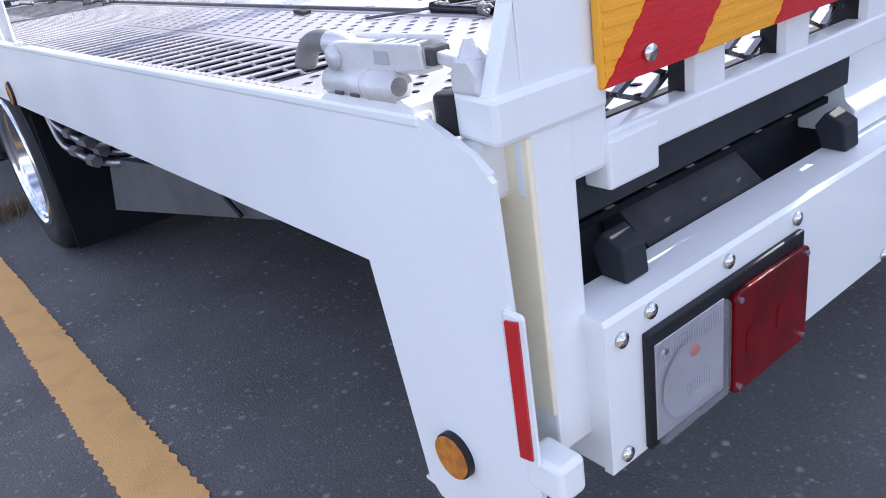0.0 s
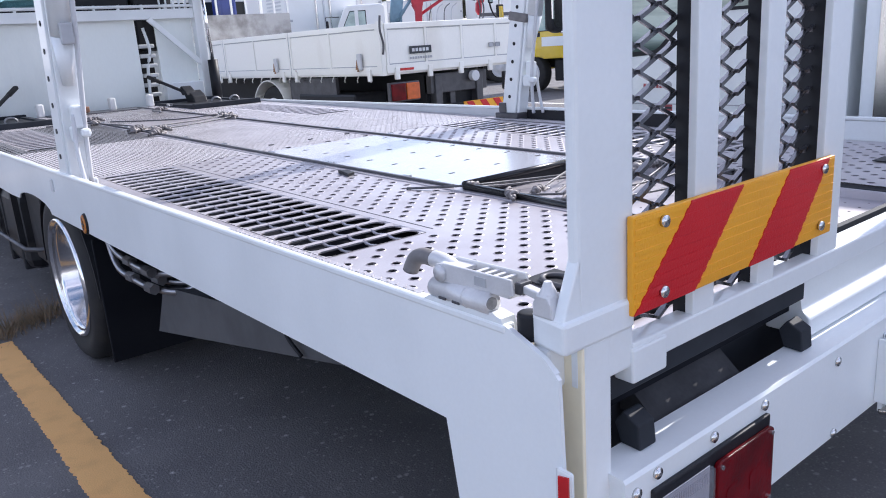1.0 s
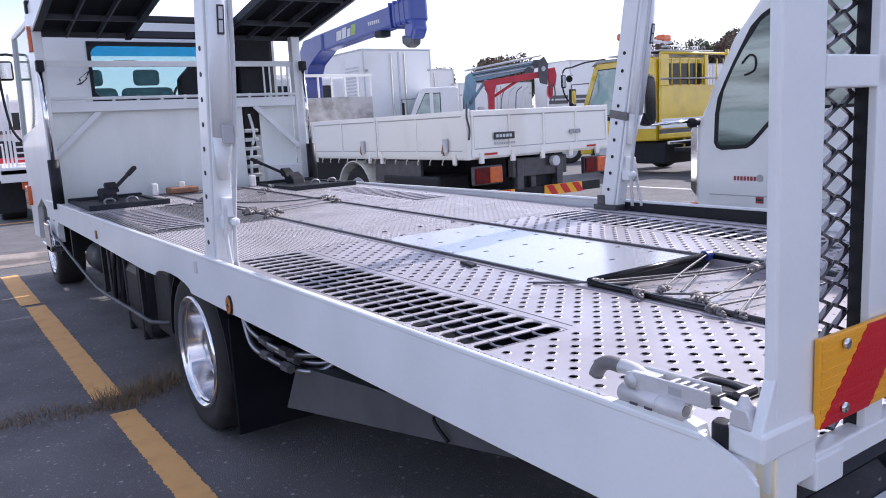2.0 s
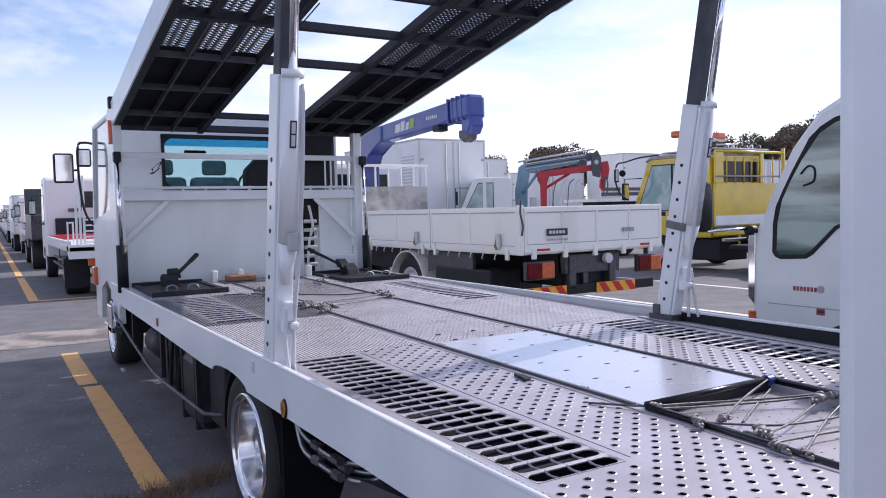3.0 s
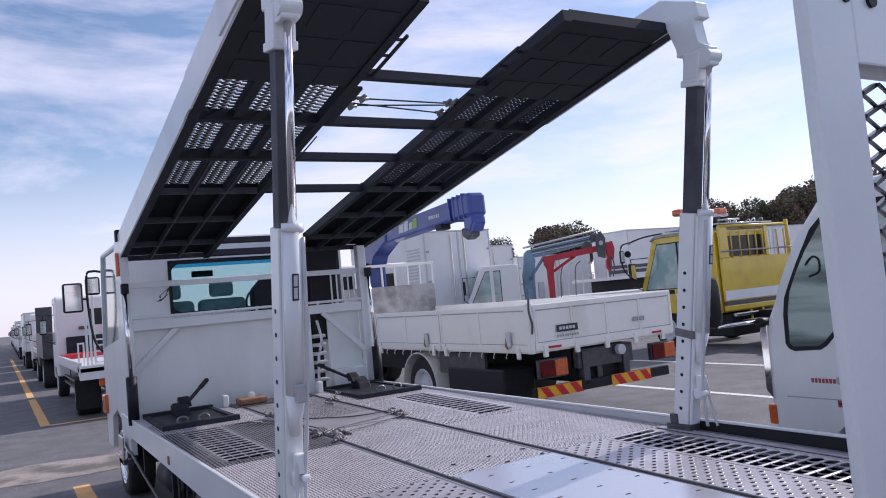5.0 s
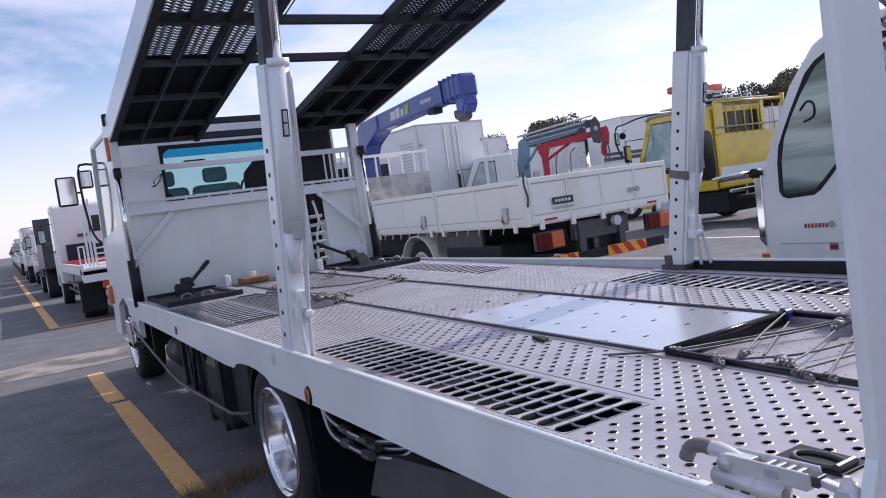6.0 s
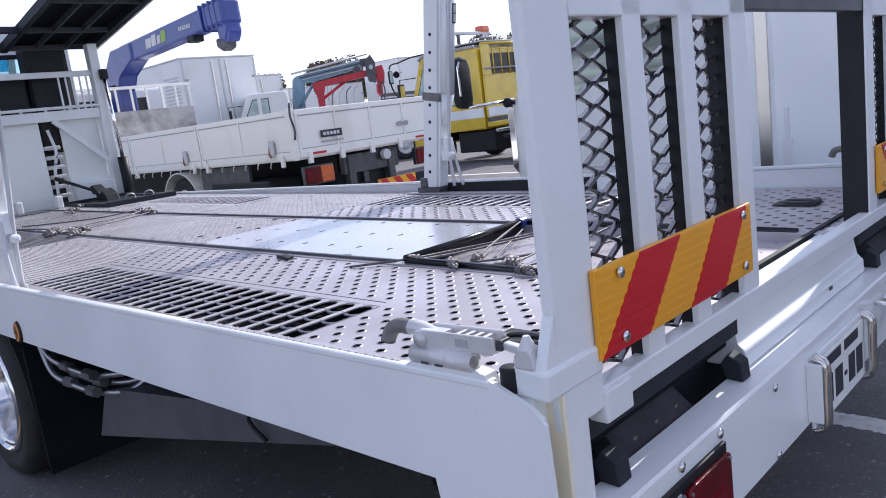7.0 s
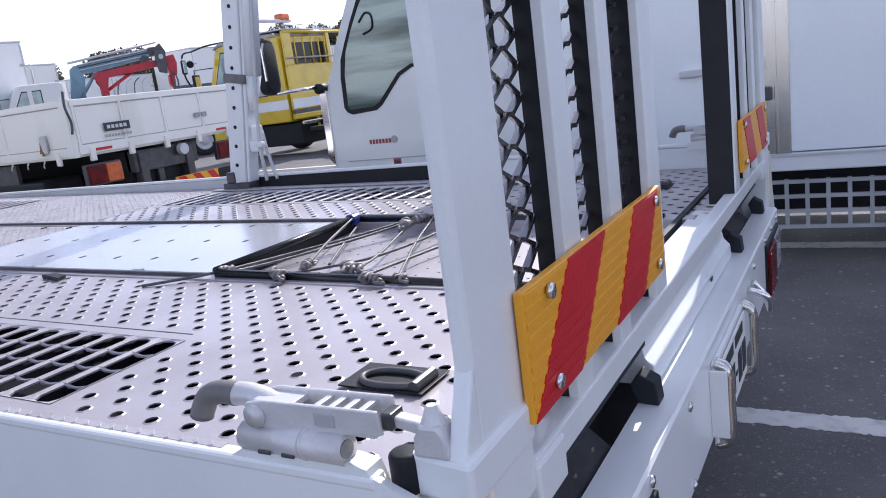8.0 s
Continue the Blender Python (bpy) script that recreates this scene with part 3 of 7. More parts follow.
    for x in (0.86, 1.51):
        part("deck_rail", boxes((x - 0.025, x + 0.025, 0.12, 6.3, -0.03, 0.004), bevel=0.002), GALV, carrier, "steel strip between deck plates", DECK)
        part("rope_channel", boxes((x - 0.006, x + 0.008, 1.25, 6.2, 0.003, 0.013), bevel=0.002), DARK_STEEL, carrier, "dark cable channel along the deck", DECK)
        for k in range(9):
            y = 1.5 + 0.5 * k
            part("deck_clip", boxes((x + 0.010, x + 0.03, y, y + 0.03, 0.004, 0.014), bevel=0.003), STEEL, carrier, m=DECK)
    tape = boxes((0.0085, 0.0195, 0.32, 1.02, 0.8858, 0.8868))
    for k in range(29):
        y = 0.335 + k * 0.023
        bar(tape, (0.009, y, 0.8872), (0.0190, y + 0.010, 0.8872), 0.004, 0.0018)
    tagged(part("ribbed_edge", tape, GALV_RIB, carrier, "ribbed grey anti-slip strip on the panel's lip"), kind="stuff")
    # the low bay at the rear between the tracks
    part("rear_mesh_floor", perforated(bmesh.new(), 0.885, 1.485, 0.12, 1.20, 0.060, 0.050, 0.0040, 0, (), 8), GALV, carrier, "pale steel floor of the rear bay", DECK @ pose(0, 0, -0.022))
    bm = bmesh.new()
    rod(bm, (0.86, 1.195, 0.018), (1.51, 1.195, 0.018), 0.012, 14)
    rod(bm, (0.865, 1.195, 0.012), (0.865, 0.20, 0.0), 0.013, 12)
    rod(bm, (1.505, 1.195, 0.012), (1.505, 0.20, 0.0), 0.015, 12)
    part("bay_frame", bm, BLACK_GLOSS, carrier, "black round-tube frame of the rear bay", DECK, True)
    part("tube_clamp", rod(bmesh.new(), (1.462, 1.195, 0.016), (1.496, 1.195, 0.016), 0.020, 14), BLUE, carrier, "blue tape round the tube end", DECK)
    part("bay_wall", boxes((0.886, 1.484, 1.190, 1.214, -0.05, 0.016)), BLACK, carrier, "black back wall of the rear bay", DECK)
    part("deck_flap", prism(bmesh.new(), [(0.772, 1.725), (0.81, 1.74), (0.82, 1.80), (0.795, 1.83), (0.785, 1.77)], "z", 0.0, 0.012, 0.002), BLACK, carrier, "small dark bent flap on the deck", DECK)


deck()


def shackle(parent, at, turn=0.0, size=1.0):
    """A bow shackle with its pin."""
    m = DECK @ Matrix.Translation(at) @ pose(0, 0, 0, 0, 0, turn) @ Matrix.Scale(size, 4)
    pts = [(-0.018, 0, 0.006), (-0.020, 0.022, 0.010), (-0.012, 0.045, 0.014), (0.012, 0.045, 0.014), (0.020, 0.022, 0.010), (0.018, 0, 0.006)]
    bm = pipe(bmesh.new(), curve_points(pts, 4), 0.006, 8)
    rod(bm, (-0.028, 0, 0.006), (0.028, 0, 0.006), 0.006, 8)
    disc(bm, (-0.027, 0, 0.006), "x", 0.010, 0.008, 8)
    return part("shackle", bm, ZINC, parent, "", m, True)


def knot(at, turn=0.0, size=1.0, lift=0.012):
    """A rope end knotted in loose turns round a bent core."""
    m = DECK @ Matrix.Translation((at[0], at[1], lift)) @ pose(0, 0, 0, 0, 0, turn) @ Matrix.Scale(size, 4)
    rng = random.Random(int(at[0] * 977 + at[1] * 631))
    loop = [(-0.055, 0.006, -0.004)]
    for k in range(13):
        a = k * 1.9 + rng.uniform(-0.4, 0.4)
        loop.append((-0.030 + 0.0046 * k + rng.uniform(-0.006, 0.006), 0.015 * math.cos(a) * rng.uniform(0.7, 1.25), 0.004 + 0.011 * math.sin(a)))
    loop.append((0.058, -0.012, -0.004))
    bm = pipe(bmesh.new(), curve_points(loop, 4), 0.0058, 7)
    pipe(bm, curve_points([(-0.045, 0.004, 0), (-0.01, -0.004, 0.004), (0.02, 0.005, 0.002), (0.05, -0.012, -0.004)], 4), 0.0075, 7)
    return part("rope_clamp", bm, CLAMP, carrier, "knotted grey rope end", m, True)


def rope(pts, r, label):
    return part("wire_rope", pipe(bmesh.new(), curve_points(pts), r), ROPE, carrier, label, DECK, True)


def ropes():
    rear = "thin steel wire rope across the rear bay"
    for pts in ([(1.463, 1.185, 0.022), (1.22, 1.10, 0.010), (0.954, 0.979, 0.006)],
                [(1.40, 1.13, 0.006), (1.20, 1.04, 0.000), (0.99, 0.93, 0.004)],
                [(0.86, 1.185, 0.016), (1.05, 1.15, 0.006), (1.28, 1.05, 0.008), (1.50, 0.945, 0.020)],
                [(0.86, 1.165, 0.014), (1.02, 1.13, 0.002), (1.28, 1.03, 0.004), (1.50, 0.93, 0.020)],
                [(0.86, 0.99, 0.014), (0.96, 0.93, 0.004), (1.08, 0.85, 0.002), (1.30, 0.80, 0.006), (1.50, 0.79, 0.020)],
                [(1.50, 0.96, 0.018), (1.36, 0.93, 0.006), (1.10, 0.85, 0.002), (0.91, 0.80, 0.008), (0.85, 0.72, 0.014)],
                [(1.50, 0.90, 0.018), (1.25, 0.82, 0.002), (1.02, 0.72, 0.002), (0.86, 0.64, 0.016)],
                [(1.50, 0.66, 0.020), (1.30, 0.70, 0.002), (1.10, 0.74, 0.0), (0.87, 0.74, 0.014)],
                [(0.86, 1.19, 0.016), (0.82, 1.26, 0.010), (0.76, 1.36, 0.004)]):
        rope(pts, 0.0040, rear)
    for x, y, t, z in ((0.878, 1.185, 80, 1.0), (0.862, 0.99, 60, 1.0), (0.955, 0.97, 20, 0.8), (0.93, 0.82, 60, 1.15), (0.90, 0.80, 100, 1.0), (0.85, 0.71, 80, 0.9), (1.40, 0.945, 20, 1.1), (1.47, 0.93, -20, 1.0), (0.865, 0.64, 70, 0.7)):
        knot((x, y), t, z)
    front = "steel wire rope across the front centre plate"
    for pts in ([(0.84, 4.18, 0.02), (1.1, 4.3, 0.015), (1.35, 4.38, 0.012), (1.55, 4.46, 0.02)], [(0.84, 4.02, 0.02), (1.12, 4.14, 0.012), (1.38, 4.25, 0.012), (1.55, 4.30, 0.02)],
                [(0.9, 4.9, 0.02), (1.1, 4.75, 0.012), (1.3, 4.6, 0.012), (1.52, 4.55, 0.02)], [(0.55, 5.15, 0.012), (0.75, 5.0, 0.02), (0.86, 4.6, 0.02), (0.9, 4.3, 0.02)]):
        rope(pts, 0.0045, front)
    for x, y, t in ((0.84, 4.16, 30), (0.90, 4.02, 80), (0.95, 4.08, 140), (0.88, 4.28, 20), (1.54, 4.44, -40), (1.50, 4.30, -80), (0.83, 5.0, 60), (0.9, 5.3, 0), (1.5, 5.6, 30), (0.86, 3.9, 40)):
        knot((x, y), t, 1.3)
    for x, y, t in ((0.95, 4.12, 10), (1.57, 4.55, 10), (0.7, 5.05, 100), (1.42, 5.4, 70), (1.7, 5.9, 10)):
        shackle(carrier, (x, y, 0.008), t, 1.15)


ropes()


def latch(fix):
    """The over-centre gate latch on the panel's top edge, with a grey grip."""
    def put(name, bm, *rest):
        return part(name, fix(bm), *rest)

    seat = prism(bmesh.new(), [(0.118, 0.862), (0.300, 0.862), (0.300, 0.884), (0.285, 0.893), (0.150, 0.897), (0.128, 0.893)], "x", 0.0005, 0.026)
    prism(seat, [(0.032, 0.80), (0.30, 0.80), (0.30, 0.863), (0.119, 0.884), (0.052, 0.8575), (0.032, 0.842)], "x", 0.0005, 0.0092)
    put("latch_base", seat, WHITE, carrier, "white saddle plate under the latch")
    barrel = rod(bmesh.new(), (0.0065, 0.152, 0.9085), (0.0150, 0.283, 0.9045), 0.0160, 22)
    rod(barrel, (0.0090, 0.196, 0.9072), (0.0094, 0.200, 0.9070), 0.0168, 22)
    rod(barrel, (0.0150, 0.283, 0.9045), (0.0155, 0.288, 0.9043), 0.0160, 22, 0.012)
    barrel = put("latch_barrel", barrel, CAST, carrier, "silver latch barrel", None, True)
    put("barrel_bore", rod(bmesh.new(), (0.0064, 0.1505, 0.9085), (0.0066, 0.153, 0.9085), 0.0090, 16), ZINC, barrel)
    for y in (0.208, 0.238):
        put("barrel_slot", boxes((-0.0056, -0.0030, y, y + 0.016, 0.896, 0.900), bevel=0.0008), DARK_STEEL, barrel)
    shell = bmesh.new()
    prism(shell, [(0.108, 0.927), (0.245, 0.913), (0.268, 0.918), (0.276, 0.930), (0.270, 0.944), (0.250, 0.948), (0.112, 0.950)], "x", 0.006, 0.0105, 0.0014)
    prism(shell, [(0.108, 0.927), (0.245, 0.917), (0.268, 0.920), (0.274, 0.932), (0.268, 0.946), (0.250, 0.951), (0.112, 0.953)], "x", 0.0345, 0.0390, 0.0014)
    box(shell, 0.009, 0.037, 0.118, 0.262, 0.921, 0.926, 0.001)
    box(shell, 0.009, 0.037, 0.212, 0.262, 0.940, 0.947, 0.001)
    lever = put("latch_lever", shell, CAST, carrier, "silver cast latch lever with open sides")
    for k in range(4):
        put("lever_bar", boxes((0.010, 0.036, 0.128 + 0.017 * k, 0.135 + 0.017 * k, 0.9445, 0.9485), bevel=0.001), CAST, lever)
    put("latch_window", boxes((0.0048, 0.0064, 0.160, 0.184, 0.929, 0.942), bevel=0.0005), GREY_PAINT, lever)
    put("lever_fork", boxes((0.012, 0.034, 0.100, 0.112, 0.929, 0.946), bevel=0.002), DARK_STEEL, lever)
    put("latch_pivot", rod(bmesh.new(), (0.001, 0.258, 0.932), (0.008, 0.258, 0.932), 0.0125, 18, 0.0115), CAST, lever, "round pivot boss", None, True)
    root = pipe(bmesh.new(), curve_points([(0.024, 0.240, 0.934), (0.027, 0.268, 0.940), (0.028, 0.290, 0.942), (0.027, 0.302, 0.941)]), 0.0125, 14)
    put("lever_root", root, CAST, lever, "", None, True)
    grip = pipe(bmesh.new(), curve_points([(0.027, 0.300, 0.941), (0.026, 0.322, 0.942), (0.024, 0.340, 0.936), (0.021, 0.349, 0.922), (0.020, 0.352, 0.914)]), 0.0128, 14)
    put("latch_grip", grip, GREY_RUBBER, lever, "grey rubber grip", None, True)
    hook = prism(bmesh.new(), [(0.046, 0.905), (0.084, 0.905), (0.080, 0.925), (0.076, 0.938), (0.054, 0.938), (0.050, 0.925)], "x", 0.014, 0.040, 0.004)
    rod(hook, (0.027, 0.065, 0.936), (0.027, 0.065, 0.953), 0.0125, 14, 0.005)
    prism(hook, [(0.072, 0.926), (0.104, 0.931), (0.104, 0.942), (0.072, 0.938)], "x", 0.017, 0.031, 0.002)
    put("latch_hook", hook, CAST, carrier, "silver latch hook and eye bolt")
    block = prism(bmesh.new(), [(0.014, 0.058), (0.155, 0.058), (0.16, 0.088), (0.10, 0.100), (0.030, 0.100), (0.014, 0.080)], "z", 0.80, 0.862, 0.008)
    put("latch_block", block, WHITE, carrier, "white corner block under the latch")
    stop = rod(bmesh.new(), (0.026, 0.100, 0.864), (0.026, 0.100, 0.904), 0.0165, 22)
    bmesh.ops.bevel(stop, geom=[e for e in stop.edges if abs(e.verts[0].co.z - e.verts[1].co.z) < 0.001], offset=0.005, segments=3, affect="EDGES", profile=0.5)
    put("rubber_stop", stop, BLACK, carrier, "black rubber stop", None, True)
    dt = part("lashing_recess", fix(boxes((0.345, 0.436, 0.284, 0.432, 0.0030, 0.0055), bevel=0.001)), BLACK, carrier, "black recessed lashing plate", DECK)
    ring = pipe(bmesh.new(), curve_points([(0.362, 0.30, 0.009), (0.352, 0.34, 0.009), (0.355, 0.385, 0.009), (0.378, 0.405, 0.009), (0.402, 0.385, 0.009), (0.406, 0.34, 0.009), (0.395, 0.30, 0.009)], 5), 0.006, 8)
    part("lashing_ring", fix(ring), TUBE_GREY, dt, "silver lashing ring", DECK, True)
    part("ring_clamp", fix(rod(bmesh.new(), (0.352, 0.30, 0.010), (0.410, 0.30, 0.010), 0.010, 10)), DARK_STEEL, dt, "", DECK)


for latch_side in (lambda q: q, mirror_x):
    latch(latch_side)


def expanded(bm, x0, x1, y, z0, z1, w=0.094, h=0.0345, wide=0.0062, deep=0.0044):
    """Expanded metal between x0 and x1: slanting strands from knot to knot."""
    rows = int((z1 - z0) / (h / 2)) + 1
    for j in range(rows):
        za = z0 + j * h / 2
        odd = j % 2
        k = -2
        while True:
            xa = x0 + (k + 0.5 * odd) * w
            k += 1
            if xa > x1:
                break
            for sx in (1, -1):
                a, b = Vector((xa, y, za)), Vector((xa + sx * w / 2, y + 0.006, za + h / 2))
                if sx < 0:
                    a.y, b.y = y + 0.006, y
                lo, hi = min(a.x, b.x), max(a.x, b.x)
                if hi <= x0 + 1e-4 or lo >= x1 - 1e-4 or b.z > z1 + 0.001:
                    continue
                d = b - a
                if a.x < x0: a = a + d * ((x0 - a.x) / d.x)
                if a.x > x1: a = a + d * ((x1 - a.x) / d.x)
                if b.x < x0: b = a + (b - a) * ((x0 - a.x) / (b.x - a.x))
                if b.x > x1: b = a + (b - a) * ((x1 - a.x) / (b.x - a.x))
                if (b - a).length > 0.004:
                    bar(bm, a, b, deep * (1.9 if sx > 0 else 0.9), wide * (1.05 if sx > 0 else 0.85))
    return bm


def gate(left):
    """One half of the folded loading ramp, standing as a gate at the rear."""
    fix = (lambda bm: bm) if left else mirror_x
    top = 2.16
    g = part("rear_gate", fix(boxes((0.046, 0.160, 0.030, 0.050, 0.80, top), bevel=0.006)), WHITE, carrier, "white folded loading ramp gate with expanded metal bays")
    part("gate_leg", fix(boxes((0.0535, 0.109, 0.029, 0.115, 0.505, 0.864), bevel=0.004)), WHITE, g)
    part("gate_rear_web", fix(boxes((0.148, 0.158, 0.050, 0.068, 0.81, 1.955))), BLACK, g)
    arm = prism(bmesh.new(), [(0.010, 0.024), (0.155, 0.024), (0.155, 0.052), (0.095, 0.062), (0.060, 0.092), (0.020, 0.092)], "z", 0.862, 0.907, 0.006)
    part("gate_arm", fix(arm), WHITE, g, "white cast arm at the gate's foot")
    part("gate_gusset", fix(prism(bmesh.new(), [(0.014, 0.900), (0.052, 0.900), (0.052, 0.985), (0.047, 0.980)], "y", 0.0305, 0.0495, 0.003)), WHITE, g)
    # the warm glow on the leg's outer side is painted as cream
    part("gate_leg_face", fix(boxes((0.0465, 0.0532, 0.0275, 0.1165, 0.56, 0.8615), bevel=0.002)), CREAM, g, "cream side of the gate leg, warm light painted in")
    part("gate_head", fix(boxes((0.160, 0.776, 0.032, 0.090, 1.96, top), bevel=0.004)), WHITE, g)
    for k in range(5):
        bm = disc(bmesh.new(), (0.142 + 0.066 * k + (0.12 if k > 1 else 0), 0.030, 2.058), "y", 0.011, 0.006, 14)
        part("gate_hole", fix(bm), BLACK, g)
    part("gate_rail", fix(boxes((0.160, 0.776, 0.030, 0.075, 1.383, 1.431), bevel=0.003)), WHITE, g)
    bars = ((0.303, 0.360, 0.022), (0.490, 0.543, 0.022), (0.700, 0.776, 0.040))
    for a, b, d in bars:
        part("gate_bar", fix(boxes((a, b, 0.030, 0.044, 0.835, 1.96), bevel=0.002)), WHITE, g)
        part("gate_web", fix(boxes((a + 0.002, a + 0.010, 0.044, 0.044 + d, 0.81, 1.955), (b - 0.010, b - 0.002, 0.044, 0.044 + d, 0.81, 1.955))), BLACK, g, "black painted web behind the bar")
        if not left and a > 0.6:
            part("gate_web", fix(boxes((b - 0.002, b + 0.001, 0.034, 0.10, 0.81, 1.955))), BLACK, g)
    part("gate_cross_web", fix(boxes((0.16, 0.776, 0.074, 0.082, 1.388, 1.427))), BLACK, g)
    for a, b in ((0.160, 0.303), (0.360, 0.490), (0.543, 0.700)):
        part("expanded_mesh", fix(expanded(bmesh.new(), a, b, 0.060, 0.84, 1.955)), MESH_STEEL, g, "dark expanded metal sheet")
    return g


GATE_L, GATE_R = gate(True), gate(False)
part("gate_sill", boxes((0.156, 2 * CX - 0.156, 0.028, 0.062, 0.797, 0.837), bevel=0.004), WHITE, carrier, "white bottom rail joining both gate halves")
for s in (0, 1):
    bm = boxes((0.152, 0.232, 0.0245, 0.060, 0.776, 0.829), bevel=0.004)
    part("gate_tab", bm if not s else mirror_x(bm), WHITE, carrier)
part("gate_top_rail", boxes((0.776, 2 * CX - 0.776, 0.034, 0.060, 1.395, 1.43), bevel=0.003), DARK_STEEL, carrier, "dark rail between the gate halves")


def marker_board(left):
    fix = (lambda bm: bm) if left else mirror_x
    a, b, z0, z1 = 0.141, 0.718, 0.882, 1.021
    g = GATE_L if left else GATE_R
    back = part("marker_board", fix(boxes((a, b, 0.018, 0.028, z0, z1), bevel=0.002)), BOARD_Y, g, "orange and red striped reflective rear marker board")
    for k in range(9):
        z = z0 + 0.010 + 0.0148 * k
        part("board_emboss", fix(boxes((a + 0.004, b - 0.004, 0.0168, 0.018, z, z + 0.0070), bevel=0.0005)), BOARD_Y, back)
    for low, high in ((0.143, 0.275), (0.437, 0.556)):
        pts = [(low, z0 + 0.001), (low + 0.143, z0 + 0.001), (high + 0.138, z1 - 0.001), (high, z1 - 0.001)]
        part("red_stripe", fix(prism(bmesh.new(), pts, "y", 0.0163, 0.018)), BOARD_R, back)
        for k in range(9):
            z = z0 + 0.010 + 0.0148 * k
            f0, f1 = (z - z0) / (z1 - z0), (z + 0.007 - z0) / (z1 - z0)
            e0, e1 = [low + (high - low) * f for f in (f0, f1)], [low + 0.143 + (high - low - 0.005) * f for f in (f0, f1)]
            part("stripe_emboss", fix(prism(bmesh.new(), [(e0[0], z), (e1[0], z), (e1[1], z + 0.007), (e0[1], z + 0.007)], "y", 0.0153, 0.0164)), BOARD_R, back)
    for x in (0.206, 0.670):
        for z in (0.903, 1.004):
            bm = disc(bmesh.new(), (x, 0.0135, z), "y", 0.0085, 0.006, 14)
            part("rivet", fix(bm), STEEL, back, smooth=True)


marker_board(True), marker_board(False)


def bumper():
    x0, x1 = 0.100, 2 * CX - 0.100
    bm = bmesh.new()
    prism(bm, [(0.0, 0.462), (0.0, 0.650), (0.004, 0.656), (0.066, 0.660), (0.066, 0.640), (0.012, 0.640), (0.012, 0.462)], "x", x0, x1)
    box(bm, x0 + 0.002, x0 + 0.006, 0.013, 0.110, 0.464, 0.639)
    box(bm, x1 - 0.006, x1 - 0.002, 0.013, 0.110, 0.464, 0.639)
    b = part("bumper", bm, WHITE, carrier, "white folded steel rear bumper beam")
    for x, z in ((0.124, 0.627), (0.173, 0.639), (0.320, 0.637), (0.474, 0.634), (0.124, 0.479), (0.745, 0.624), (0.747, 0.472), (1.62, 0.63), (1.88, 0.637), (2.04, 0.637), (2.2, 0.637)):
        bolt((x, -0.002, z), b)
    for s in (0, 1):
        mx = (lambda q: q) if not s else mirror_x
        base = part("tail_lamp_base", mx(boxes((0.158, 0.484, -0.008, 0.001, 0.464, 0.617), bevel=0.003)), BLACK, b, "black tail lamp frame")
        part("tail_lamp_bowl", mx(boxes((0.168, 0.298, -0.0095, -0.008, 0.474, 0.600), bevel=0.0005)), REFLECTOR, base)
        part("reversing_lens", mx(prism(bmesh.new(), rounded(0.164, 0.303, 0.468, 0.604, 0.014), "y", -0.017, -0.0135, 0.0012)), LENS_CLEAR, base, "clear ribbed reversing lamp lens")
        ribs = bmesh.new()
        for k in range(27):
            x = 0.172 + k * 0.0046
            box(ribs, x, x + 0.0020, -0.0182, -0.0168, 0.472, 0.492)
            box(ribs, x, x + 0.0020, -0.0178, -0.0168, 0.580, 0.599)
            if 8 < k < 19:
                box(ribs, x, x + 0.0018, -0.0177, -0.0168, 0.512, 0.530)
        bmesh.ops.recalc_face_normals(ribs, faces=ribs.faces)
        tagged(part("lens_ribs", mx(ribs), LENS_CLEAR, base), kind="stuff")
        dish = bmesh.new()
        bowl = [[dish.verts.new((0.233 + r * math.cos(a) * 1.12, y, 0.532 + r * math.sin(a))) for a in (2 * math.pi * k / 24 for k in range(24))] for r, y in ((0.052, -0.0131), (0.042, -0.0112), (0.028, -0.0102), (0.014, -0.0098), (0.003, -0.0097))]
        for p, q in zip(bowl, bowl[1:]):
            for k in range(24):
                dish.faces.new((p[k], p[(k + 1) % 24], q[(k + 1) % 24], q[k]))
        dish.faces.new(bowl[-1])
        part("lamp_dish", mx(dish), REFLECTOR, base, "dull silver reflector bowl", None, True)
        bulb = bmesh.new()
        bmesh.ops.create_uvsphere(bulb, u_segments=12, v_segments=8, radius=0.009, matrix=Matrix.Translation((0.238, -0.0112, 0.560)) @ Matrix.Diagonal((1, 0.2, 0.8, 1)))
        part("bulb", mx(bulb), LENS_AMBER, base)
        part("brake_lens", mx(prism(bmesh.new(), rounded(0.310, 0.482, 0.458, 0.600, 0.010), "y", -0.017, -0.008, 0.0025)), LENS_RED, base, "red square brake lamp lens")
        for x in (0.335, 0.405):
            part("lens_window", mx(prism(bmesh.new(), rounded(x, x + 0.045, 0.505, 0.545, 0.012), "y", -0.0178, -0.0168)), LENS_RED, base)
        for x, z in ((0.320, 0.590), (0.472, 0.590), (0.320, 0.468), (0.472, 0.468), (0.174, 0.594)):
            part("screw", mx(disc(bmesh.new(), (x, -0.018, z), "y", 0.004, 0.004, 10)), STEEL, base)
    plate = part("number_plate", boxes((0.985, 1.325, -0.016, -0.011, 0.452, 0.606), bevel=0.004), PLATE_WHITE, b, "white number plate with dark characters as bars")
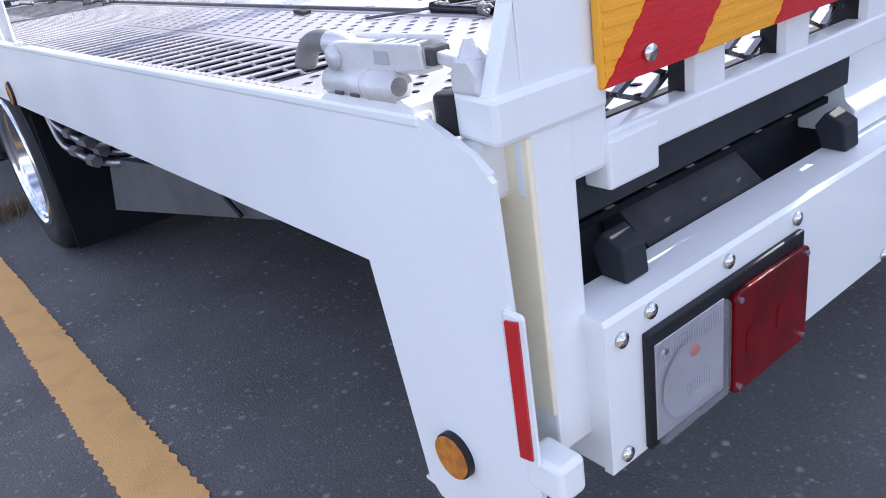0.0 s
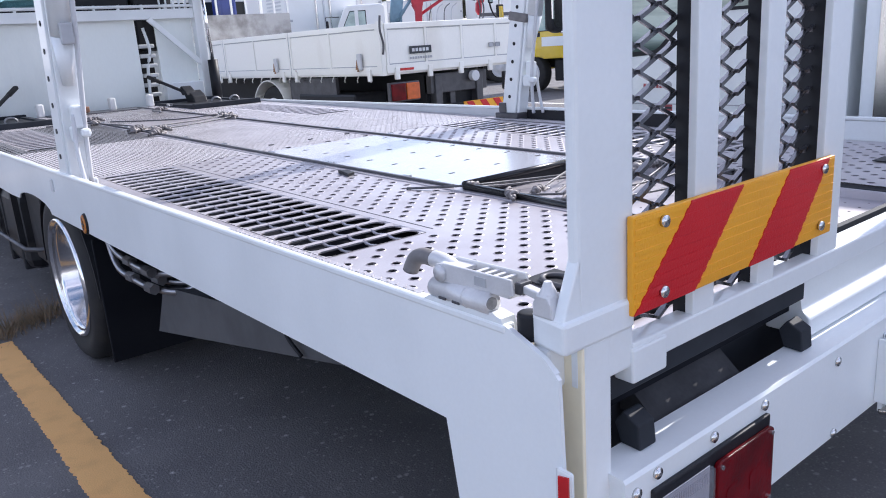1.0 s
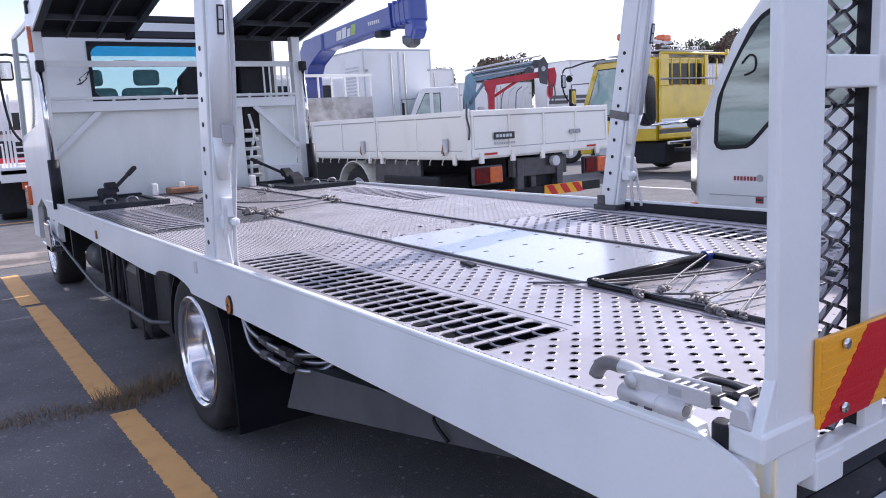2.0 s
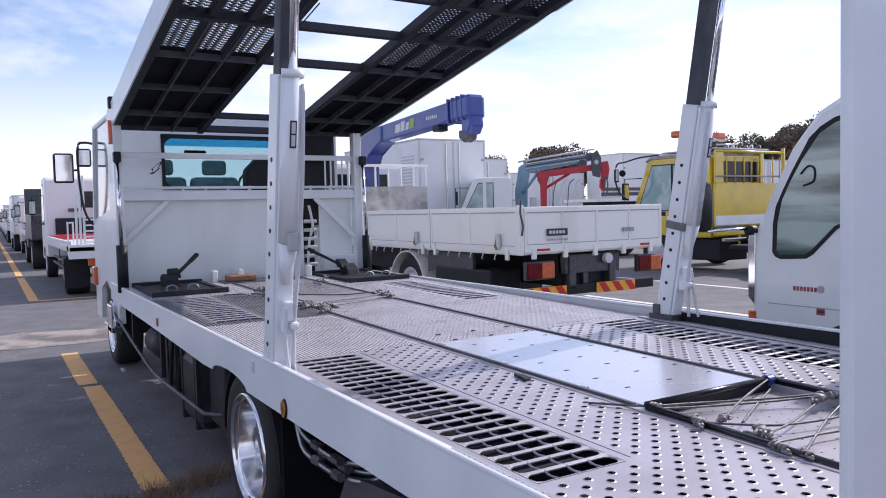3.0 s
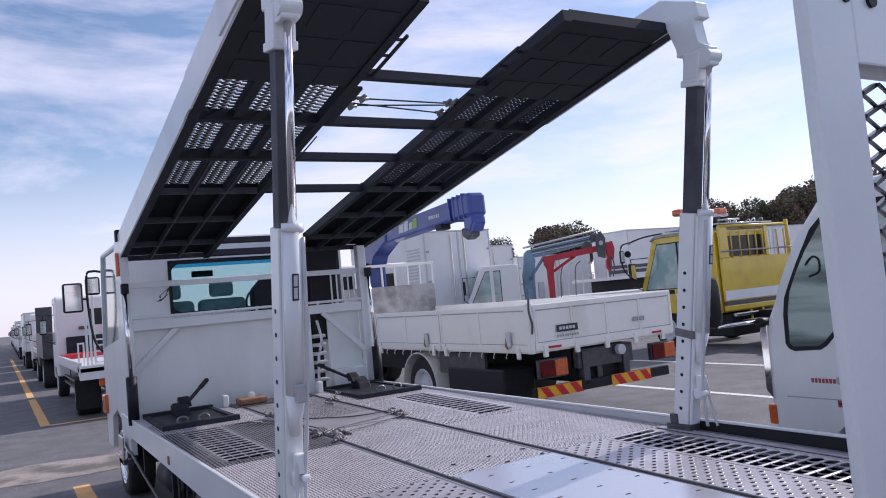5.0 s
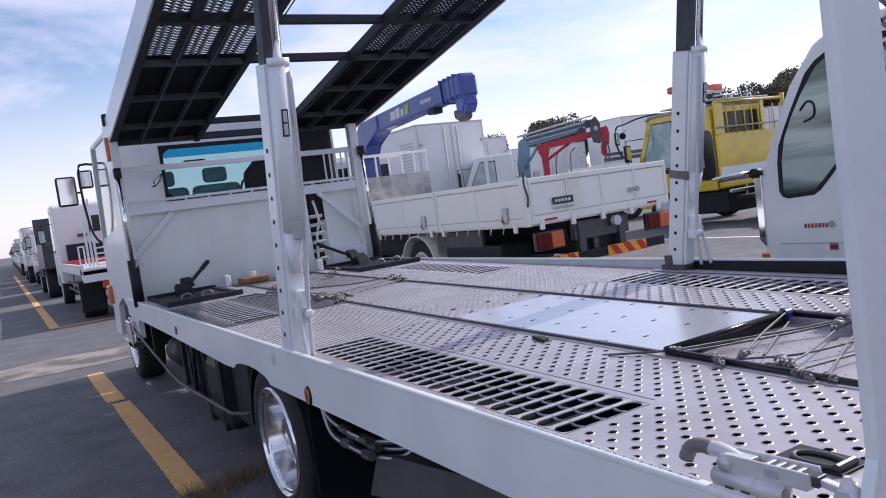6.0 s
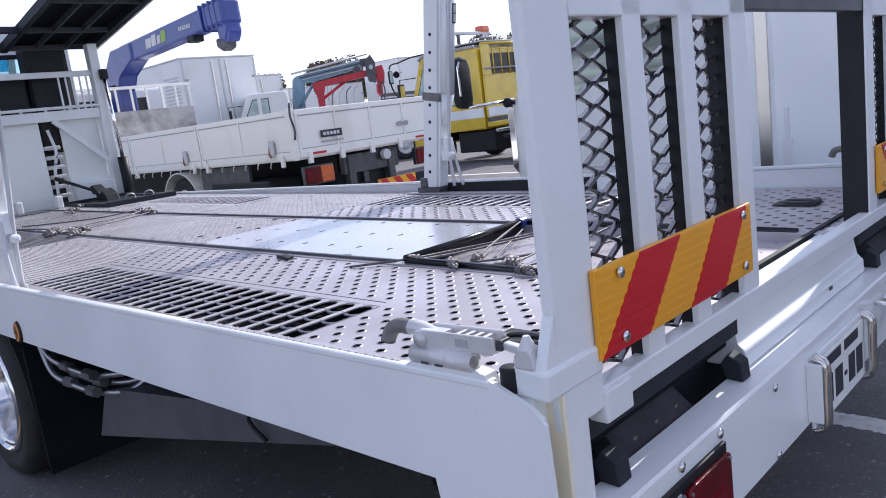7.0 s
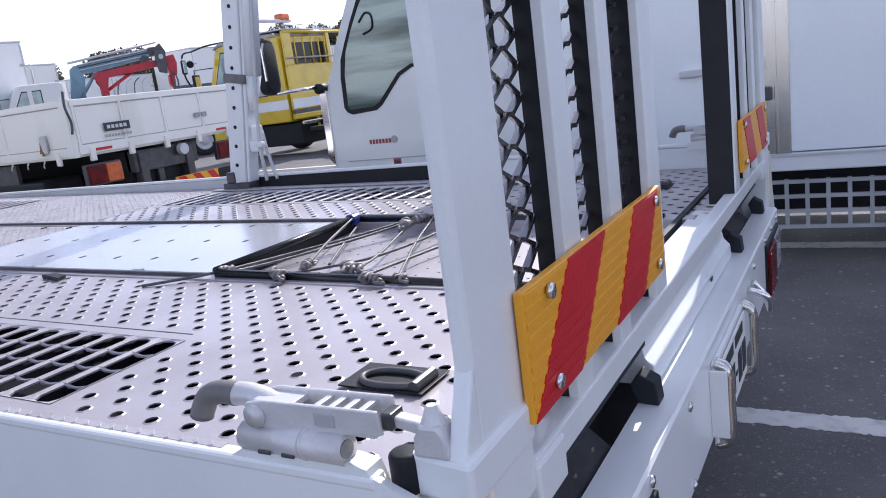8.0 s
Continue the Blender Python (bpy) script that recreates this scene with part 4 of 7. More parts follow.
    for x, w, z, h in ((1.03, 0.10, 0.572, 0.026), (1.16, 0.11, 0.572, 0.026), (1.01, 0.055, 0.478, 0.07), (1.085, 0.055, 0.478, 0.07), (1.155, 0.02, 0.508, 0.010), (1.19, 0.05, 0.478, 0.07), (1.255, 0.05, 0.478, 0.07)):
        part("plate_bar", boxes((x, x + w, -0.0175, -0.016, z, z + h)), PRINT_DARK, plate)
    part("plate_holder", boxes((0.955, 1.355, -0.010, 0.0, 0.44, 0.618), bevel=0.003), WHITE, b)
    part("plate_bracket", boxes((0.934, 0.940, -0.034, 0.0, 0.470, 0.612), bevel=0.002), WHITE, b, "white folded bracket beside the plate")
    for x in (0.962, 1.335):
        for dx in (0.0, 0.016):
            rail = pipe(bmesh.new(), curve_points([(x + dx, -0.005, 0.615), (x + dx, -0.030, 0.600), (x + dx, -0.032, 0.53), (x + dx, -0.030, 0.455), (x + dx, -0.005, 0.44)]), 0.009, 10)
            part("plate_guard", rail, STAINLESS, b, "chrome guard beside the number plate", None, True)
    hook = pipe(bmesh.new(), curve_points([(1.50, -0.004, 0.60), (1.50, -0.045, 0.585), (1.52, -0.05, 0.545), (1.56, -0.045, 0.535), (1.58, -0.03, 0.565), (1.57, -0.004, 0.60)]), 0.009, 10)
    part("towing_eye", hook, CHROME, b, "bright steel towing eye", None, True)
    for x in (0.165, 0.655, 2 * CX - 0.225, 2 * CX - 0.725):
        blk = prism(bmesh.new(), [(0.030, 0.6585), (0.066, 0.6600), (0.078, 0.692), (0.062, 0.714), (0.034, 0.698)], "x", x + 0.010, x + 0.050, 0.003)
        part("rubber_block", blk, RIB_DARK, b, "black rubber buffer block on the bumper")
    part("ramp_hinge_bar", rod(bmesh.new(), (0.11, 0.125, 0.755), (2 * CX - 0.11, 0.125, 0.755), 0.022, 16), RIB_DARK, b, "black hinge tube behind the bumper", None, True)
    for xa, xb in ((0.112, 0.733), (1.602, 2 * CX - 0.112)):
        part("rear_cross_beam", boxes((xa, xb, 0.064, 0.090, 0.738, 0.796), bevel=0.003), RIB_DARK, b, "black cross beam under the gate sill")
    # added plate that paints the dark of the cavity behind the hinges
    part("hinge_shade_plate", boxes((0.11, 2 * CX - 0.11, 0.15, 0.165, 0.50, 0.80)), RIB_DARK, b, "added black plate as shade behind the bumper")
    part("grey_wedge", prism(bmesh.new(), [(0.070, 0.655), (0.14, 0.655), (0.14, 0.715)], "x", 0.27, 0.52), MATT_GREY, b)
    part("grey_wedge", prism(bmesh.new(), [(0.070, 0.655), (0.14, 0.655), (0.14, 0.715)], "x", 1.85, 2.10), MATT_GREY, b)
    bx = prism(bmesh.new(), [(0.050, 0.662), (0.052, 0.700), (0.072, 0.712), (0.080, 0.790), (0.14, 0.795), (0.14, 0.662)], "x", 0.735, 1.60, 0.004)
    cover = part("hinge_cover", bx, WHITE, b, "white stepped cover between the gate hinges")
    part("cover_mark", boxes((1.28, 1.30, 0.0475, 0.0495, 0.688, 0.697)), PRINT_DARK, cover)


bumper()


def wheel(parent, c, side, r=0.375, rim=0.262, width=0.44, chrome=True, m=None):
    """A road wheel with tyre, dished rim and hub; side -1 shows its face towards -x."""
    x, y, z = c
    t = bmesh.new()
    prof = [(0.0, rim), (0.0, rim + 0.015), (-0.012, rim + 0.05), (-0.008, r - 0.03), (0.012, r - 0.006), (0.03, r), (width - 0.03, r), (width - 0.01, r - 0.01), (width, rim)]
    seg = 40
    rings = []
    for d, rad in prof:
        rings.append([t.verts.new((x - side * d, y + rad * math.cos(2 * math.pi * k / seg), z + rad * math.sin(2 * math.pi * k / seg))) for k in range(seg)])
    for a, b in zip(rings, rings[1:]):
        for k in range(seg):
            t.faces.new((a[k], a[(k + 1) % seg], b[(k + 1) % seg], b[k]))
    w = part("wheel", t, RUBBER, parent, "black truck tyre on a steel wheel", m, True)
    f = bmesh.new()
    deep = chrome and width > 0.3          # rear wheels are dished far inwards
    prof = [(-0.002, rim + 0.004), (-0.014, rim - 0.002), (-0.012, rim - 0.010), (0.004, rim - 0.014), (0.005, rim - 0.022), (-0.004, rim - 0.026)]
    if deep:
        prof += [(0.020, rim - 0.034), (0.100, rim - 0.044), (0.122, rim * 0.80), (0.126, rim * 0.58), (0.110, rim * 0.52), (0.104, rim * 0.40), (0.060, rim * 0.36), (0.052, rim * 0.28), (0.050, 0.001)]
    else:
        prof += [(0.016, rim - 0.040), (0.040, rim * 0.80), (0.046, rim * 0.56), (0.034, rim * 0.50), (0.030, rim * 0.36), (0.004, rim * 0.33), (-0.004, rim * 0.26), (-0.006, 0.001)]
    rings = []
    for d, rad in prof:
        rings.append([f.verts.new((x - side * d, y + rad * math.cos(2 * math.pi * k / seg), z + rad * math.sin(2 * math.pi * k / seg))) for k in range(seg)])
    for a, b in zip(rings, rings[1:]):
        for k in range(seg):
            f.faces.new((a[k], a[(k + 1) % seg], b[(k + 1) % seg], b[k]))
    part("rim", f, ALLOY if chrome else LIGHT_GREY, w, "polished wheel rim" if chrome else "", m, True)
    if chrome:
        for k in range(6):
            a = k * math.pi / 3 + 0.15
            corner = [(-0.30, 0.66), (-0.27, 0.60), (0.27, 0.60), (0.30, 0.66), (0.29, 0.79), (0.23, 0.84), (-0.23, 0.84), (-0.29, 0.79)]
            h = prism(bmesh.new(), [(y + math.cos(a + p) * q * rim, z + math.sin(a + p) * q * rim) for p, q in corner], "x", x - side * (0.116 if deep else 0.030), x - side * (0.16 if deep else 0.07))
            part("wheel_opening", h, DARK_STEEL, w, "dark opening between the spokes", m)
            n = disc(bmesh.new(), (x - side * (0.095 if deep else 0.020), y + math.cos(a + 0.5) * rim * 0.43, z + math.sin(a + 0.5) * rim * 0.43), "x", 0.012, 0.03, 6)
            part("wheel_nut", n, STEEL, w, "", m)
    return w


def lift_post(left):
    fix = (lambda bm: bm) if left else mirror_x
    lean = 0.18

    def at(z, dy=0.0, x=0.05):
        return (x, 2.449 - lean * (z - 0.85) + dy, z)

    def chan(a, b, w, d, dy=0.0, x=0.05, bev=0.006):
        bm = bmesh.new()
        p, q = Vector(at(a, dy, x)), Vector(at(b, dy, x))
        d3 = (q - p).normalized()
        turn = Matrix((Vector((1, 0, 0)), d3.cross(Vector((1, 0, 0))), d3)).transposed().to_4x4()
        made = bmesh.ops.create_cube(bm, size=1, matrix=Matrix.Translation((p + q) / 2) @ turn @ Matrix.Diagonal((w, d, (q - p).length, 1)))
        bmesh.ops.bevel(bm, geom=list(bm.edges), offset=bev, segments=2, affect="EDGES", profile=0.5)
        return bm

    post = part("lift_post", fix(chan(0.80, 2.0, 0.085, 0.10)), WHITE, carrier, "white leaning lift post with a row of holes")
    part("post_flange", fix(chan(0.82, 1.98, 0.070, 0.018, -0.062)), WHITE, post)
    part("post_cylinder", fix(rod(rod(rod(bmesh.new(), at(1.36, -0.092), at(1.985, -0.092), 0.038, 20), at(1.975, -0.092), at(2.005, -0.092), 0.042, 20), at(1.20, -0.080), at(1.36, -0.092), 0.020, 20, 0.038)), WHITE, post, "white hydraulic cylinder", None, True)
    part("post_rod", fix(rod(bmesh.new(), at(1.99, -0.092), at(2.80, -0.087), 0.017, 14)), CHROME, post, "chrome piston rod", None, True)
    # inner post in the lit rib tone, the light on its face painted in
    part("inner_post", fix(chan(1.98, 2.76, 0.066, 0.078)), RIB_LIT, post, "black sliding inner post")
    part("post_collar", fix(chan(2.66, 2.83, 0.088, 0.104)), WHITE, post)
    part("collar_lip", fix(chan(2.655, 2.69, 0.100, 0.122)), WHITE, post)
    head = boxes((0.012, 0.088, 1.985, 2.16, 2.735, 2.838), bevel=0.010)
    disc(head, (0.05, 2.005, 2.785), "x", 0.036, 0.088, 18)
    part("rod_bracket", fix(head), WHITE, post, "white bracket holding the rod's head")
    neck = prism(bmesh.new(), [(2.25, 3.02), (2.185, 2.875), (2.20, 2.832), (1.985, 2.832), (2.05, 2.868), (2.065, 3.02)], "x", 0.012, 0.088, 0.006)
    part("post_neck", fix(neck), WHITE, post, "white leaning neck above the post")
    arm = prism(bmesh.new(), [(2.75, 2.925), (2.75, 3.10), (2.55, 3.15), (2.28, 3.185), (2.045, 3.09), (2.03, 3.003), (2.235, 2.988)], "x", -0.012, 0.075, 0.006)
    part("post_arm", fix(arm), WHITE, post, "white bent arm carrying the upper deck")
    for k in range(9):
        z = 0.948 + k * 0.0917
        for x in (0.0072, 0.0928):
            bm = disc(bmesh.new(), at(z, 0.0, x), "x", 0.0095, 0.004, 12)
            part("post_hole", fix(bm), BLACK, post)
    foot = boxes((0.022, 0.105, 2.37, 2.54, 0.80, 0.862), (0.024, 0.10, 2.46, 2.515, 0.86, 0.915), bevel=0.006)
    part("post_foot", fix(foot), DARK_STEEL if not left else WHITE, post)
    label = part("post_label", fix(chan(1.715, 1.815, 0.026, 0.004, -0.132, 0.044, 0.001)), PRINT_DARK, post, "small dark warning label with two pale fields")
    for za, zb in ((1.722, 1.762), (1.768, 1.808)):
        part("label_field", fix(chan(za, zb, 0.015, 0.002, -0.1348, 0.044, 0.0004)), LIGHT_GREY, label)
    hose = pipe(bmesh.new(), curve_points([at(0.86, -0.16, 0.06), at(1.05, -0.13, 0.07), at(1.3, -0.13, 0.08), at(1.6, -0.13, 0.085), at(1.95, -0.12, 0.08)]), 0.009, 8)
    part("hydraulic_hose", fix(hose), LIGHT_GREY, post, "", None, True)
    hose = pipe(bmesh.new(), curve_points([at(0.86, -0.20, 0.03), at(0.98, -0.15, 0.03), at(1.1, -0.12, 0.04)]), 0.008, 8)
    part("hydraulic_hose", fix(hose), LIGHT_GREY, post, "", None, True)
    valve = boxes((0.03, 0.08, 2.29, 2.345, 1.00, 1.06), (0.035, 0.075, 2.275, 2.325, 1.05, 1.13), (0.05, 0.085, 2.26, 2.30, 1.02, 1.05), bevel=0.01)
    part("hydraulic_valve", fix(valve), WHITE, post, "white painted valve block")
    if left:
        part("post_clip", boxes((0.03, 0.07, 2.20, 2.225, 1.33, 1.40), bevel=0.006), GREY_PAINT, post)
    else:
        strap = chan(1.335, 1.378, 0.100, 0.128, -0.01)
        part("rubber_strap", fix(strap), GREY_RUBBER, post, "grey rubber strap tied round the post")


lift_post(True), lift_post(False)

RAMP = pose(0, 6.6, 2.23, -9.81, 0, 0)


def upper_deck():
    end = -4.42
    x0, x1 = 0.010, 0.80
    for left in (True, False):
        fix = (lambda bm: bm) if left else mirror_x
        side = prism(bmesh.new(), [(0.06, -0.01), (0.06, 0.19), (-3.16, 0.195), (-3.22, 0.212), (end, 0.205), (end, 0.0), (-3.22, -0.004), (-3.16, 0.012), (-3.0, -0.002)], "x", x0 - 0.012, x0, 0.002)
        track = part("upper_track", fix(side), WHITE, carrier, "white edged upper car track, dark underneath", RAMP)
        beams = boxes((x0, x0 + 0.06, end, 0.02, 0.0, 0.06), (x1 - 0.05, x1, end, 0.02, 0.0, 0.06))
        part("track_beam", fix(beams), DARK_BLUE, track, "", RAMP)
        part("track_plate", fix(boxes((x0, x1, -1.86, 0.02, 0.062, 0.068))), UNDERDECK, track, "", RAMP)
        part("rear_track_plate", fix(boxes((x0 + 0.06, x1 - 0.05, end, -3.55, 0.010, 0.068))), DARK_BLUE, track, "dark folded rear track plate", RAMP)
        for a, b in ((0.10, 0.30), (0.33, 0.52), (0.55, 0.72)):
            for y in (-4.30, -4.02, -3.76):
                part("plate_pad", fix(boxes((a, b, y, y + 0.20, 0.006, 0.011), bevel=0.002)), DARK_BLUE, track, "", RAMP)
        for y in (-0.04, -0.49, -1.16, -1.835):
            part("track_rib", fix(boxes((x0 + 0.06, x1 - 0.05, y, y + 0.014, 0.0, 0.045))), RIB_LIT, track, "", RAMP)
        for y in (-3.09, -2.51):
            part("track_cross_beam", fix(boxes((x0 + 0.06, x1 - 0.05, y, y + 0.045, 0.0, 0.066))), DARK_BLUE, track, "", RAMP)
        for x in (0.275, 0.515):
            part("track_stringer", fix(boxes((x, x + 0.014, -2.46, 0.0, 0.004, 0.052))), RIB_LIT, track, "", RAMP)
            part("mesh_stringer", fix(boxes((x - 0.018, x + 0.034, -3.55, -1.86, 0.012, 0.066))), DARK_BLUE, track, "", RAMP)
        for a, b in ((0.072, 0.255), (0.31, 0.495), (0.55, 0.748)):
            for c, d in ((-3.55, -3.09), (-3.045, -2.51), (-2.465, -1.86)):
                net = expanded(bmesh.new(), a, b, 0.0, 0.0, d - c, 0.100, 0.038, 0.0100, 0.0046)
                bmesh.ops.transform(net, matrix=Matrix(((1, 0, 0, 0), (0, 0, 1, c), (0, 1, 0, 0.056), (0, 0, 0, 1))), verts=net.verts)
                part("track_mesh", fix(net), DARK_BLUE, track, "", RAMP)
        step = boxes((x1 + 0.045, x1 + 0.060, -4.10, -3.66, 0.012, 0.027), bevel=0.002)
        for y in (-4.06, -3.90, -3.70):
            box(step, x1 - 0.01, x1 + 0.05, y, y + 0.012, 0.014, 0.026)
        part("track_step", fix(step), BLACK, track, "", RAMP)
        part("anchor_plate", fix(boxes((x1, x1 + 0.05, -3.55, -3.10, 0.0, 0.02), bevel=0.004)), DARK_BLUE, track, "", RAMP)
    for y, h in ((-3.645, 0.058), (-3.045, 0.058), (-2.465, 0.058), (-1.825, 0.058), (-0.47, 0.05), (-0.03, 0.06)):
        part("upper_cross_bar", boxes((x1 - 0.05, 2 * CX - x1 + 0.05, y - 0.038, y, 0.0, h), bevel=0.004), DARK_BLUE, carrier, "dark steel cross bar of the upper deck", RAMP)
    for a, b in (((0.84, -3.40, 0.02), (1.53, -3.40, 0.02)), ((0.84, -3.34, 0.02), (1.53, -3.26, 0.02)), ((0.84, -3.28, 0.03), (1.53, -3.36, 0.03)), ((1.55, -3.2, -0.01), (1.585, -0.3, -0.02)), ((0.815, -2.9, -0.004), (0.815, -2.3, -0.008))):
        part("upper_wire_rope", pipe(bmesh.new(), [a, b], 0.0045, 6), BLACK, carrier, "thin wire rope under the upper deck", RAMP)
    for x, y in ((0.84, -3.42), (0.90, -3.40), (0.83, -3.34), (0.87, -3.30), (1.50, -3.42), (1.46, -3.41), (1.53, -3.36), (1.48, -3.27), (1.52, -3.25)):
        bm = pipe(bmesh.new(), curve_points([(x, y, 0.02), (x + 0.025, y - 0.015, 0.035), (x + 0.04, y + 0.015, 0.03), (x + 0.015, y + 0.03, 0.012), (x, y, 0.02)], 4), 0.008, 7)
        rod(bm, (x - 0.02, y, 0.02), (x + 0.05, y + 0.004, 0.022), 0.010, 8)
        part("upper_shackle", bm, ZINC, carrier, "", RAMP, True)


upper_deck()


def headboard():
    y = 6.44
    for x0, x1 in ((0.0, 0.07), (2.215, 2.30)):
        part("rack_post", boxes((x0, x1, y - 0.03, y + 0.06, 0.85, 2.26), bevel=0.006), WHITE, carrier, "white front rack post")
    part("rack_beam", boxes((0.07, 2.215, y - 0.02, y + 0.05, 1.615, 1.70), bevel=0.005), WHITE, carrier, "white main beam of the front rack")
    part("rack_top_tube", rod(bmesh.new(), (0.07, y - 0.012, 1.725), (2.215, y - 0.012, 1.725), 0.013, 10), WHITE, carrier)
    part("rack_rail", boxes((0.07, 2.215, y + 0.01, y + 0.04, 1.985, 2.035), bevel=0.004), WHITE, carrier, "white upper rail of the front rack")
    for a, b in (((0.07, y + 0.02, 1.27), (0.44, y + 0.02, 1.62)), ((1.80, y - 0.01, 1.62), (2.22, y - 0.01, 1.22))):
        part("rack_brace", bar(bmesh.new(), a, b, 0.03, 0.045, 0.004), WHITE, carrier)
    part("headboard", boxes((0.07, 1.70, y + 0.062, y + 0.085, 0.84, 1.64), bevel=0.004), BOARD_PAINT, carrier, "large white sheet steel headboard")
    part("headboard_end", boxes((1.87, 2.215, y + 0.062, y + 0.085, 0.84, 1.64), bevel=0.004), BOARD_PAINT, carrier, "narrow white headboard panel")
    part("headboard_box", boxes((1.86, 2.215, y - 0.04, y + 0.06, 0.84, 1.06), bevel=0.01), WHITE, carrier)
    part("gap_backing", boxes((1.70, 1.87, y + 0.22, y + 0.24, 0.84, 1.64)), BLACK, carrier)
    for k in range(6):
        z = 0.95 + 0.085 * k
        part("headboard_step", boxes((1.72, 1.86, y + 0.10, y + 0.16, z, z + 0.035), bevel=0.01), LIGHT_GREY, carrier)
    part("gap_pipe", pipe(bmesh.new(), curve_points([(1.74, y + 0.08, 0.9), (1.76, y + 0.07, 1.2), (1.80, y + 0.07, 1.35), (1.77, y + 0.08, 1.55)]), 0.014), WHITE, carrier, "", None, True)
    for k in range(5):
        x = 1.93 + 0.06 * k
        part("rack_bar", rod(bmesh.new(), (x, y + 0.025, 1.70), (x, y + 0.025, 2.0), 0.009, 8), WHITE, carrier)
    for k in range(9):
        part("rail_lug", boxes((0.35 + 0.2 * k, 0.37 + 0.2 * k, y - 0.02, y + 0.01, 1.70, 1.74), bevel=0.002), WHITE, carrier)
    for x in (0.022, 2.30):
        part("tilt_cylinder", rod(bmesh.new(), (x, y - 0.10, 0.84), (x, y - 0.10, 1.24), 0.045, 16), BLACK, carrier, "black tilt cylinder", None, True)
        part("tilt_rod", rod(bmesh.new(), (x, y - 0.10, 1.24), (x, y - 0.05, 1.96), 0.017, 12), CHROME, carrier, "chrome tilt rod", None, True)
        part("tilt_pivot", boxes((x - 0.03, x + 0.03, y - 0.09, y - 0.02, 1.94, 2.03), bevel=0.01), BLACK, carrier)
    part("rack_marker", boxes((-0.03, 0.0, y - 0.01, y + 0.05, 2.10, 2.30), bevel=0.006), LENS_AMBER, carrier, "tall orange marker lamp")
    part("rack_cap", boxes((-0.02, 0.06, y - 0.02, y + 0.05, 2.40, 2.50), bevel=0.01), BLACK, carrier)
    part("rack_cap_stem", boxes((0.0, 0.04, y, y + 0.04, 2.25, 2.41)), WHITE, carrier)
    # wheel chocks with their levers at the front of the deck
    for fix in (lambda bm: bm, mirror_x):
        fr = boxes((0.09, 0.665, 5.42, 5.47, 0.865, 0.908), (0.092, 0.14, 5.45, 6.31, 0.867, 0.900), (0.62, 0.663, 5.45, 6.31, 0.867, 0.900), (0.09, 0.665, 6.29, 6.35, 0.865, 0.915), bevel=0.004)
        chock = part("wheel_stop", fix(fr), RIB_DARK, carrier, "dark steel wheel stop frame")
        part("stop_tray", fix(boxes((0.142, 0.618, 5.475, 6.28, 0.003, 0.010))), BLACK, chock, "", DECK)
        lev = bmesh.new()
        prism(lev, [(6.02, 0.88), (6.20, 0.88), (6.25, 0.96), (6.16, 0.99), (6.05, 0.94)], "x", 0.30, 0.42, 0.008)
        bar(lev, (0.36, 6.12, 0.93), (0.60, 6.36, 1.090), 0.026, 0.024, 0.004)
        prism(lev, [(6.10, 0.95), (6.22, 0.95), (6.27, 1.01), (6.22, 1.03), (6.14, 0.99)], "x", 0.36, 0.45, 0.006)
        part("stop_lever", fix(lev), BLACK, chock, "black ratchet lever standing up")
        part("lever_grip", fix(bar(bmesh.new(), (0.575, 6.335, 1.072), (0.66, 6.42, 1.13), 0.036, 0.030, 0.006)), RUBBER, chock)
        for x in (0.24, 0.40):
            ring = pipe(bmesh.new(), curve_points([(x, 5.56, 0.88), (x - 0.02, 5.56, 0.91), (x, 5.56, 0.935), (x + 0.04, 5.56, 0.935), (x + 0.06, 5.56, 0.91), (x + 0.04, 5.56, 0.88)], 4), 0.009, 8)
            part("stop_ring", fix(ring), ZINC, chock, "", None, True)
    part("worn_board", boxes((0.86, 1.10, 6.10, 6.28, 0.89, 0.94), bevel=0.01), WOOD, carrier, "brown worn wooden chock board")
    part("front_dark_tray", boxes((0.80, 1.55, 6.05, 6.36, 0.868, 0.886), bevel=0.004), DARK_STEEL, carrier)
    for x in (0.74, 1.62, 1.30, 0.97):
        part("floor_bracket", boxes((x, x + 0.05, 6.22, 6.30, 0.88, 0.985), bevel=0.012), WHITE_OLD, carrier)


headboard()


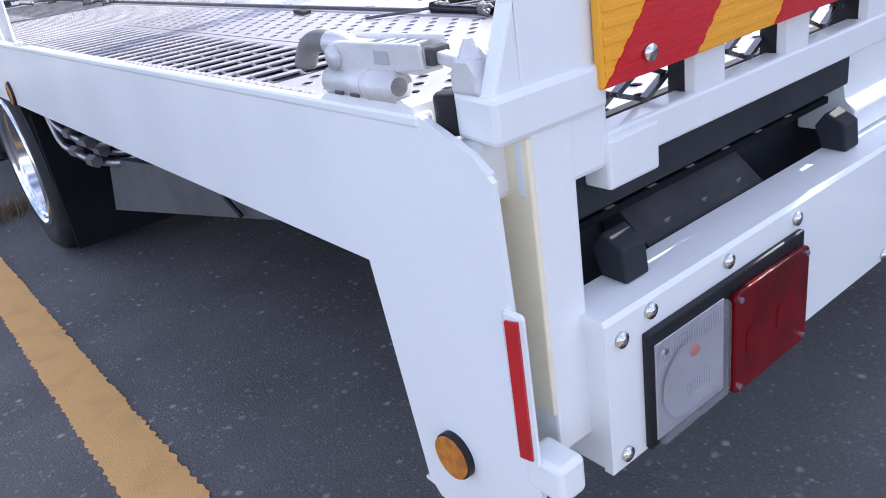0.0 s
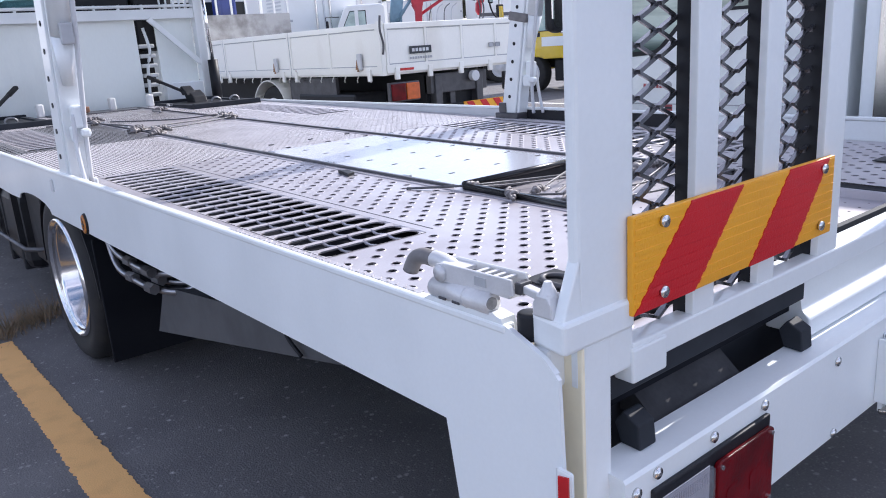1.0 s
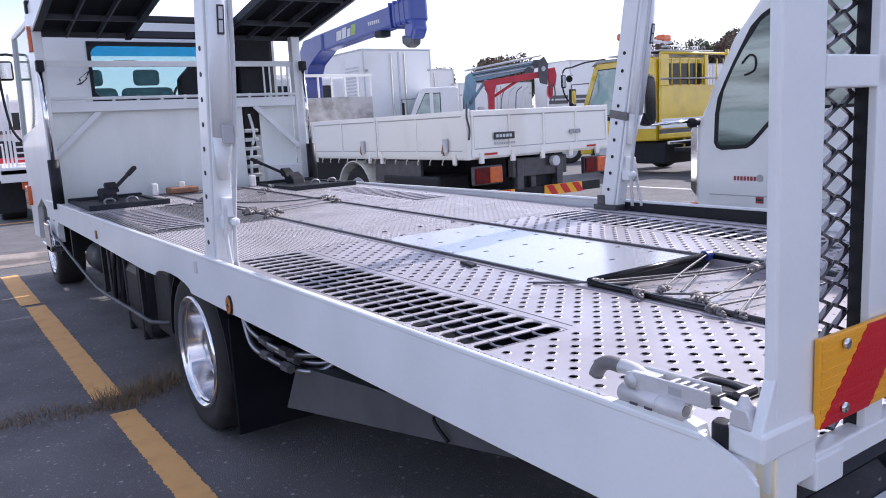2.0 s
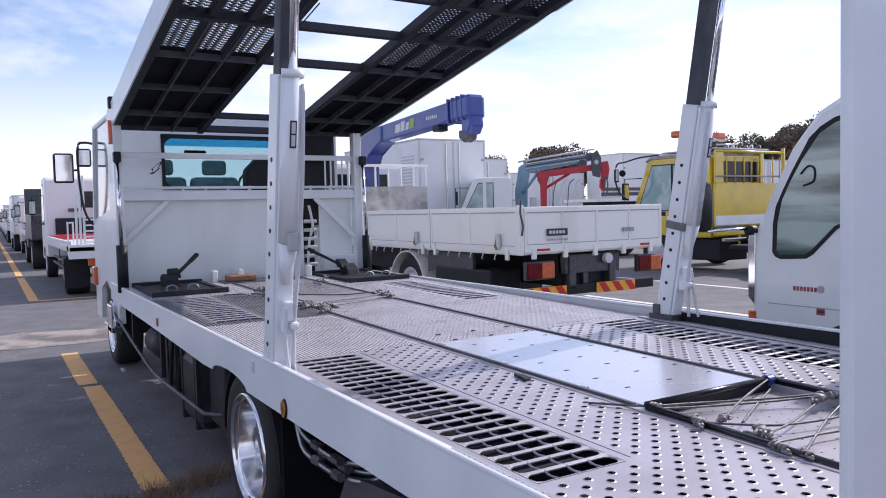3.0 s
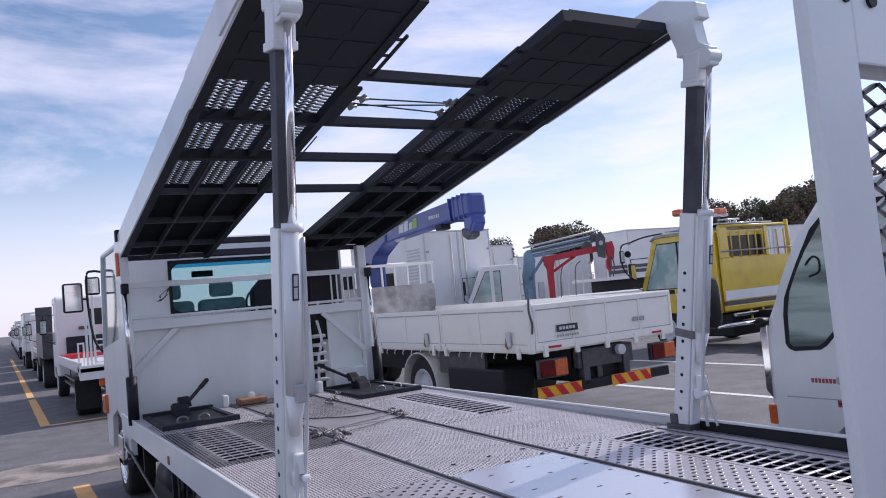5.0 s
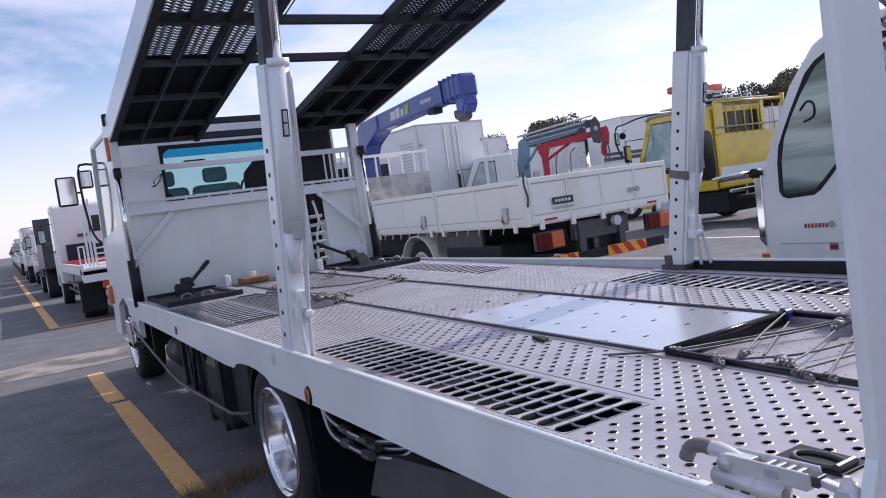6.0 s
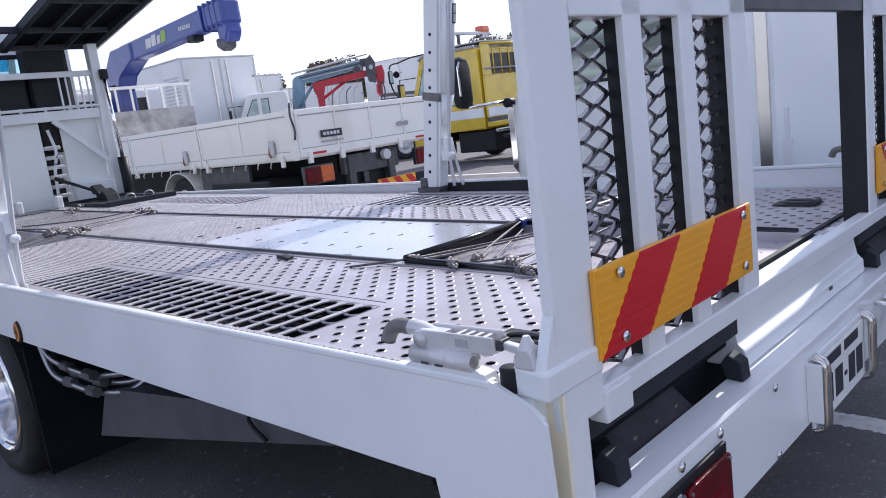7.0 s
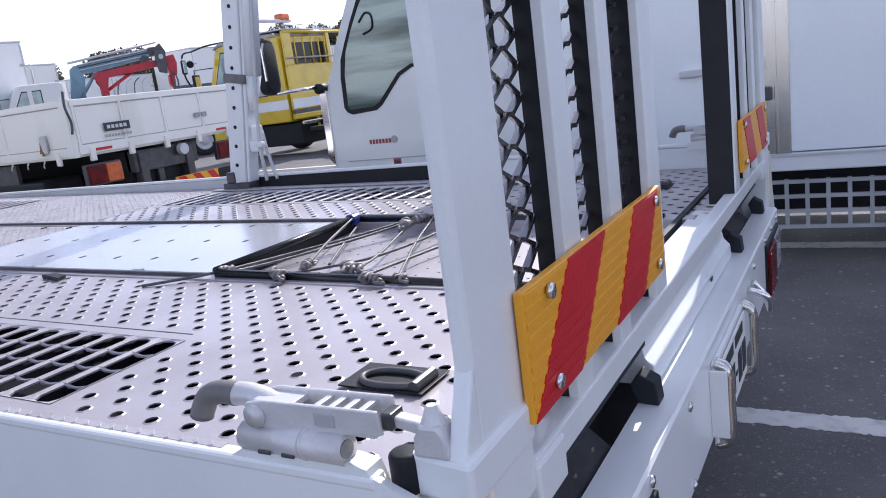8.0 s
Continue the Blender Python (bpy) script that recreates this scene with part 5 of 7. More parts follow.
def carrier_cab():
    y0, y1, x0, x1 = 6.85, 8.60, 0.06, 2.22
    cab = part("cab", boxes((x0, x1, y0, y0 + 0.05, 0.65, 1.74), (x0, 0.50, y0, y0 + 0.05, 1.74, 2.42), (2.02, x1, y0, y0 + 0.05, 1.74, 2.42), (0.50, 2.02, y0, y0 + 0.05, 2.21, 2.42), bevel=0.004), WHITE, carrier, "white truck cab with a teal tinted rear window")
    part("cab_roof", boxes((x0, x1, y0, y1 - 0.25, 2.40, 2.46), bevel=0.025), WHITE, cab)
    for xa, xb in ((x0, x0 + 0.05), (x1 - 0.05, x1)):
        part("cab_side", prism(bmesh.new(), [(y0 + 0.05, 0.50), (y0 + 0.05, 2.42), (y0 + 0.35, 2.42), (y0 + 0.40, 1.55), (y1 - 0.10, 1.45), (y1, 1.35), (y1, 0.42), (8.20, 0.42), (8.10, 0.75), (7.70, 0.85), (7.35, 0.75), (7.25, 0.50)], "x", xa, xb), WHITE, cab)
        part("cab_pillar", bar(bmesh.new(), ((xa + xb) / 2, y1 - 0.05, 1.38), ((xa + xb) / 2, y1 - 0.33, 2.42), 0.06, 0.05), WHITE, cab)
    part("side_glass", prism(bmesh.new(), [(y0 + 0.40, 1.54), (y0 + 0.36, 2.40), (y1 - 0.36, 2.40), (y1 - 0.10, 1.44)], "x", x0 + 0.02, x0 + 0.028), GLASS, cab, "side window")
    part("cab_front", boxes((x0, x1, y1 - 0.05, y1, 0.42, 1.40), bevel=0.02), WHITE, cab)
    part("windscreen", prism(bmesh.new(), [(y1 - 0.06, 1.38), (y1 - 0.05, 1.38), (y1 - 0.32, 2.42), (y1 - 0.33, 2.42)], "x", x0 + 0.06, x1 - 0.06), GLASS_CLEAR, cab, "clear windscreen with a blue sun band")
    part("sun_band", prism(bmesh.new(), [(y1 - 0.291, 2.262), (y1 - 0.283, 2.262), (y1 - 0.33, 2.42), (y1 - 0.338, 2.42)], "x", x0 + 0.06, x1 - 0.06), BAND_BLUE, cab, "blue tinted band on the windscreen")
    rim = boxes((0.47, 0.50, y0 - 0.012, y0, 1.74, 2.22), (2.02, 2.05, y0 - 0.012, y0, 1.74, 2.22), (0.47, 2.05, y0 - 0.012, y0, 2.20, 2.24), (0.47, 2.05, y0 - 0.012, y0, 1.72, 1.75), bevel=0.003)
    for cx, sx in ((0.49, 1), (2.03, -1)):
        for cz, sz in ((1.745, 1), (2.205, -1)):
            prism(rim, [(cx, cz), (cx + sx * 0.075, cz), (cx + sx * 0.03, cz + sz * 0.03), (cx, cz + sz * 0.075)], "y", y0 - 0.0115, y0 - 0.0005)
    part("window_seal", rim, BLACK, cab, "black rubber window seal")
    part("rear_window", boxes((0.50, 2.02, y0 + 0.01, y0 + 0.018, 1.74, 2.21)), GLASS_TINT, cab, "teal tinted rear window")
    for a, b in ((0.25, 0.78), (0.82, 1.30), (1.50, 2.02)):
        part("seat_back", boxes((a, b, 7.22, 7.36, 1.0, 1.86), bevel=0.05), SEAT, cab, "pale grey cloth seat back")
        part("headrest", boxes((a + 0.12, b - 0.12, 7.24, 7.33, 1.88, 2.03), bevel=0.035), SEAT, cab, "pale cloth headrest")
    part("steering_wheel", pipe(bmesh.new(), [(1.72 + 0.2 * math.cos(q), 8.02 + 0.08 * math.sin(q), 1.78 + 0.19 * math.sin(q)) for q in [math.pi * k / 10 for k in range(21)]], 0.014, 8), BLACK, cab, "black steering wheel", None, True)
    part("cab_mirror", boxes((0.98, 1.22, 8.22, 8.25, 2.14, 2.21), bevel=0.012), BLACK, cab, "inside mirror")
    for xa in (0.30, 0.95):
        part("dash_paper", boxes((xa, xa + 0.30, 8.20, 8.40, 1.505, 1.56), bevel=0.01), SEAT, cab, "pale papers on the dashboard")
    part("seat_head", boxes((1.62, 1.90, 7.22, 7.34, 1.92, 2.10), bevel=0.04), BLACK, cab, "dark headrest")
    for xa in (x0 + 0.05, x1 - 0.47):
        part("wheel_well", boxes((xa, xa + 0.42, 7.28, 8.16, 0.80, 0.86), (xa, xa + 0.42, 7.24, 7.30, 0.35, 0.84)), BLACK, cab, "black inner wheel arch")
    part("dashboard", boxes((x0 + 0.05, x1 - 0.05, 8.15, 8.5, 1.2, 1.5), bevel=0.05), BLACK, cab)
    wing = [(0.350, 1.865), (0.385, 1.885), (0.378, 1.915), (0.425, 1.955), (0.478, 1.995), (0.462, 1.955), (0.440, 1.930), (0.455, 1.925), (0.425, 1.895), (0.395, 1.870)]
    em = part("emblem", prism(bmesh.new(), wing, "y", y0 - 0.004, y0), PRINT_DARK, cab, "dark winged emblem drawn as a plain shape")
    mid = (0.412, 1.925)
    part("emblem_fill", prism(bmesh.new(), [(mid[0] + (p - mid[0]) * 0.66, mid[1] + (q - mid[1]) * 0.66) for p, q in wing], "y", y0 - 0.006, y0 - 0.004), WHITE, em)
    part("air_cleaner", prism(bmesh.new(), [(1.20, 1.66), (1.72, 1.66), (1.72, 2.06), (1.34, 2.04), (1.20, 1.90)], "y", 6.62, 6.80, 0.03), BLACK, cab, "black air cleaner box behind the cab")
    part("air_intake", boxes((1.74, 2.10, 6.58, 6.82, 1.35, 2.30), bevel=0.05), BLACK, cab, "black air intake stack")
    part("cab_step", boxes((0.0, 0.12, 7.05, 7.55, 0.40, 0.46), (0.0, 0.03, 7.05, 7.3, 0.40, 0.66), bevel=0.012), CHROME, cab, "bright cab step")
    part("corner_lamp", boxes((0.02, 0.07, 8.40, 8.58, 0.75, 0.95), bevel=0.015), LENS_AMBER, cab)
    for x, y, z, w, h in ((-0.21, 8.55, 2.02, 0.20, 0.32), (0.00, 8.62, 2.14, 0.15, 0.20)):
        head = prism(bmesh.new(), [(x - w / 2, z - h / 2), (x + w / 2, z - h / 2), (x + w / 2, z + h / 2), (x - w / 2, z + h / 2)], "y", y, y + 0.07, 0.025)
        mr = part("mirror", head, BLACK, cab, "black framed side mirror")
        part("mirror_glass", boxes((x - w / 2 + 0.02, x + w / 2 - 0.02, y - 0.004, y, z - h / 2 + 0.02, z + h / 2 - 0.02)), CHROME, mr)
    part("mirror_arm", pipe(bmesh.new(), curve_points([(0.06, 8.55, 1.40), (-0.02, 8.58, 1.55), (-0.06, 8.6, 1.9), (-0.06, 8.6, 2.25), (0.0, 8.6, 2.30), (0.08, 8.5, 2.28)]), 0.013), BLACK, cab, "", None, True)
    part("mirror_arm", pipe(bmesh.new(), [(-0.06, 8.6, 2.0), (-0.21, 8.6, 2.0)], 0.011), BLACK, cab, "", None, True)
    for side in (-1, 1):
        wheel(carrier, (0.10 if side < 0 else 2 * CX - 0.10, 7.72, 0.375), side, width=0.24)


GLASS_CLEAR = clear_glass("clear_glass", (0.80, 0.83, 0.84))
GLASS_TINT = clear_glass("teal_glass", (0.68, 0.83, 0.85))
BAND_BLUE = clear_glass("blue_band_glass", (0.26, 0.62, 0.80))
SEAT = material("pale_seat_cloth", (0.66, 0.72, 0.72), 0.85, 0, 0.08, 20, 0.3, 200)
carrier_cab()


def under_carrier():
    for x in (0.72, 1.57):
        part("frame_rail", boxes((x, x + 0.08, 0.20, 8.3, 0.52, 0.70), bevel=0.006), BLACK, carrier, "black chassis frame rail")
    for k in range(9):
        y = 0.6 + k * 0.8
        part("frame_cross", boxes((0.80, 1.57, y, y + 0.08, 0.55, 0.67)), BLACK, carrier)
        part("outrigger", boxes((0.05, 0.72, y, y + 0.05, 0.69, 0.74)), BLACK, carrier)
    part("axle", rod(bmesh.new(), (0.12, 2.93, 0.375), (2.25, 2.93, 0.375), 0.075, 16), BLACK, carrier, "", None, True)
    for side in (-1, 1):
        x = 0.058 if side < 0 else 2 * CX - 0.058
        wheel(carrier, (x, 2.93, 0.375), side)
        fx = (lambda q: q) if side < 0 else mirror_x
        part("mud_flap", fx(boxes((0.06, 0.52, 2.45, 2.465, 0.115, 0.62), bevel=0.004)), UNDERDECK, carrier, "black rubber mud flap")
        ring = [(2.93 + (r + 0.02) * math.cos(math.pi * k / 14), 0.375 + r * math.sin(math.pi * k / 14)) for r, ks in ((0.42, range(15)), (0.412, range(14, -1, -1))) for k in ks]
        arch = prism(bmesh.new(), ring, "x", 0.06, 0.48)
        part("mudguard", fx(arch), BLACK, carrier, "black mudguard")
        skirt = prism(bmesh.new(), [(2.15, 0.30), (2.02, 0.50), (0.80, 0.64), (0.75, 0.575)], "x", 0.16, 0.70)
        part("under_box", fx(skirt), UNDER_GREY, carrier, "grey sloping underside box")
        guard = pipe(bmesh.new(), [(0.06, 7.30, 0.575), (0.05, 6.3, 0.452), (0.05, 5.5, 0.356), (0.05, 5.25, 0.335), (0.05, 4.9, 0.336), (0.05, 3.75, 0.365), (0.10, 3.66, 0.368), (0.20, 3.62, 0.37), (0.30, 3.60, 0.37)], 0.0115, 10)
        part("side_guard", fx(guard), TUBE_GREY, carrier, "grey tube side guard", None, True)
        for y in (6.2, 5.0, 3.95):
            part("guard_hanger", fx(boxes((0.06, 0.09, y, y + 0.04, 0.34 + max(0, y - 5.25) * 0.12, 0.72))), BLACK, carrier)
        part("tank", fx(boxes((0.10, 0.55, 4.05, 4.62, 0.17, 0.62), bevel=0.06)), BLACK, carrier, "black steel tank with straps")
        for y in (4.15, 4.5):
            part("tank_strap", fx(boxes((0.092, 0.56, y, y + 0.035, 0.165, 0.66), bevel=0.01)), BLACK, carrier)
        part("battery_box", fx(boxes((0.12, 0.50, 4.85, 5.30, 0.25, 0.62), bevel=0.02)), BLACK, carrier, "black battery box")
        part("air_tank", fx(rod(bmesh.new(), (0.25, 5.5, 0.45), (0.25, 6.1, 0.45), 0.12, 18)), BLACK, carrier, "", None, True)
        part("tool_box", fx(boxes((0.12, 0.5, 3.55, 3.9, 0.28, 0.66), bevel=0.02)), BLACK, carrier)
    for k, (dz, dx) in enumerate(((0.0, 0.0), (-0.035, 0.03), (-0.06, 0.0))):
        pts = [(0.10 + dx, 2.40, 0.68), (0.10 + dx, 2.32, 0.60 + dz), (0.11 + dx, 2.18, 0.57 + dz), (0.13 + dx, 2.0, 0.562 + dz), (0.20 + dx, 1.86, 0.575 + dz), (0.30 + dx, 1.80, 0.62), (0.34, 1.78, 0.70)]
        part("hydraulic_pipe", pipe(bmesh.new(), curve_points(pts), 0.012, 8), PIPE, carrier, "steel hydraulic pipe under the deck", None, True)
        for y in (2.22, 2.02):
            part("pipe_fitting", rod(bmesh.new(), (0.11 + dx, y, 0.572 + dz), (0.112 + dx, y - 0.06, 0.573 + dz), 0.019, 6), PIPE, carrier)
    for k in range(4):
        x = 0.10 + 0.05 * k
        y = 4.75 - 0.03 * k
        part("hanging_hose", pipe(bmesh.new(), curve_points([(x, y, 0.72), (x - 0.01, y + 0.05, 0.5), (x, y + 0.16, 0.30 + 0.04 * k), (x + 0.02, y + 0.30, 0.48), (x + 0.02, y + 0.33, 0.72)]), 0.013, 8), BLACK, carrier, "black hanging hose", None, True)
    for y in (0.40, 1.05):
        part("loose_cable", pipe(bmesh.new(), curve_points([(0.15, y, 0.62), (0.14, y + 0.02, 0.58), (0.15, y - 0.03, 0.53)]), 0.006, 6), BLACK, carrier, "", None, True)


under_carrier()


# ---- the box truck parked alongside ----
def local(p):
    return Matrix.Translation(p)


def box_truck_near():
    X = 3.86
    t = thing("box_truck", (X + 1.05, 0.0, 0), "white box truck with stainless corner strip, parked beside the carrier", "truck")
    body = part("cargo_box", boxes((X, X + 2.1, -4.6, 1.28, 0.62, 2.65), bevel=0.012), BOX_WHITE, t, "smooth white cargo box")
    part("sill", boxes((X - 0.012, X + 0.05, -4.6, 1.28, 0.52, 0.615), bevel=0.008), WHITE, body)
    part("sill_lip", boxes((X - 0.020, X - 0.012, -4.6, 1.28, 0.60, 0.612)), LIGHT_GREY, body)
    strip = boxes((X - 0.010, X + 0.004, 0.075, 0.205, 0.615, 2.63), (X - 0.018, X - 0.010, 0.135, 0.15, 0.615, 2.63), bevel=0.003)
    sp = part("stainless_strip", strip, STAINLESS, body, "stainless steel door post strip")
    for k in range(8):
        part("rivet", disc(bmesh.new(), (X - 0.012, 0.10, 0.75 + 0.22 * k), "x", 0.008, 0.006, 10), STEEL, sp)
    door = part("side_door", boxes((X - 0.014, X, 0.22, 1.10, 0.66, 2.55), bevel=0.006), BOX_WHITE, body, "white side door of the box")
    part("front_strip", boxes((X - 0.008, X + 0.004, 1.125, 1.20, 0.66, 2.63), bevel=0.003), STAINLESS, body, "stainless front corner strip")
    part("door_bar", boxes((X - 0.026, X - 0.012, 1.005, 1.06, 0.70, 0.86), (X - 0.022, X - 0.012, 1.02, 1.045, 0.86, 1.04), bevel=0.003), WHITE, door, "white door hinge bracket")
    part("door_grip", boxes((X - 0.04, X - 0.012, 0.42, 0.62, 1.06, 1.10), bevel=0.008), LIGHT_GREY, door)
    for z in (0.85, 1.07, 1.6):
        part("lock_lug", boxes((X - 0.03, X - 0.006, 0.19, 0.26, z, z + 0.05), bevel=0.006), WHITE, body)
    part("padlock", boxes((X - 0.04, X - 0.012, 0.16, 0.215, 0.90, 0.97), bevel=0.008), DARK_STEEL, body)
    g = bmesh.new()
    for k in range(39):
        y = -3.5 + k * 0.10
        box(g, X + 0.03, X + 0.045, y, y + 0.02, 0.20, 0.47)
    for z in (0.20, 0.285, 0.365, 0.445):
        box(g, X + 0.028, X + 0.047, -3.5, 0.32, z, z + 0.02)
    part("side_guard_grid", g, GREY_PAINT, t, "metal grid side guard")
    part("chassis", boxes((X + 0.6, X + 1.6, -4.5, 3.0, 0.40, 0.62)), BLACK, t)
    part("under_tank", boxes((X + 0.30, X + 0.9, -1.2, 0.4, 0.22, 0.56), bevel=0.03), BLACK, t)
    # the cab
    outline = [(1.36, 0.50), (1.36, 2.12), (1.50, 2.20), (2.35, 2.18), (2.55, 2.08), (2.72, 1.84), (2.90, 1.50), (3.02, 1.30), (3.06, 1.10), (3.06, 0.42), (2.62, 0.42), (2.52, 0.64), (2.30, 0.74), (2.00, 0.72), (1.82, 0.58), (1.78, 0.50)]
    cab = part("cab", prism(bmesh.new(), outline, "x", X, X + 2.0, 0.05), WHITE, t, "white cab with dark framed side window", None, False)
    seal = [(2.884, 1.12), (2.862, 1.085), (2.82, 1.068), (2.62, 1.08), (2.57, 1.11), (2.40, 1.285), (2.30, 1.33), (1.72, 1.33), (1.70, 1.36), (1.70, 1.95), (1.73, 2.02), (1.80, 2.045), (2.30, 2.045), (2.42, 2.02), (2.52, 1.97), (2.60, 1.90), (2.73, 1.68), (2.80, 1.55), (2.855, 1.44), (2.876, 1.32)]
    part("window_frame", prism(bmesh.new(), seal, "x", X - 0.004, X + 0.01, 0.002), BLACK, cab, "black window frame")
    pane = [(2.845, 1.125), (2.825, 1.10), (2.63, 1.108), (2.59, 1.13), (2.415, 1.305), (2.31, 1.35), (1.735, 1.35), (1.73, 1.94), (1.76, 1.99), (2.30, 2.012), (2.41, 1.985), (2.52, 1.925), (2.65, 1.755), (2.735, 1.615), (2.80, 1.485), (2.835, 1.335)]
    part("side_window", prism(bmesh.new(), pane, "x", X - 0.008, X - 0.003), GLASS_SIDE, cab, "green tinted side window with painted reflections")
    part("door_seam", boxes((X - 0.003, X + 0.002, 1.62, 1.628, 0.75, 2.05), (X - 0.003, X + 0.002, 1.62, 2.92, 0.745, 0.752)), GREY_PAINT, cab)
    part("corner_trim", prism(bmesh.new(), [(3.055, 1.28), (3.085, 1.20), (3.085, 0.78), (3.03, 0.72), (3.02, 1.25)], "x", X - 0.004, X + 0.06, 0.006), CHROME, cab, "chrome corner trim")
    part("corner_lamp", boxes((X - 0.006, X + 0.06, 3.02, 3.085, 0.54, 0.68), bevel=0.01), LENS_AMBER, cab, "amber corner lamp")
    for z, n, mat in ((0.855, 7, PRINT_RED),):
        for k in range(n):
            part("badge_bar", boxes((X - 0.003, X, 2.70 - 0.026 * k, 2.718 - 0.026 * k, z, z + 0.03)), mat, cab)
    part("badge_round", disc(bmesh.new(), (X - 0.002, 2.515, 0.875), "x", 0.026, 0.004, 16), GREY_PAINT, cab)
    part("sticker", boxes((X - 0.002, X, 2.485, 2.545, 0.70, 0.752)), PRINT_RED, cab, "small red and dark sticker")
    part("sticker_bar", boxes((X - 0.003, X - 0.002, 2.49, 2.54, 0.715, 0.73)), PRINT_DARK, cab)
    inner = pipe(bmesh.new(), curve_points([(X - 0.012, 2.655, 1.66), (X - 0.012, 2.60, 1.71), (X - 0.012, 2.555, 1.69), (X - 0.012, 2.56, 1.61), (X - 0.012, 2.635, 1.58)]), 0.007)
    part("grab_loop", inner, BLACK, cab, "", None, True)
    mh = prism(bmesh.new(), [(3.425, 1.33), (3.44, 1.28), (3.50, 1.262), (3.565, 1.275), (3.588, 1.32), (3.585, 1.56), (3.56, 1.625), (3.49, 1.645), (3.435, 1.62), (3.42, 1.56)], "y", 3.165, 3.235, 0.02)
    mr = part("mirror", mh, BLACK, cab, "large black side mirror with chrome edge")
    # black gloss paints the dark reflection onto the mirror glass
    part("mirror_glass", prism(bmesh.new(), rounded(3.445, 3.560, 1.295, 1.605, 0.05), "y", 3.160, 3.167, 0.001), BLACK_GLOSS, mr, "mirror glass with its dark reflection painted black")
    part("mirror_edge", prism(bmesh.new(), [(3.430, 1.36), (3.444, 1.36), (3.444, 1.56), (3.462, 1.60), (3.448, 1.605), (3.430, 1.57)], "y", 3.157, 3.167), CHROME, mr, "chrome mirror edge")
    part("mirror_arm", rod(bmesh.new(), (3.52, 3.17, 1.272), (X + 0.02, 3.05, 1.285), 0.012, 10), CHROME, cab, "", None, True)
    part("arm_socket", rod(bmesh.new(), (X - 0.04, 3.06, 1.27), (X + 0.03, 3.05, 1.27), 0.035, 14), BLACK, cab, "black mirror arm socket", None, True)
    wheel(t, (X + 0.06, 2.18, 0.34), -1, 0.34, 0.22, 0.22, False)
    wheel(t, (X + 0.10, -2.6, 0.34), -1, 0.34, 0.22, 0.42, False)
    wheel(t, (X + 1.94, 2.18, 0.34), 1, 0.34, 0.22, 0.22, False)
    wheel(t, (X + 2.1, -2.6, 0.34), 1, 0.34, 0.22, 0.42, False)


box_truck_near()


def plain_cab(t, m, w, h, mat, length=1.7, z0=0.55, name_label="", glass=None, back=(0.35, 1.55, 0.15)):
    """A forward control cab standing at y 0 to length, facing +y."""
    glass = glass or GLASS
    outline = [(0, z0), (0, h), (0.08, h + 0.06), (length - 0.62, h + 0.06), (length - 0.5, h), (length - 0.08, 1.32), (length, 1.22), (length, 0.45), (length - 0.35, 0.45), (length - 0.45, 0.75), (length - 0.75, 0.85), (length - 1.05, 0.75), (length - 1.15, z0)]
    cab = part("cab", prism(bmesh.new(), outline, "x", -w / 2, w / 2, 0.04), mat, t, name_label, m)
    win = [(0.55, 1.35), (0.55, h - 0.12), (length - 0.66, h - 0.12), (length - 0.22, 1.35)]
    for s in (-1, 1):
        part("side_window", prism(bmesh.new(), win, "x", s * (w / 2 - 0.01), s * (w / 2 + 0.006)), glass, cab, "", m)
        part("window_edge", prism(bmesh.new(), [(0.525, 1.33), (0.525, h - 0.095), (length - 0.65, h - 0.095), (length - 0.185, 1.33)], "x", s * (w / 2 - 0.012), s * (w / 2 + 0.003)), BLACK, cab, "", m)
        mr = part("mirror", boxes((s * (w / 2 + 0.12), s * (w / 2 + 0.30), length - 0.05, length + 0.03, 1.6, 2.0), bevel=0.02), BLACK, cab, "", m)
        part("mirror_glass", boxes((s * (w / 2 + 0.14), s * (w / 2 + 0.28), length - 0.054, length - 0.048, 1.64, 1.96)), CHROME, mr, "", m)
        part("mirror_arm", pipe(bmesh.new(), [(s * w / 2, length - 0.1, 1.35), (s * (w / 2 + 0.2), length + 0.02, 1.45), (s * (w / 2 + 0.2), length + 0.02, 2.1), (s * w / 2, length - 0.35, 2.1)], 0.014, 6), BLACK, cab, "", m)
    part("windscreen", prism(bmesh.new(), [(length - 0.49, h - 0.05), (length - 0.47, h - 0.05), (length - 0.075, 1.36), (length - 0.09, 1.36)], "x", -w / 2 + 0.10, w / 2 - 0.10), glass, cab, "", m)
    part("rear_window", boxes((-w / 2 + back[0], w / 2 - back[0], -0.008, 0.004, back[1], h - back[2])), GLASS_DARK, cab, "", m)
    return cab


def chassis(t, m, w, y0, y1, r=0.37, axles=(), front=None):
    part("chassis", boxes((-0.42, 0.42, y0, y1, r + 0.1, r + 0.32)), BLACK, t, "", m)
    for y in axles:
        for s in (-1, 1):
            wheel(t, (s * (w / 2 - 0.03), y, r), s, r, r * 0.6, 0.42, False, m)
    if front is not None:
        for s in (-1, 1):
            wheel(t, (s * (w / 2 - 0.03), front, r), s, r, r * 0.6, 0.24, False, m)


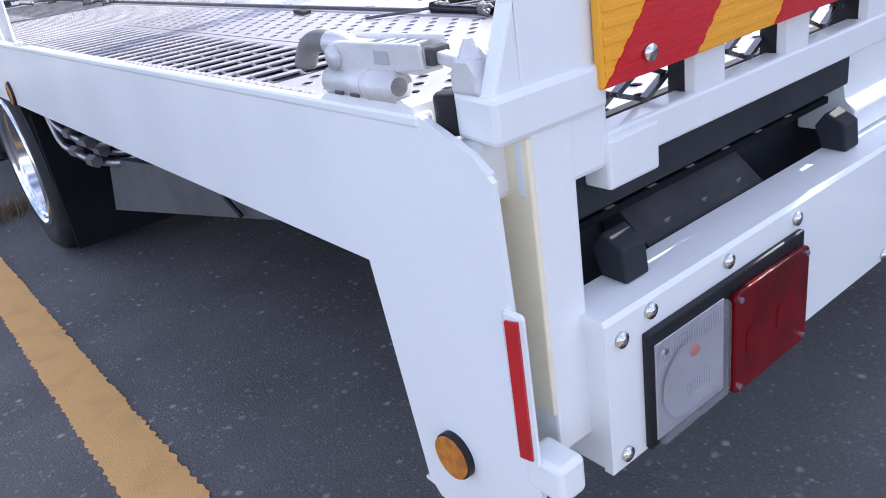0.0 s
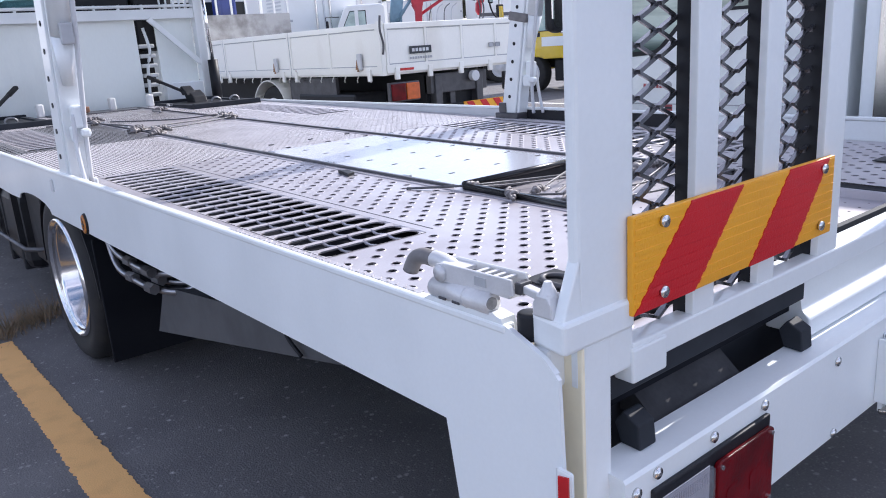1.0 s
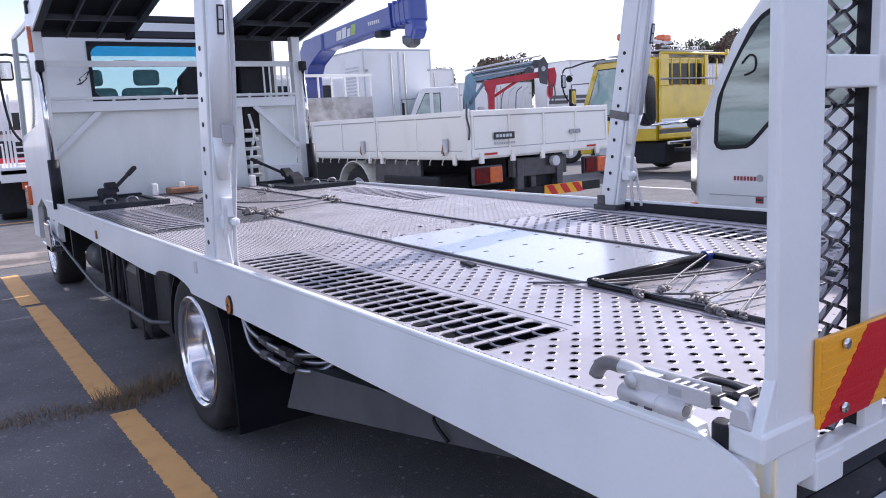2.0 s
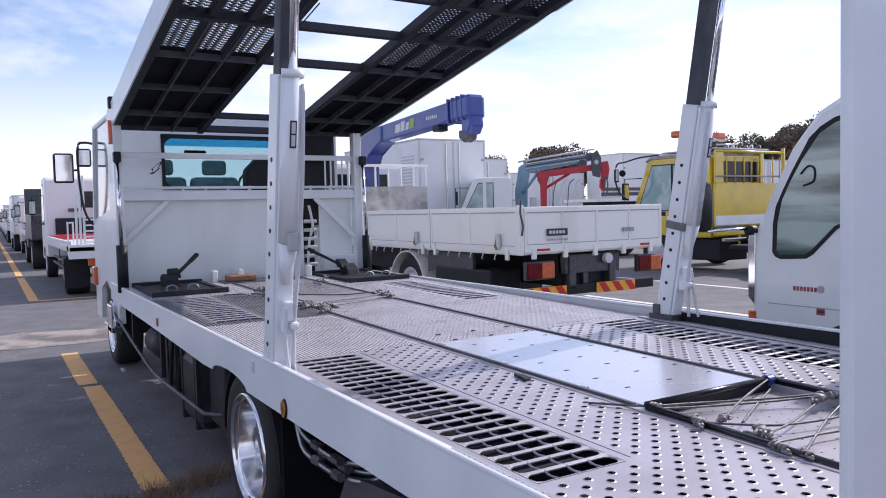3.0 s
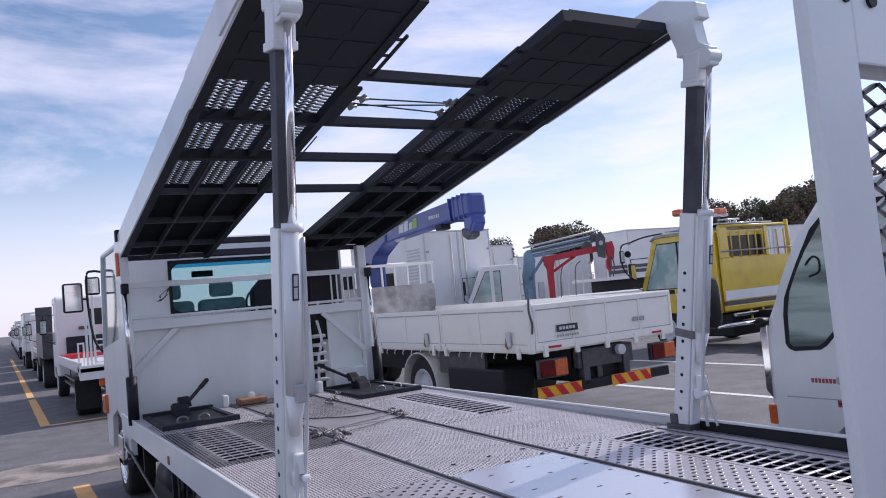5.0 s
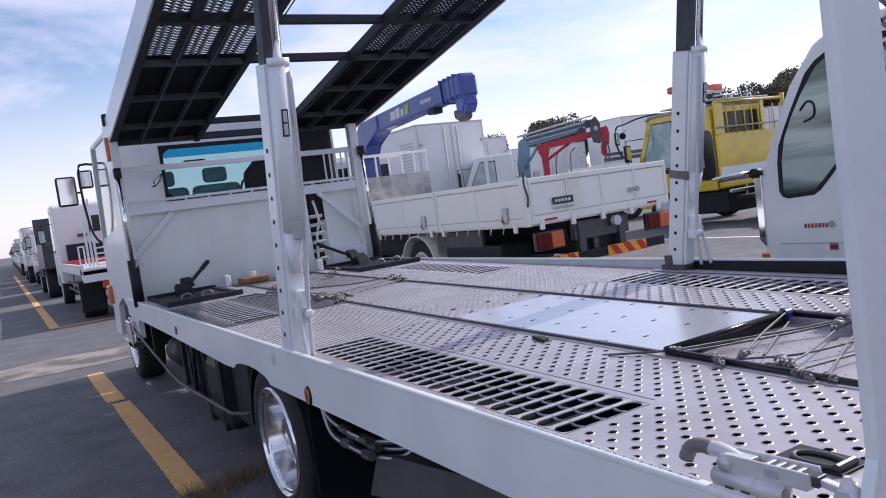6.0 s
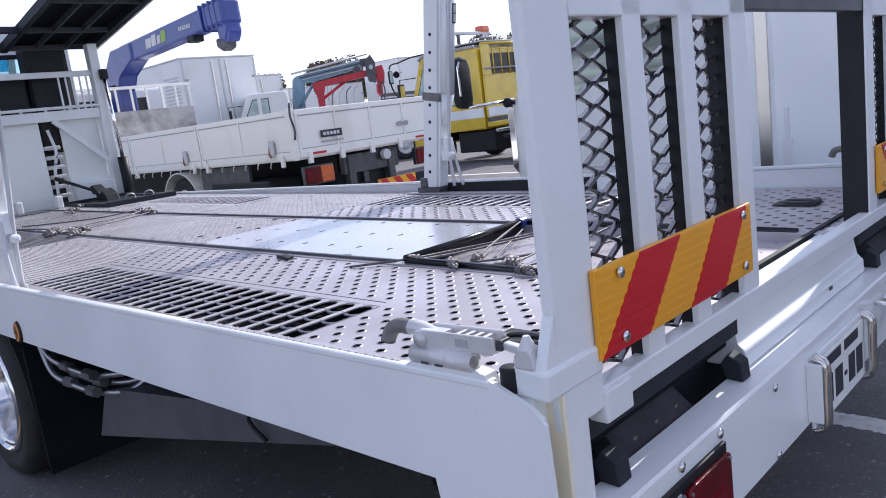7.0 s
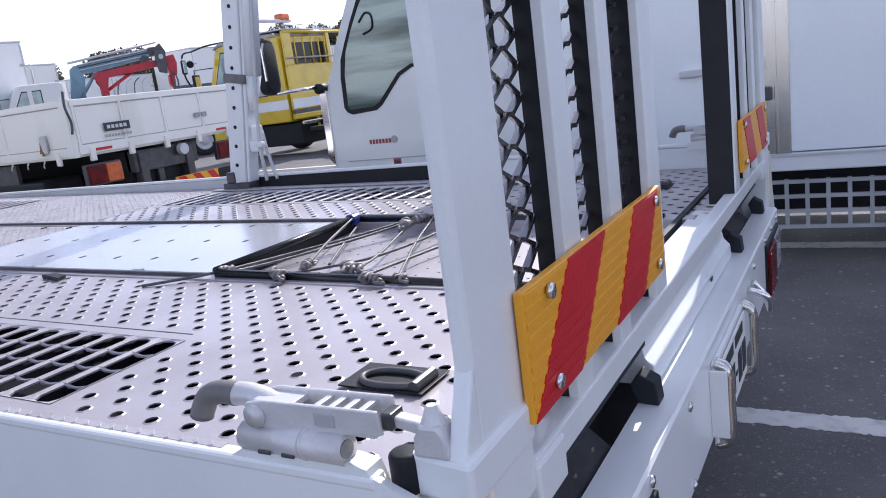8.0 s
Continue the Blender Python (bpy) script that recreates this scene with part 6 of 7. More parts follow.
def crane_flatbed():
    """The white dropside truck with a blue crane behind its cab."""
    x0, x1, y0, y1, z0, z1 = 4.06, 6.28, 6.18, 12.0, 0.97, 1.485
    t = thing("crane_truck", ((x0 + x1) / 2, 8.5, 0), "white dropside truck with a blue folding crane, parked ahead", "truck")
    part("bed_floor", boxes((x0 + 0.02, x1 - 0.02, y0, y1, z0 - 0.02, z0 + 0.05)), DROPSIDE, t)
    # left side: three hinged boards with posts
    for k in range(3):
        a, b = y0 + 0.03 + k * 1.925, y0 + 0.03 + (k + 1) * 1.925 - 0.02
        brd = part("side_board", boxes((x0 + 0.012, x0 + 0.05, a, b, z0, z1), (x0, x0 + 0.02, a + 0.001, b - 0.001, z1 - 0.055, z1 + 0.002), (x0, x0 + 0.02, a + 0.001, b - 0.001, z0 - 0.002, z0 + 0.075), (x0 + 0.002, x0 + 0.02, a + 0.002, a + 0.035, z0 + 0.02, z1 - 0.02), (x0 + 0.002, x0 + 0.02, (a + b) / 2, (a + b) / 2 + 0.03, z0 + 0.02, z1 - 0.02), (x0 + 0.002, x0 + 0.02, b - 0.035, b - 0.002, z0 + 0.02, z1 - 0.02), bevel=0.003), DROPSIDE, t, "ribbed white steel side board")
        part("board_seam", boxes((x0 + 0.006, x0 + 0.0135, a + 0.04, b - 0.04, z1 - 0.066, z1 - 0.056), (x0 + 0.006, x0 + 0.0135, a + 0.04, b - 0.04, z0 + 0.076, z0 + 0.084), (x0 + 0.004, x0 + 0.0135, b + 0.001, b + 0.016, z0, z1)), GREY_PAINT, brd)
        part("board_latch", boxes((x0 - 0.03, x0, a + 0.30, a + 0.38, z0 + 0.05, z0 + 0.22), bevel=0.01), LIGHT_GREY, brd)
        for q, z, h in ((a + 0.35, 1.02, 0.05), (a + 0.33, 1.00, 0.02), (b - 0.14, 0.99, 0.025)):
            part("rust_spot", prism(bmesh.new(), [(q, z), (q + 0.05, z + 0.004), (q + 0.035, z + h), (q + 0.022, z + h * 2.2), (q + 0.012, z + h)], "x", x0 - 0.034 if q < b - 0.2 else x0 - 0.003, x0 - 0.030 if q < b - 0.2 else x0), RUST, brd, "rust stain")
        for q in (a + 0.15, b - 0.15):
            part("board_hinge", boxes((x0 - 0.02, x0 + 0.01, q, q + 0.06, z0 - 0.08, z0 + 0.05), bevel=0.008), DROPSIDE, brd)
    part("side_board", boxes((x1 - 0.05, x1, y0, y1, z0, z1), bevel=0.004), DROPSIDE, t)
    gate_parts = [(x0 + 0.05, x1 - 0.05, y0 - 0.03, y0 + 0.01, z0, z1)]
    ribs = [(x0 + 0.052, x1 - 0.052, y0 - 0.045, y0 - 0.018, z1 - 0.06, z1 - 0.003), (x0 + 0.052, x1 - 0.052, y0 - 0.045, y0 - 0.02, z0 + 0.003, z0 + 0.09)]
    ribs += [(x0 + 0.06 + k * 0.52, x0 + 0.09 + k * 0.52, y0 - 0.043, y0 - 0.018, z0 + 0.02, z1 - 0.02) for k in range(5)]
    tg = part("tailgate", boxes(*gate_parts, bevel=0.003), DROPSIDE, t, "ribbed white tailgate with a dark maker's badge")
    for q in ribs:
        part("tailgate_rib", boxes(q, bevel=0.003), DROPSIDE, tg)
    part("tailgate_seam", boxes((x0 + 0.06, x1 - 0.06, y0 - 0.0345, y0 - 0.029, z1 - 0.072, z1 - 0.061), (x0 + 0.06, x1 - 0.06, y0 - 0.0345, y0 - 0.029, z0 + 0.091, z0 + 0.101), *[(x0 + 0.091 + k * 0.52, x0 + 0.098 + k * 0.52, y0 - 0.0345, y0 - 0.029, z0 + 0.1, z1 - 0.07) for k in range(4)]), GREY_PAINT, tg)
    part("badge", boxes((4.42, 4.72, y0 - 0.050, y0 - 0.046, 1.155, 1.235)), PRINT_DARK, tg, "dark badge with a pale lettering bar")
    for k in range(5):
        part("badge_bar", boxes((4.452 + 0.048 * k, 4.486 + 0.048 * k, y0 - 0.053, y0 - 0.050, 1.178, 1.212)), LIGHT_GREY, tg)
    for k in range(9):
        part("print_bar", boxes((4.42 + 0.035 * k, 4.445 + 0.035 * k, y0 - 0.049, y0 - 0.046, 1.10, 1.125)), GREY_PAINT, tg)
    for x in (5.58, 5.68):
        part("print_bar", boxes((x, x + 0.07, y0 - 0.049, y0 - 0.046, 1.165, 1.215), bevel=0.01), GREY_PAINT, tg)
    for x in (4.28, 5.86):
        part("red_reflector", boxes((x, x + 0.18, y0 - 0.052, y0 - 0.046, 0.99, 1.015)), RED, tg)
    for k in range(5):
        part("tailgate_hinge", boxes((x0 + 0.15 + k * 0.45, x0 + 0.21 + k * 0.45, y0 - 0.06, y0 - 0.02, z0 - 0.07, z0 + 0.06), bevel=0.01), DROPSIDE, tg)
    part("corner_post", boxes((x0 - 0.005, x0 + 0.05, y0 - 0.035, y0 + 0.03, z0 - 0.02, z1 + 0.02), bevel=0.005), DROPSIDE, t)
    part("corner_rope", pipe(bmesh.new(), curve_points([(x0 + 0.0, y0 - 0.06, 1.56), (x0 - 0.02, y0 - 0.07, 1.42), (x0 + 0.01, y0 - 0.07, 1.28), (x0 - 0.005, y0 - 0.07, 1.17)]), 0.012), DARK_STEEL, t, "dark rope hanging at the corner", None, True)
    # headboard and rail
    hb = part("bed_headboard", boxes((x0 + 0.02, x1 - 0.02, y1, y1 + 0.05, z0, 1.93), bevel=0.006), WEATHERED, t, "weathered grey steel headboard")
    for x in [x0 + 0.05 + 0.265 * k for k in range(9)]:
        part("headboard_bar", boxes((x, x + 0.03, y1 + 0.01, y1 + 0.04, 1.93, 2.32)), DROPSIDE, hb)
    part("headboard_rail", boxes((x0, x1, y1, y1 + 0.05, 2.29, 2.34), bevel=0.006), DROPSIDE, hb)
    # crane
    cr = part("crane_column", boxes((5.08, 5.40, 12.25, 12.60, 0.9, 2.45), bevel=0.05), BLUE, t, "blue crane column")
    part("crane_elbow", prism(bmesh.new(), [(12.62, 2.30), (12.66, 2.62), (12.30, 2.95), (11.55, 2.98), (11.55, 2.72), (12.15, 2.52), (12.22, 2.30)], "x", 5.08, 5.40, 0.03), BLUE, cr)
    part("crane_boom", bar(bmesh.new(), (5.24, 12.0, 2.83), (5.24, 9.0, 2.97), 0.26, 0.30, 0.03), BLUE, cr, "blue telescopic crane boom")
    part("boom_tip", bar(bmesh.new(), (5.24, 9.25, 2.955), (5.24, 8.72, 2.975), 0.31, 0.35, 0.05), BLUE, cr)
    for k in range(4):
        part("boom_band", bar(bmesh.new(), (5.24, 9.30 - 0.13 * k, 2.955 + 0.006 * k), (5.24, 9.27 - 0.13 * k, 2.957 + 0.006 * k), 0.33, 0.37, 0.01), BLUE, cr)
    part("boom_nose", prism(bmesh.new(), [(8.98, 2.86), (8.74, 2.90), (8.70, 2.70), (8.80, 2.56), (8.98, 2.62)], "x", 5.12, 5.36, 0.04), BLUE, cr)
    part("boom_hook", prism(bmesh.new(), [(9.12, 2.66), (8.82, 2.62), (8.84, 2.50), (8.98, 2.46), (9.12, 2.54)], "x", 5.16, 5.32, 0.03), DARK_STEEL, cr, "dark hook block")
    for k, (a, b, h) in enumerate(((0.0, 0.17, 0.15), (0.20, 0.34, 0.17), (0.38, 0.48, 0.13), (0.51, 0.66, 0.17))):
        y = 11.05 - a
        z = 2.80 + a * 0.045
        part("boom_print", prism(bmesh.new(), [(y, z), (y - b + a, z + 0.01), (y - b + a - 0.03, z + h), (y - 0.03, z + h - 0.01)], "x", 5.102, 5.112), PRINT_GREEN if k == 3 else LIGHT_GREY, cr)
    for k in range(6):
        part("boom_mark", boxes((5.102, 5.112, 9.93 - 0.06 * k, 9.965 - 0.06 * k, 2.90, 2.955)), LIGHT_GREY, cr)
    part("winch_motor", boxes((5.12, 5.3, 9.62, 9.82, 2.70, 2.80), bevel=0.02), BLACK, cr)
    mc = Matrix.Translation(((x0 + x1) / 2, 12.9, 0))
    plain_cab(t, mc, 2.1, 2.35, DROPSIDE)
    part("chassis", boxes((4.75, 5.6, 6.3, 14.2, 0.55, 0.92)), BLACK, t)
    for s, x in ((-1, x0 + 0.09), (1, x1 - 0.09)):
        wheel(t, (x, 8.85, 0.42), s, 0.42, 0.26, 0.5, False)
        wheel(t, (x, 13.9, 0.42), s, 0.42, 0.26, 0.26, False)
    ring = [(8.85 + r * math.cos(math.pi * k / 14), 0.42 + r * math.sin(math.pi * k / 14)) for r, ks in ((0.50, range(15)), (0.485, range(14, -1, -1))) for k in ks]
    arch = prism(bmesh.new(), ring, "x", x0 + 0.02, x0 + 0.52)
    part("mudguard", arch, DROPSIDE, t, "white mudguard over the wheel")
    part("under_panel", boxes((x0 + 0.06, x0 + 0.10, 7.2, 8.3, 0.66, 0.93)), DARK_STEEL, t)
    part("side_tank", boxes((x0 + 0.05, x0 + 0.5, 6.8, 8.1, 0.3, 0.75), bevel=0.03), BLACK, t)
    for k in range(20):
        part("rope_hook", pipe(bmesh.new(), curve_points([(x0 + 0.03, 6.4 + 0.26 * k, 0.95), (x0 + 0.01, 6.4 + 0.26 * k, 0.91), (x0 + 0.025, 6.42 + 0.26 * k, 0.885)], 3), 0.007, 6), DROPSIDE, t)
    for x in (4.16, 5.86):
        lamp = part("tail_lamp", boxes((x, x + 0.40, y0 + 0.0, y0 + 0.06, 0.66, 0.87), bevel=0.01), DARK_STEEL, t, "red and orange tail lamp")
        part("lamp_lens_red", boxes((x + 0.01, x + 0.20, y0 - 0.02, y0, 0.675, 0.855), bevel=0.01), LENS_RED, lamp)
        part("lamp_lens_amber", boxes((x + 0.21, x + 0.39, y0 - 0.02, y0, 0.675, 0.855), bevel=0.01), LENS_AMBER, lamp)
    for a, b, c, d, e, f in ((4.75, 5.60, 6.22, 6.35, 0.70, 0.92), (4.8, 4.9, 6.2, 6.4, 0.5, 0.9), (5.05, 5.13, 6.25, 6.32, 0.50, 0.9), (5.42, 5.52, 6.2, 6.4, 0.5, 0.9)):
        part("rear_bracket", boxes((a, b, c, d, e, f), bevel=0.01), DARK_STEEL, t)
    part("work_lamp", disc(bmesh.new(), (5.35, 6.16, 0.86), "y", 0.06, 0.06, 16), LIGHT_GREY, t)
    ub = part("underrun_bar", boxes((4.10, 6.15, 6.20, 6.28, 0.46, 0.57), bevel=0.008), BLACK, t, "black underrun bar with striped boards")
    for a in (4.12, 5.20):
        sign = part("stripe_board", boxes((a, a + 0.62, 6.185, 6.197, 0.452, 0.575)), BOARD_Y, ub, "orange and red striped board")
        for k in range(3):
            s = a + 0.03 + 0.21 * k
            part("red_stripe", prism(bmesh.new(), [(s + 0.09, 0.456), (s + 0.19, 0.456), (s + 0.10, 0.571), (s, 0.571)], "y", 6.180, 6.185), BOARD_R, sign)


crane_flatbed()


def yellow_truck():
    m = Matrix.Translation((13.45, 10.4, 0))
    mc = Matrix.Translation((13.18, 10.4, 0))
    t = thing("yellow_truck", (13.45, 11.5, 0), "bright yellow service truck with a barred rear guard and amber beacons", "truck")
    cab = plain_cab(t, mc, 1.81, 2.48, YELLOW_CAB, 2.3, 0.74, "yellow cab with a grey roof edge", GLASS_TEAL, (0.10, 1.93, 0.10))
    part("roof_cap", prism(bmesh.new(), [(0.05, 2.50), (0.10, 2.585), (1.66, 2.585), (1.86, 2.47), (1.80, 2.46), (1.64, 2.53), (0.09, 2.53)], "x", -0.925, 0.925, 0.01), WEATHERED, cab, "weathered grey roof edge", mc)
    part("window_post", boxes((-0.918, -0.895, 1.02, 1.07, 1.36, 2.36)), BLACK, cab, "", mc)
    part("door_vent", prism(bmesh.new(), [(1.25, 1.22), (2.02, 1.22), (1.98, 1.30), (1.25, 1.32)], "x", -0.912, -0.904), BLACK, cab, "black strip under the side window", mc)
    # rear guard: a glossy panel below, an open frame with upright bars above
    guard = part("rear_guard", boxes((-1.175, 1.175, -0.14, -0.07, 0.98, 1.90), bevel=0.02), YELLOW_CAB, t, "glossy yellow rear guard panel", m)
    part("guard_sill", boxes((-1.175, 1.175, -0.15, -0.06, 0.78, 0.90), bevel=0.02), YELLOW_CAB, guard, "", m)
    part("guard_lip", boxes((-1.16, 1.16, -0.13, -0.08, 0.88, 1.0)), DARK_STEEL, guard, "", m)
    part("white_band", boxes((-1.179, 1.179, -0.152, -0.139, 1.01, 1.21), bevel=0.004), WHITE, guard, "white band across the guard", m)
    part("white_band", boxes((-0.914, -0.900, 0.0, 1.2, 1.01, 1.21)), WHITE, cab, "", mc)
    part("panel_crease", boxes((-1.17, 1.17, -0.148, -0.139, 1.865, 1.90), (-1.17, 1.17, -0.146, -0.139, 1.27, 1.285)), YELLOW_CAB, guard, "", m)
    part("guard_upright", boxes((-1.175, -0.90, -0.13, -0.08, 1.90, 2.60), bevel=0.015), YELLOW_CAB, guard, "broad yellow upright", m)
    part("guard_upright", boxes((0.32, 0.44, -0.125, -0.085, 1.90, 2.56), bevel=0.012), YELLOW_CAB, guard, "", m)
    part("guard_upright", rod(bmesh.new(), (1.14, -0.105, 1.88), (1.14, -0.105, 2.68), 0.042, 10), YELLOW_CAB, guard, "", m, True)
    for x in (-0.80, -0.52, -0.23, 0.02, 0.24, 0.75, 0.99):
        part("window_guard_bar", rod(bmesh.new(), (x, -0.12, 1.88), (x, -0.12, 2.47), 0.016, 8), YELLOW_CAB, guard, "", m, True)
    part("window_guard_rail", rod(bmesh.new(), (-1.18, -0.14, 2.05), (1.45, -0.14, 2.05), 0.020, 8), WEATHERED, guard, "worn steel rail across the bars", m, True)
    part("window_guard_rail", rod(bmesh.new(), (-1.15, -0.11, 2.585), (1.15, -0.11, 2.585), 0.032, 8), YELLOW_CAB, guard, "", m, True)
    part("roof_rack", boxes((-1.02, 0.80, 0.0, 1.5, 2.64, 2.67), bevel=0.01), LIGHT_GREY, cab, "pale roof rack", m)
    rng = random.Random(12)
    for k in range(9):
        x, y = -1.0 + 0.19 * k, rng.uniform(0.0, 0.5)
        part("rack_tube", pipe(bmesh.new(), curve_points([(x, y, 2.68), (x + 0.10, y + 0.1, 2.72 + rng.uniform(0, 0.05)), (x + 0.34, y + 0.4, 2.70)]), 0.015, 6), LIGHT_GREY if k % 2 else DARK_STEEL, cab, "", m, True)
    for x, n in ((-0.98, 0.0), (0.55, 0.9)):
        part("rack_bar", rod(bmesh.new(), (x, n, 2.73), (x + 0.7, n + 0.02, 2.75), 0.018, 8), STEEL, cab, "", m, True)
    light = part("light_bar", boxes((-1.42, -0.05, 0.46, 0.62, 2.86, 2.93), bevel=0.02), LIGHT_GREY, cab, "roof light bar", m)
    for x in (-1.15, -0.35):
        part("light_bar_foot", boxes((x, x + 0.05, 0.50, 0.56, 2.66, 2.87)), DARK_STEEL, light, "", m)
    for x in (-1.68, -0.42):
        part("beacon", boxes((x, x + 0.30, 0.42, 0.64, 2.90, 3.05), bevel=0.045), LENS_AMBER, light, "orange warning beacon", m)
    arm = pipe(bmesh.new(), curve_points([(-0.55, 2.02, 2.66), (-1.05, 2.15, 2.60), (-1.44, 2.20, 2.50), (-1.74, 2.20, 2.42), (-1.78, 2.20, 2.05), (-1.66, 2.20, 1.78), (-1.40, 2.18, 1.60)]), 0.019, 8)
    mast = part("mirror_stay", arm, BLACK, cab, "bent black mirror stay", m, True)
    part("stay_mirror", boxes((-1.85, -1.71, 2.14, 2.20, 2.02, 2.32), bevel=0.03), BLACK, mast, "tall side mirror", m)
    part("stay_mirror_glass", boxes((-1.83, -1.73, 2.132, 2.14, 2.05, 2.29), bevel=0.004), CHROME, mast, "", m)
    part("round_mirror", rod(bmesh.new(), (-1.60, 2.16, 2.22), (-1.56, 2.21, 2.24), 0.075, 14), BLACK, mast, "", m)
    part("rear_bumper", boxes((-1.15, 1.15, -0.34, -0.26, 0.66, 0.74), bevel=0.02), STAINLESS, t, "dull steel rear bar", m)
    part("step", boxes((-0.62, -0.2, -0.3, -0.15, 0.54, 0.58), (-0.62, -0.58, -0.3, -0.26, 0.54, 0.78), (-0.24, -0.2, -0.3, -0.26, 0.54, 0.78), bevel=0.008), YELLOW_CAB, t, "", m)
    chassis(t, m, 2.3, -2.6, 2.0, 0.42, (-1.6,), 1.6)
    part("under_box", boxes((-1.0, -0.1, -0.1, 1.0, 0.24, 0.72), bevel=0.03), BLACK, t, "", m)
    part("air_tank", rod(bmesh.new(), (0.1, 0.1, 0.55), (0.95, 0.1, 0.55), 0.19, 18), DARK_STEEL, t, "dark steel air tank", m, True)
    part("low_bed", boxes((-1.1, 1.1, -3.0, -0.4, 0.50, 0.60), bevel=0.02), BLACK, t, "", m)


yellow_truck()


# ---- trucks further off ----
def far_box_truck(x, y, w, length, z1, label, mat=None, turn=0.0, louvres=12):
    m = pose(x, y, 0, 0, 0, turn)
    t = thing("box_truck", (x, y, 0), label, "truck", "trucks in the yard")
    mat = mat or WHITE_OLD
    b = part("cargo_box", boxes((-w / 2, w / 2, 0, length, 0.85, z1), bevel=0.02), mat, t, "", m)
    for fx in (-w / 2 + 0.02, 0.0, w / 2 - 0.06):
        part("door_post", boxes((fx, fx + 0.04, -0.02, 0.0, 0.9, z1 - 0.04)), LIGHT_GREY, b, "", m)
    for fx in (-w / 2 + 0.07, w / 2 - 0.17):
        for fz in (0.2, 0.45, 0.8):
            part("door_hinge", boxes((fx, fx + 0.10, -0.035, -0.018, 0.9 + (z1 - 1.0) * fz, 0.96 + (z1 - 1.0) * fz)), GREY_PAINT, b, "", m)
    part("door_seam", boxes((-w / 2 + 0.055, -w / 2 + 0.067, -0.006, 0.0, 0.92, z1 - 0.05), (0.045, 0.057, -0.006, 0.0, 0.92, z1 - 0.05)), GREY_PAINT, b, "", m)
    for fx in (-0.25, 0.22):
        part("lock_rod", rod(bmesh.new(), (fx, -0.035, 0.95), (fx, -0.035, z1 - 0.1), 0.02, 8), STAINLESS, b, "", m)
    for k in range(louvres):
        part("louvre", boxes((-w / 2 - 0.012, -w / 2, 0.25, 1.1, z1 - 0.5 - 0.1 * k, z1 - 0.45 - 0.1 * k)), LIGHT_GREY, b, "", m)
    part("top_rail", boxes((-w / 2 - 0.01, w / 2 + 0.01, -0.012, length, z1, z1 + 0.04)), LIGHT_GREY, b, "", m)
    plain_cab(t, m @ Matrix.Translation((0, length + 0.12, 0)), min(w, 2.1), 2.3, mat)
    chassis(t, m, w, 0.1, length + 1.5, 0.4, (1.2,), length + 1.0)
    return t


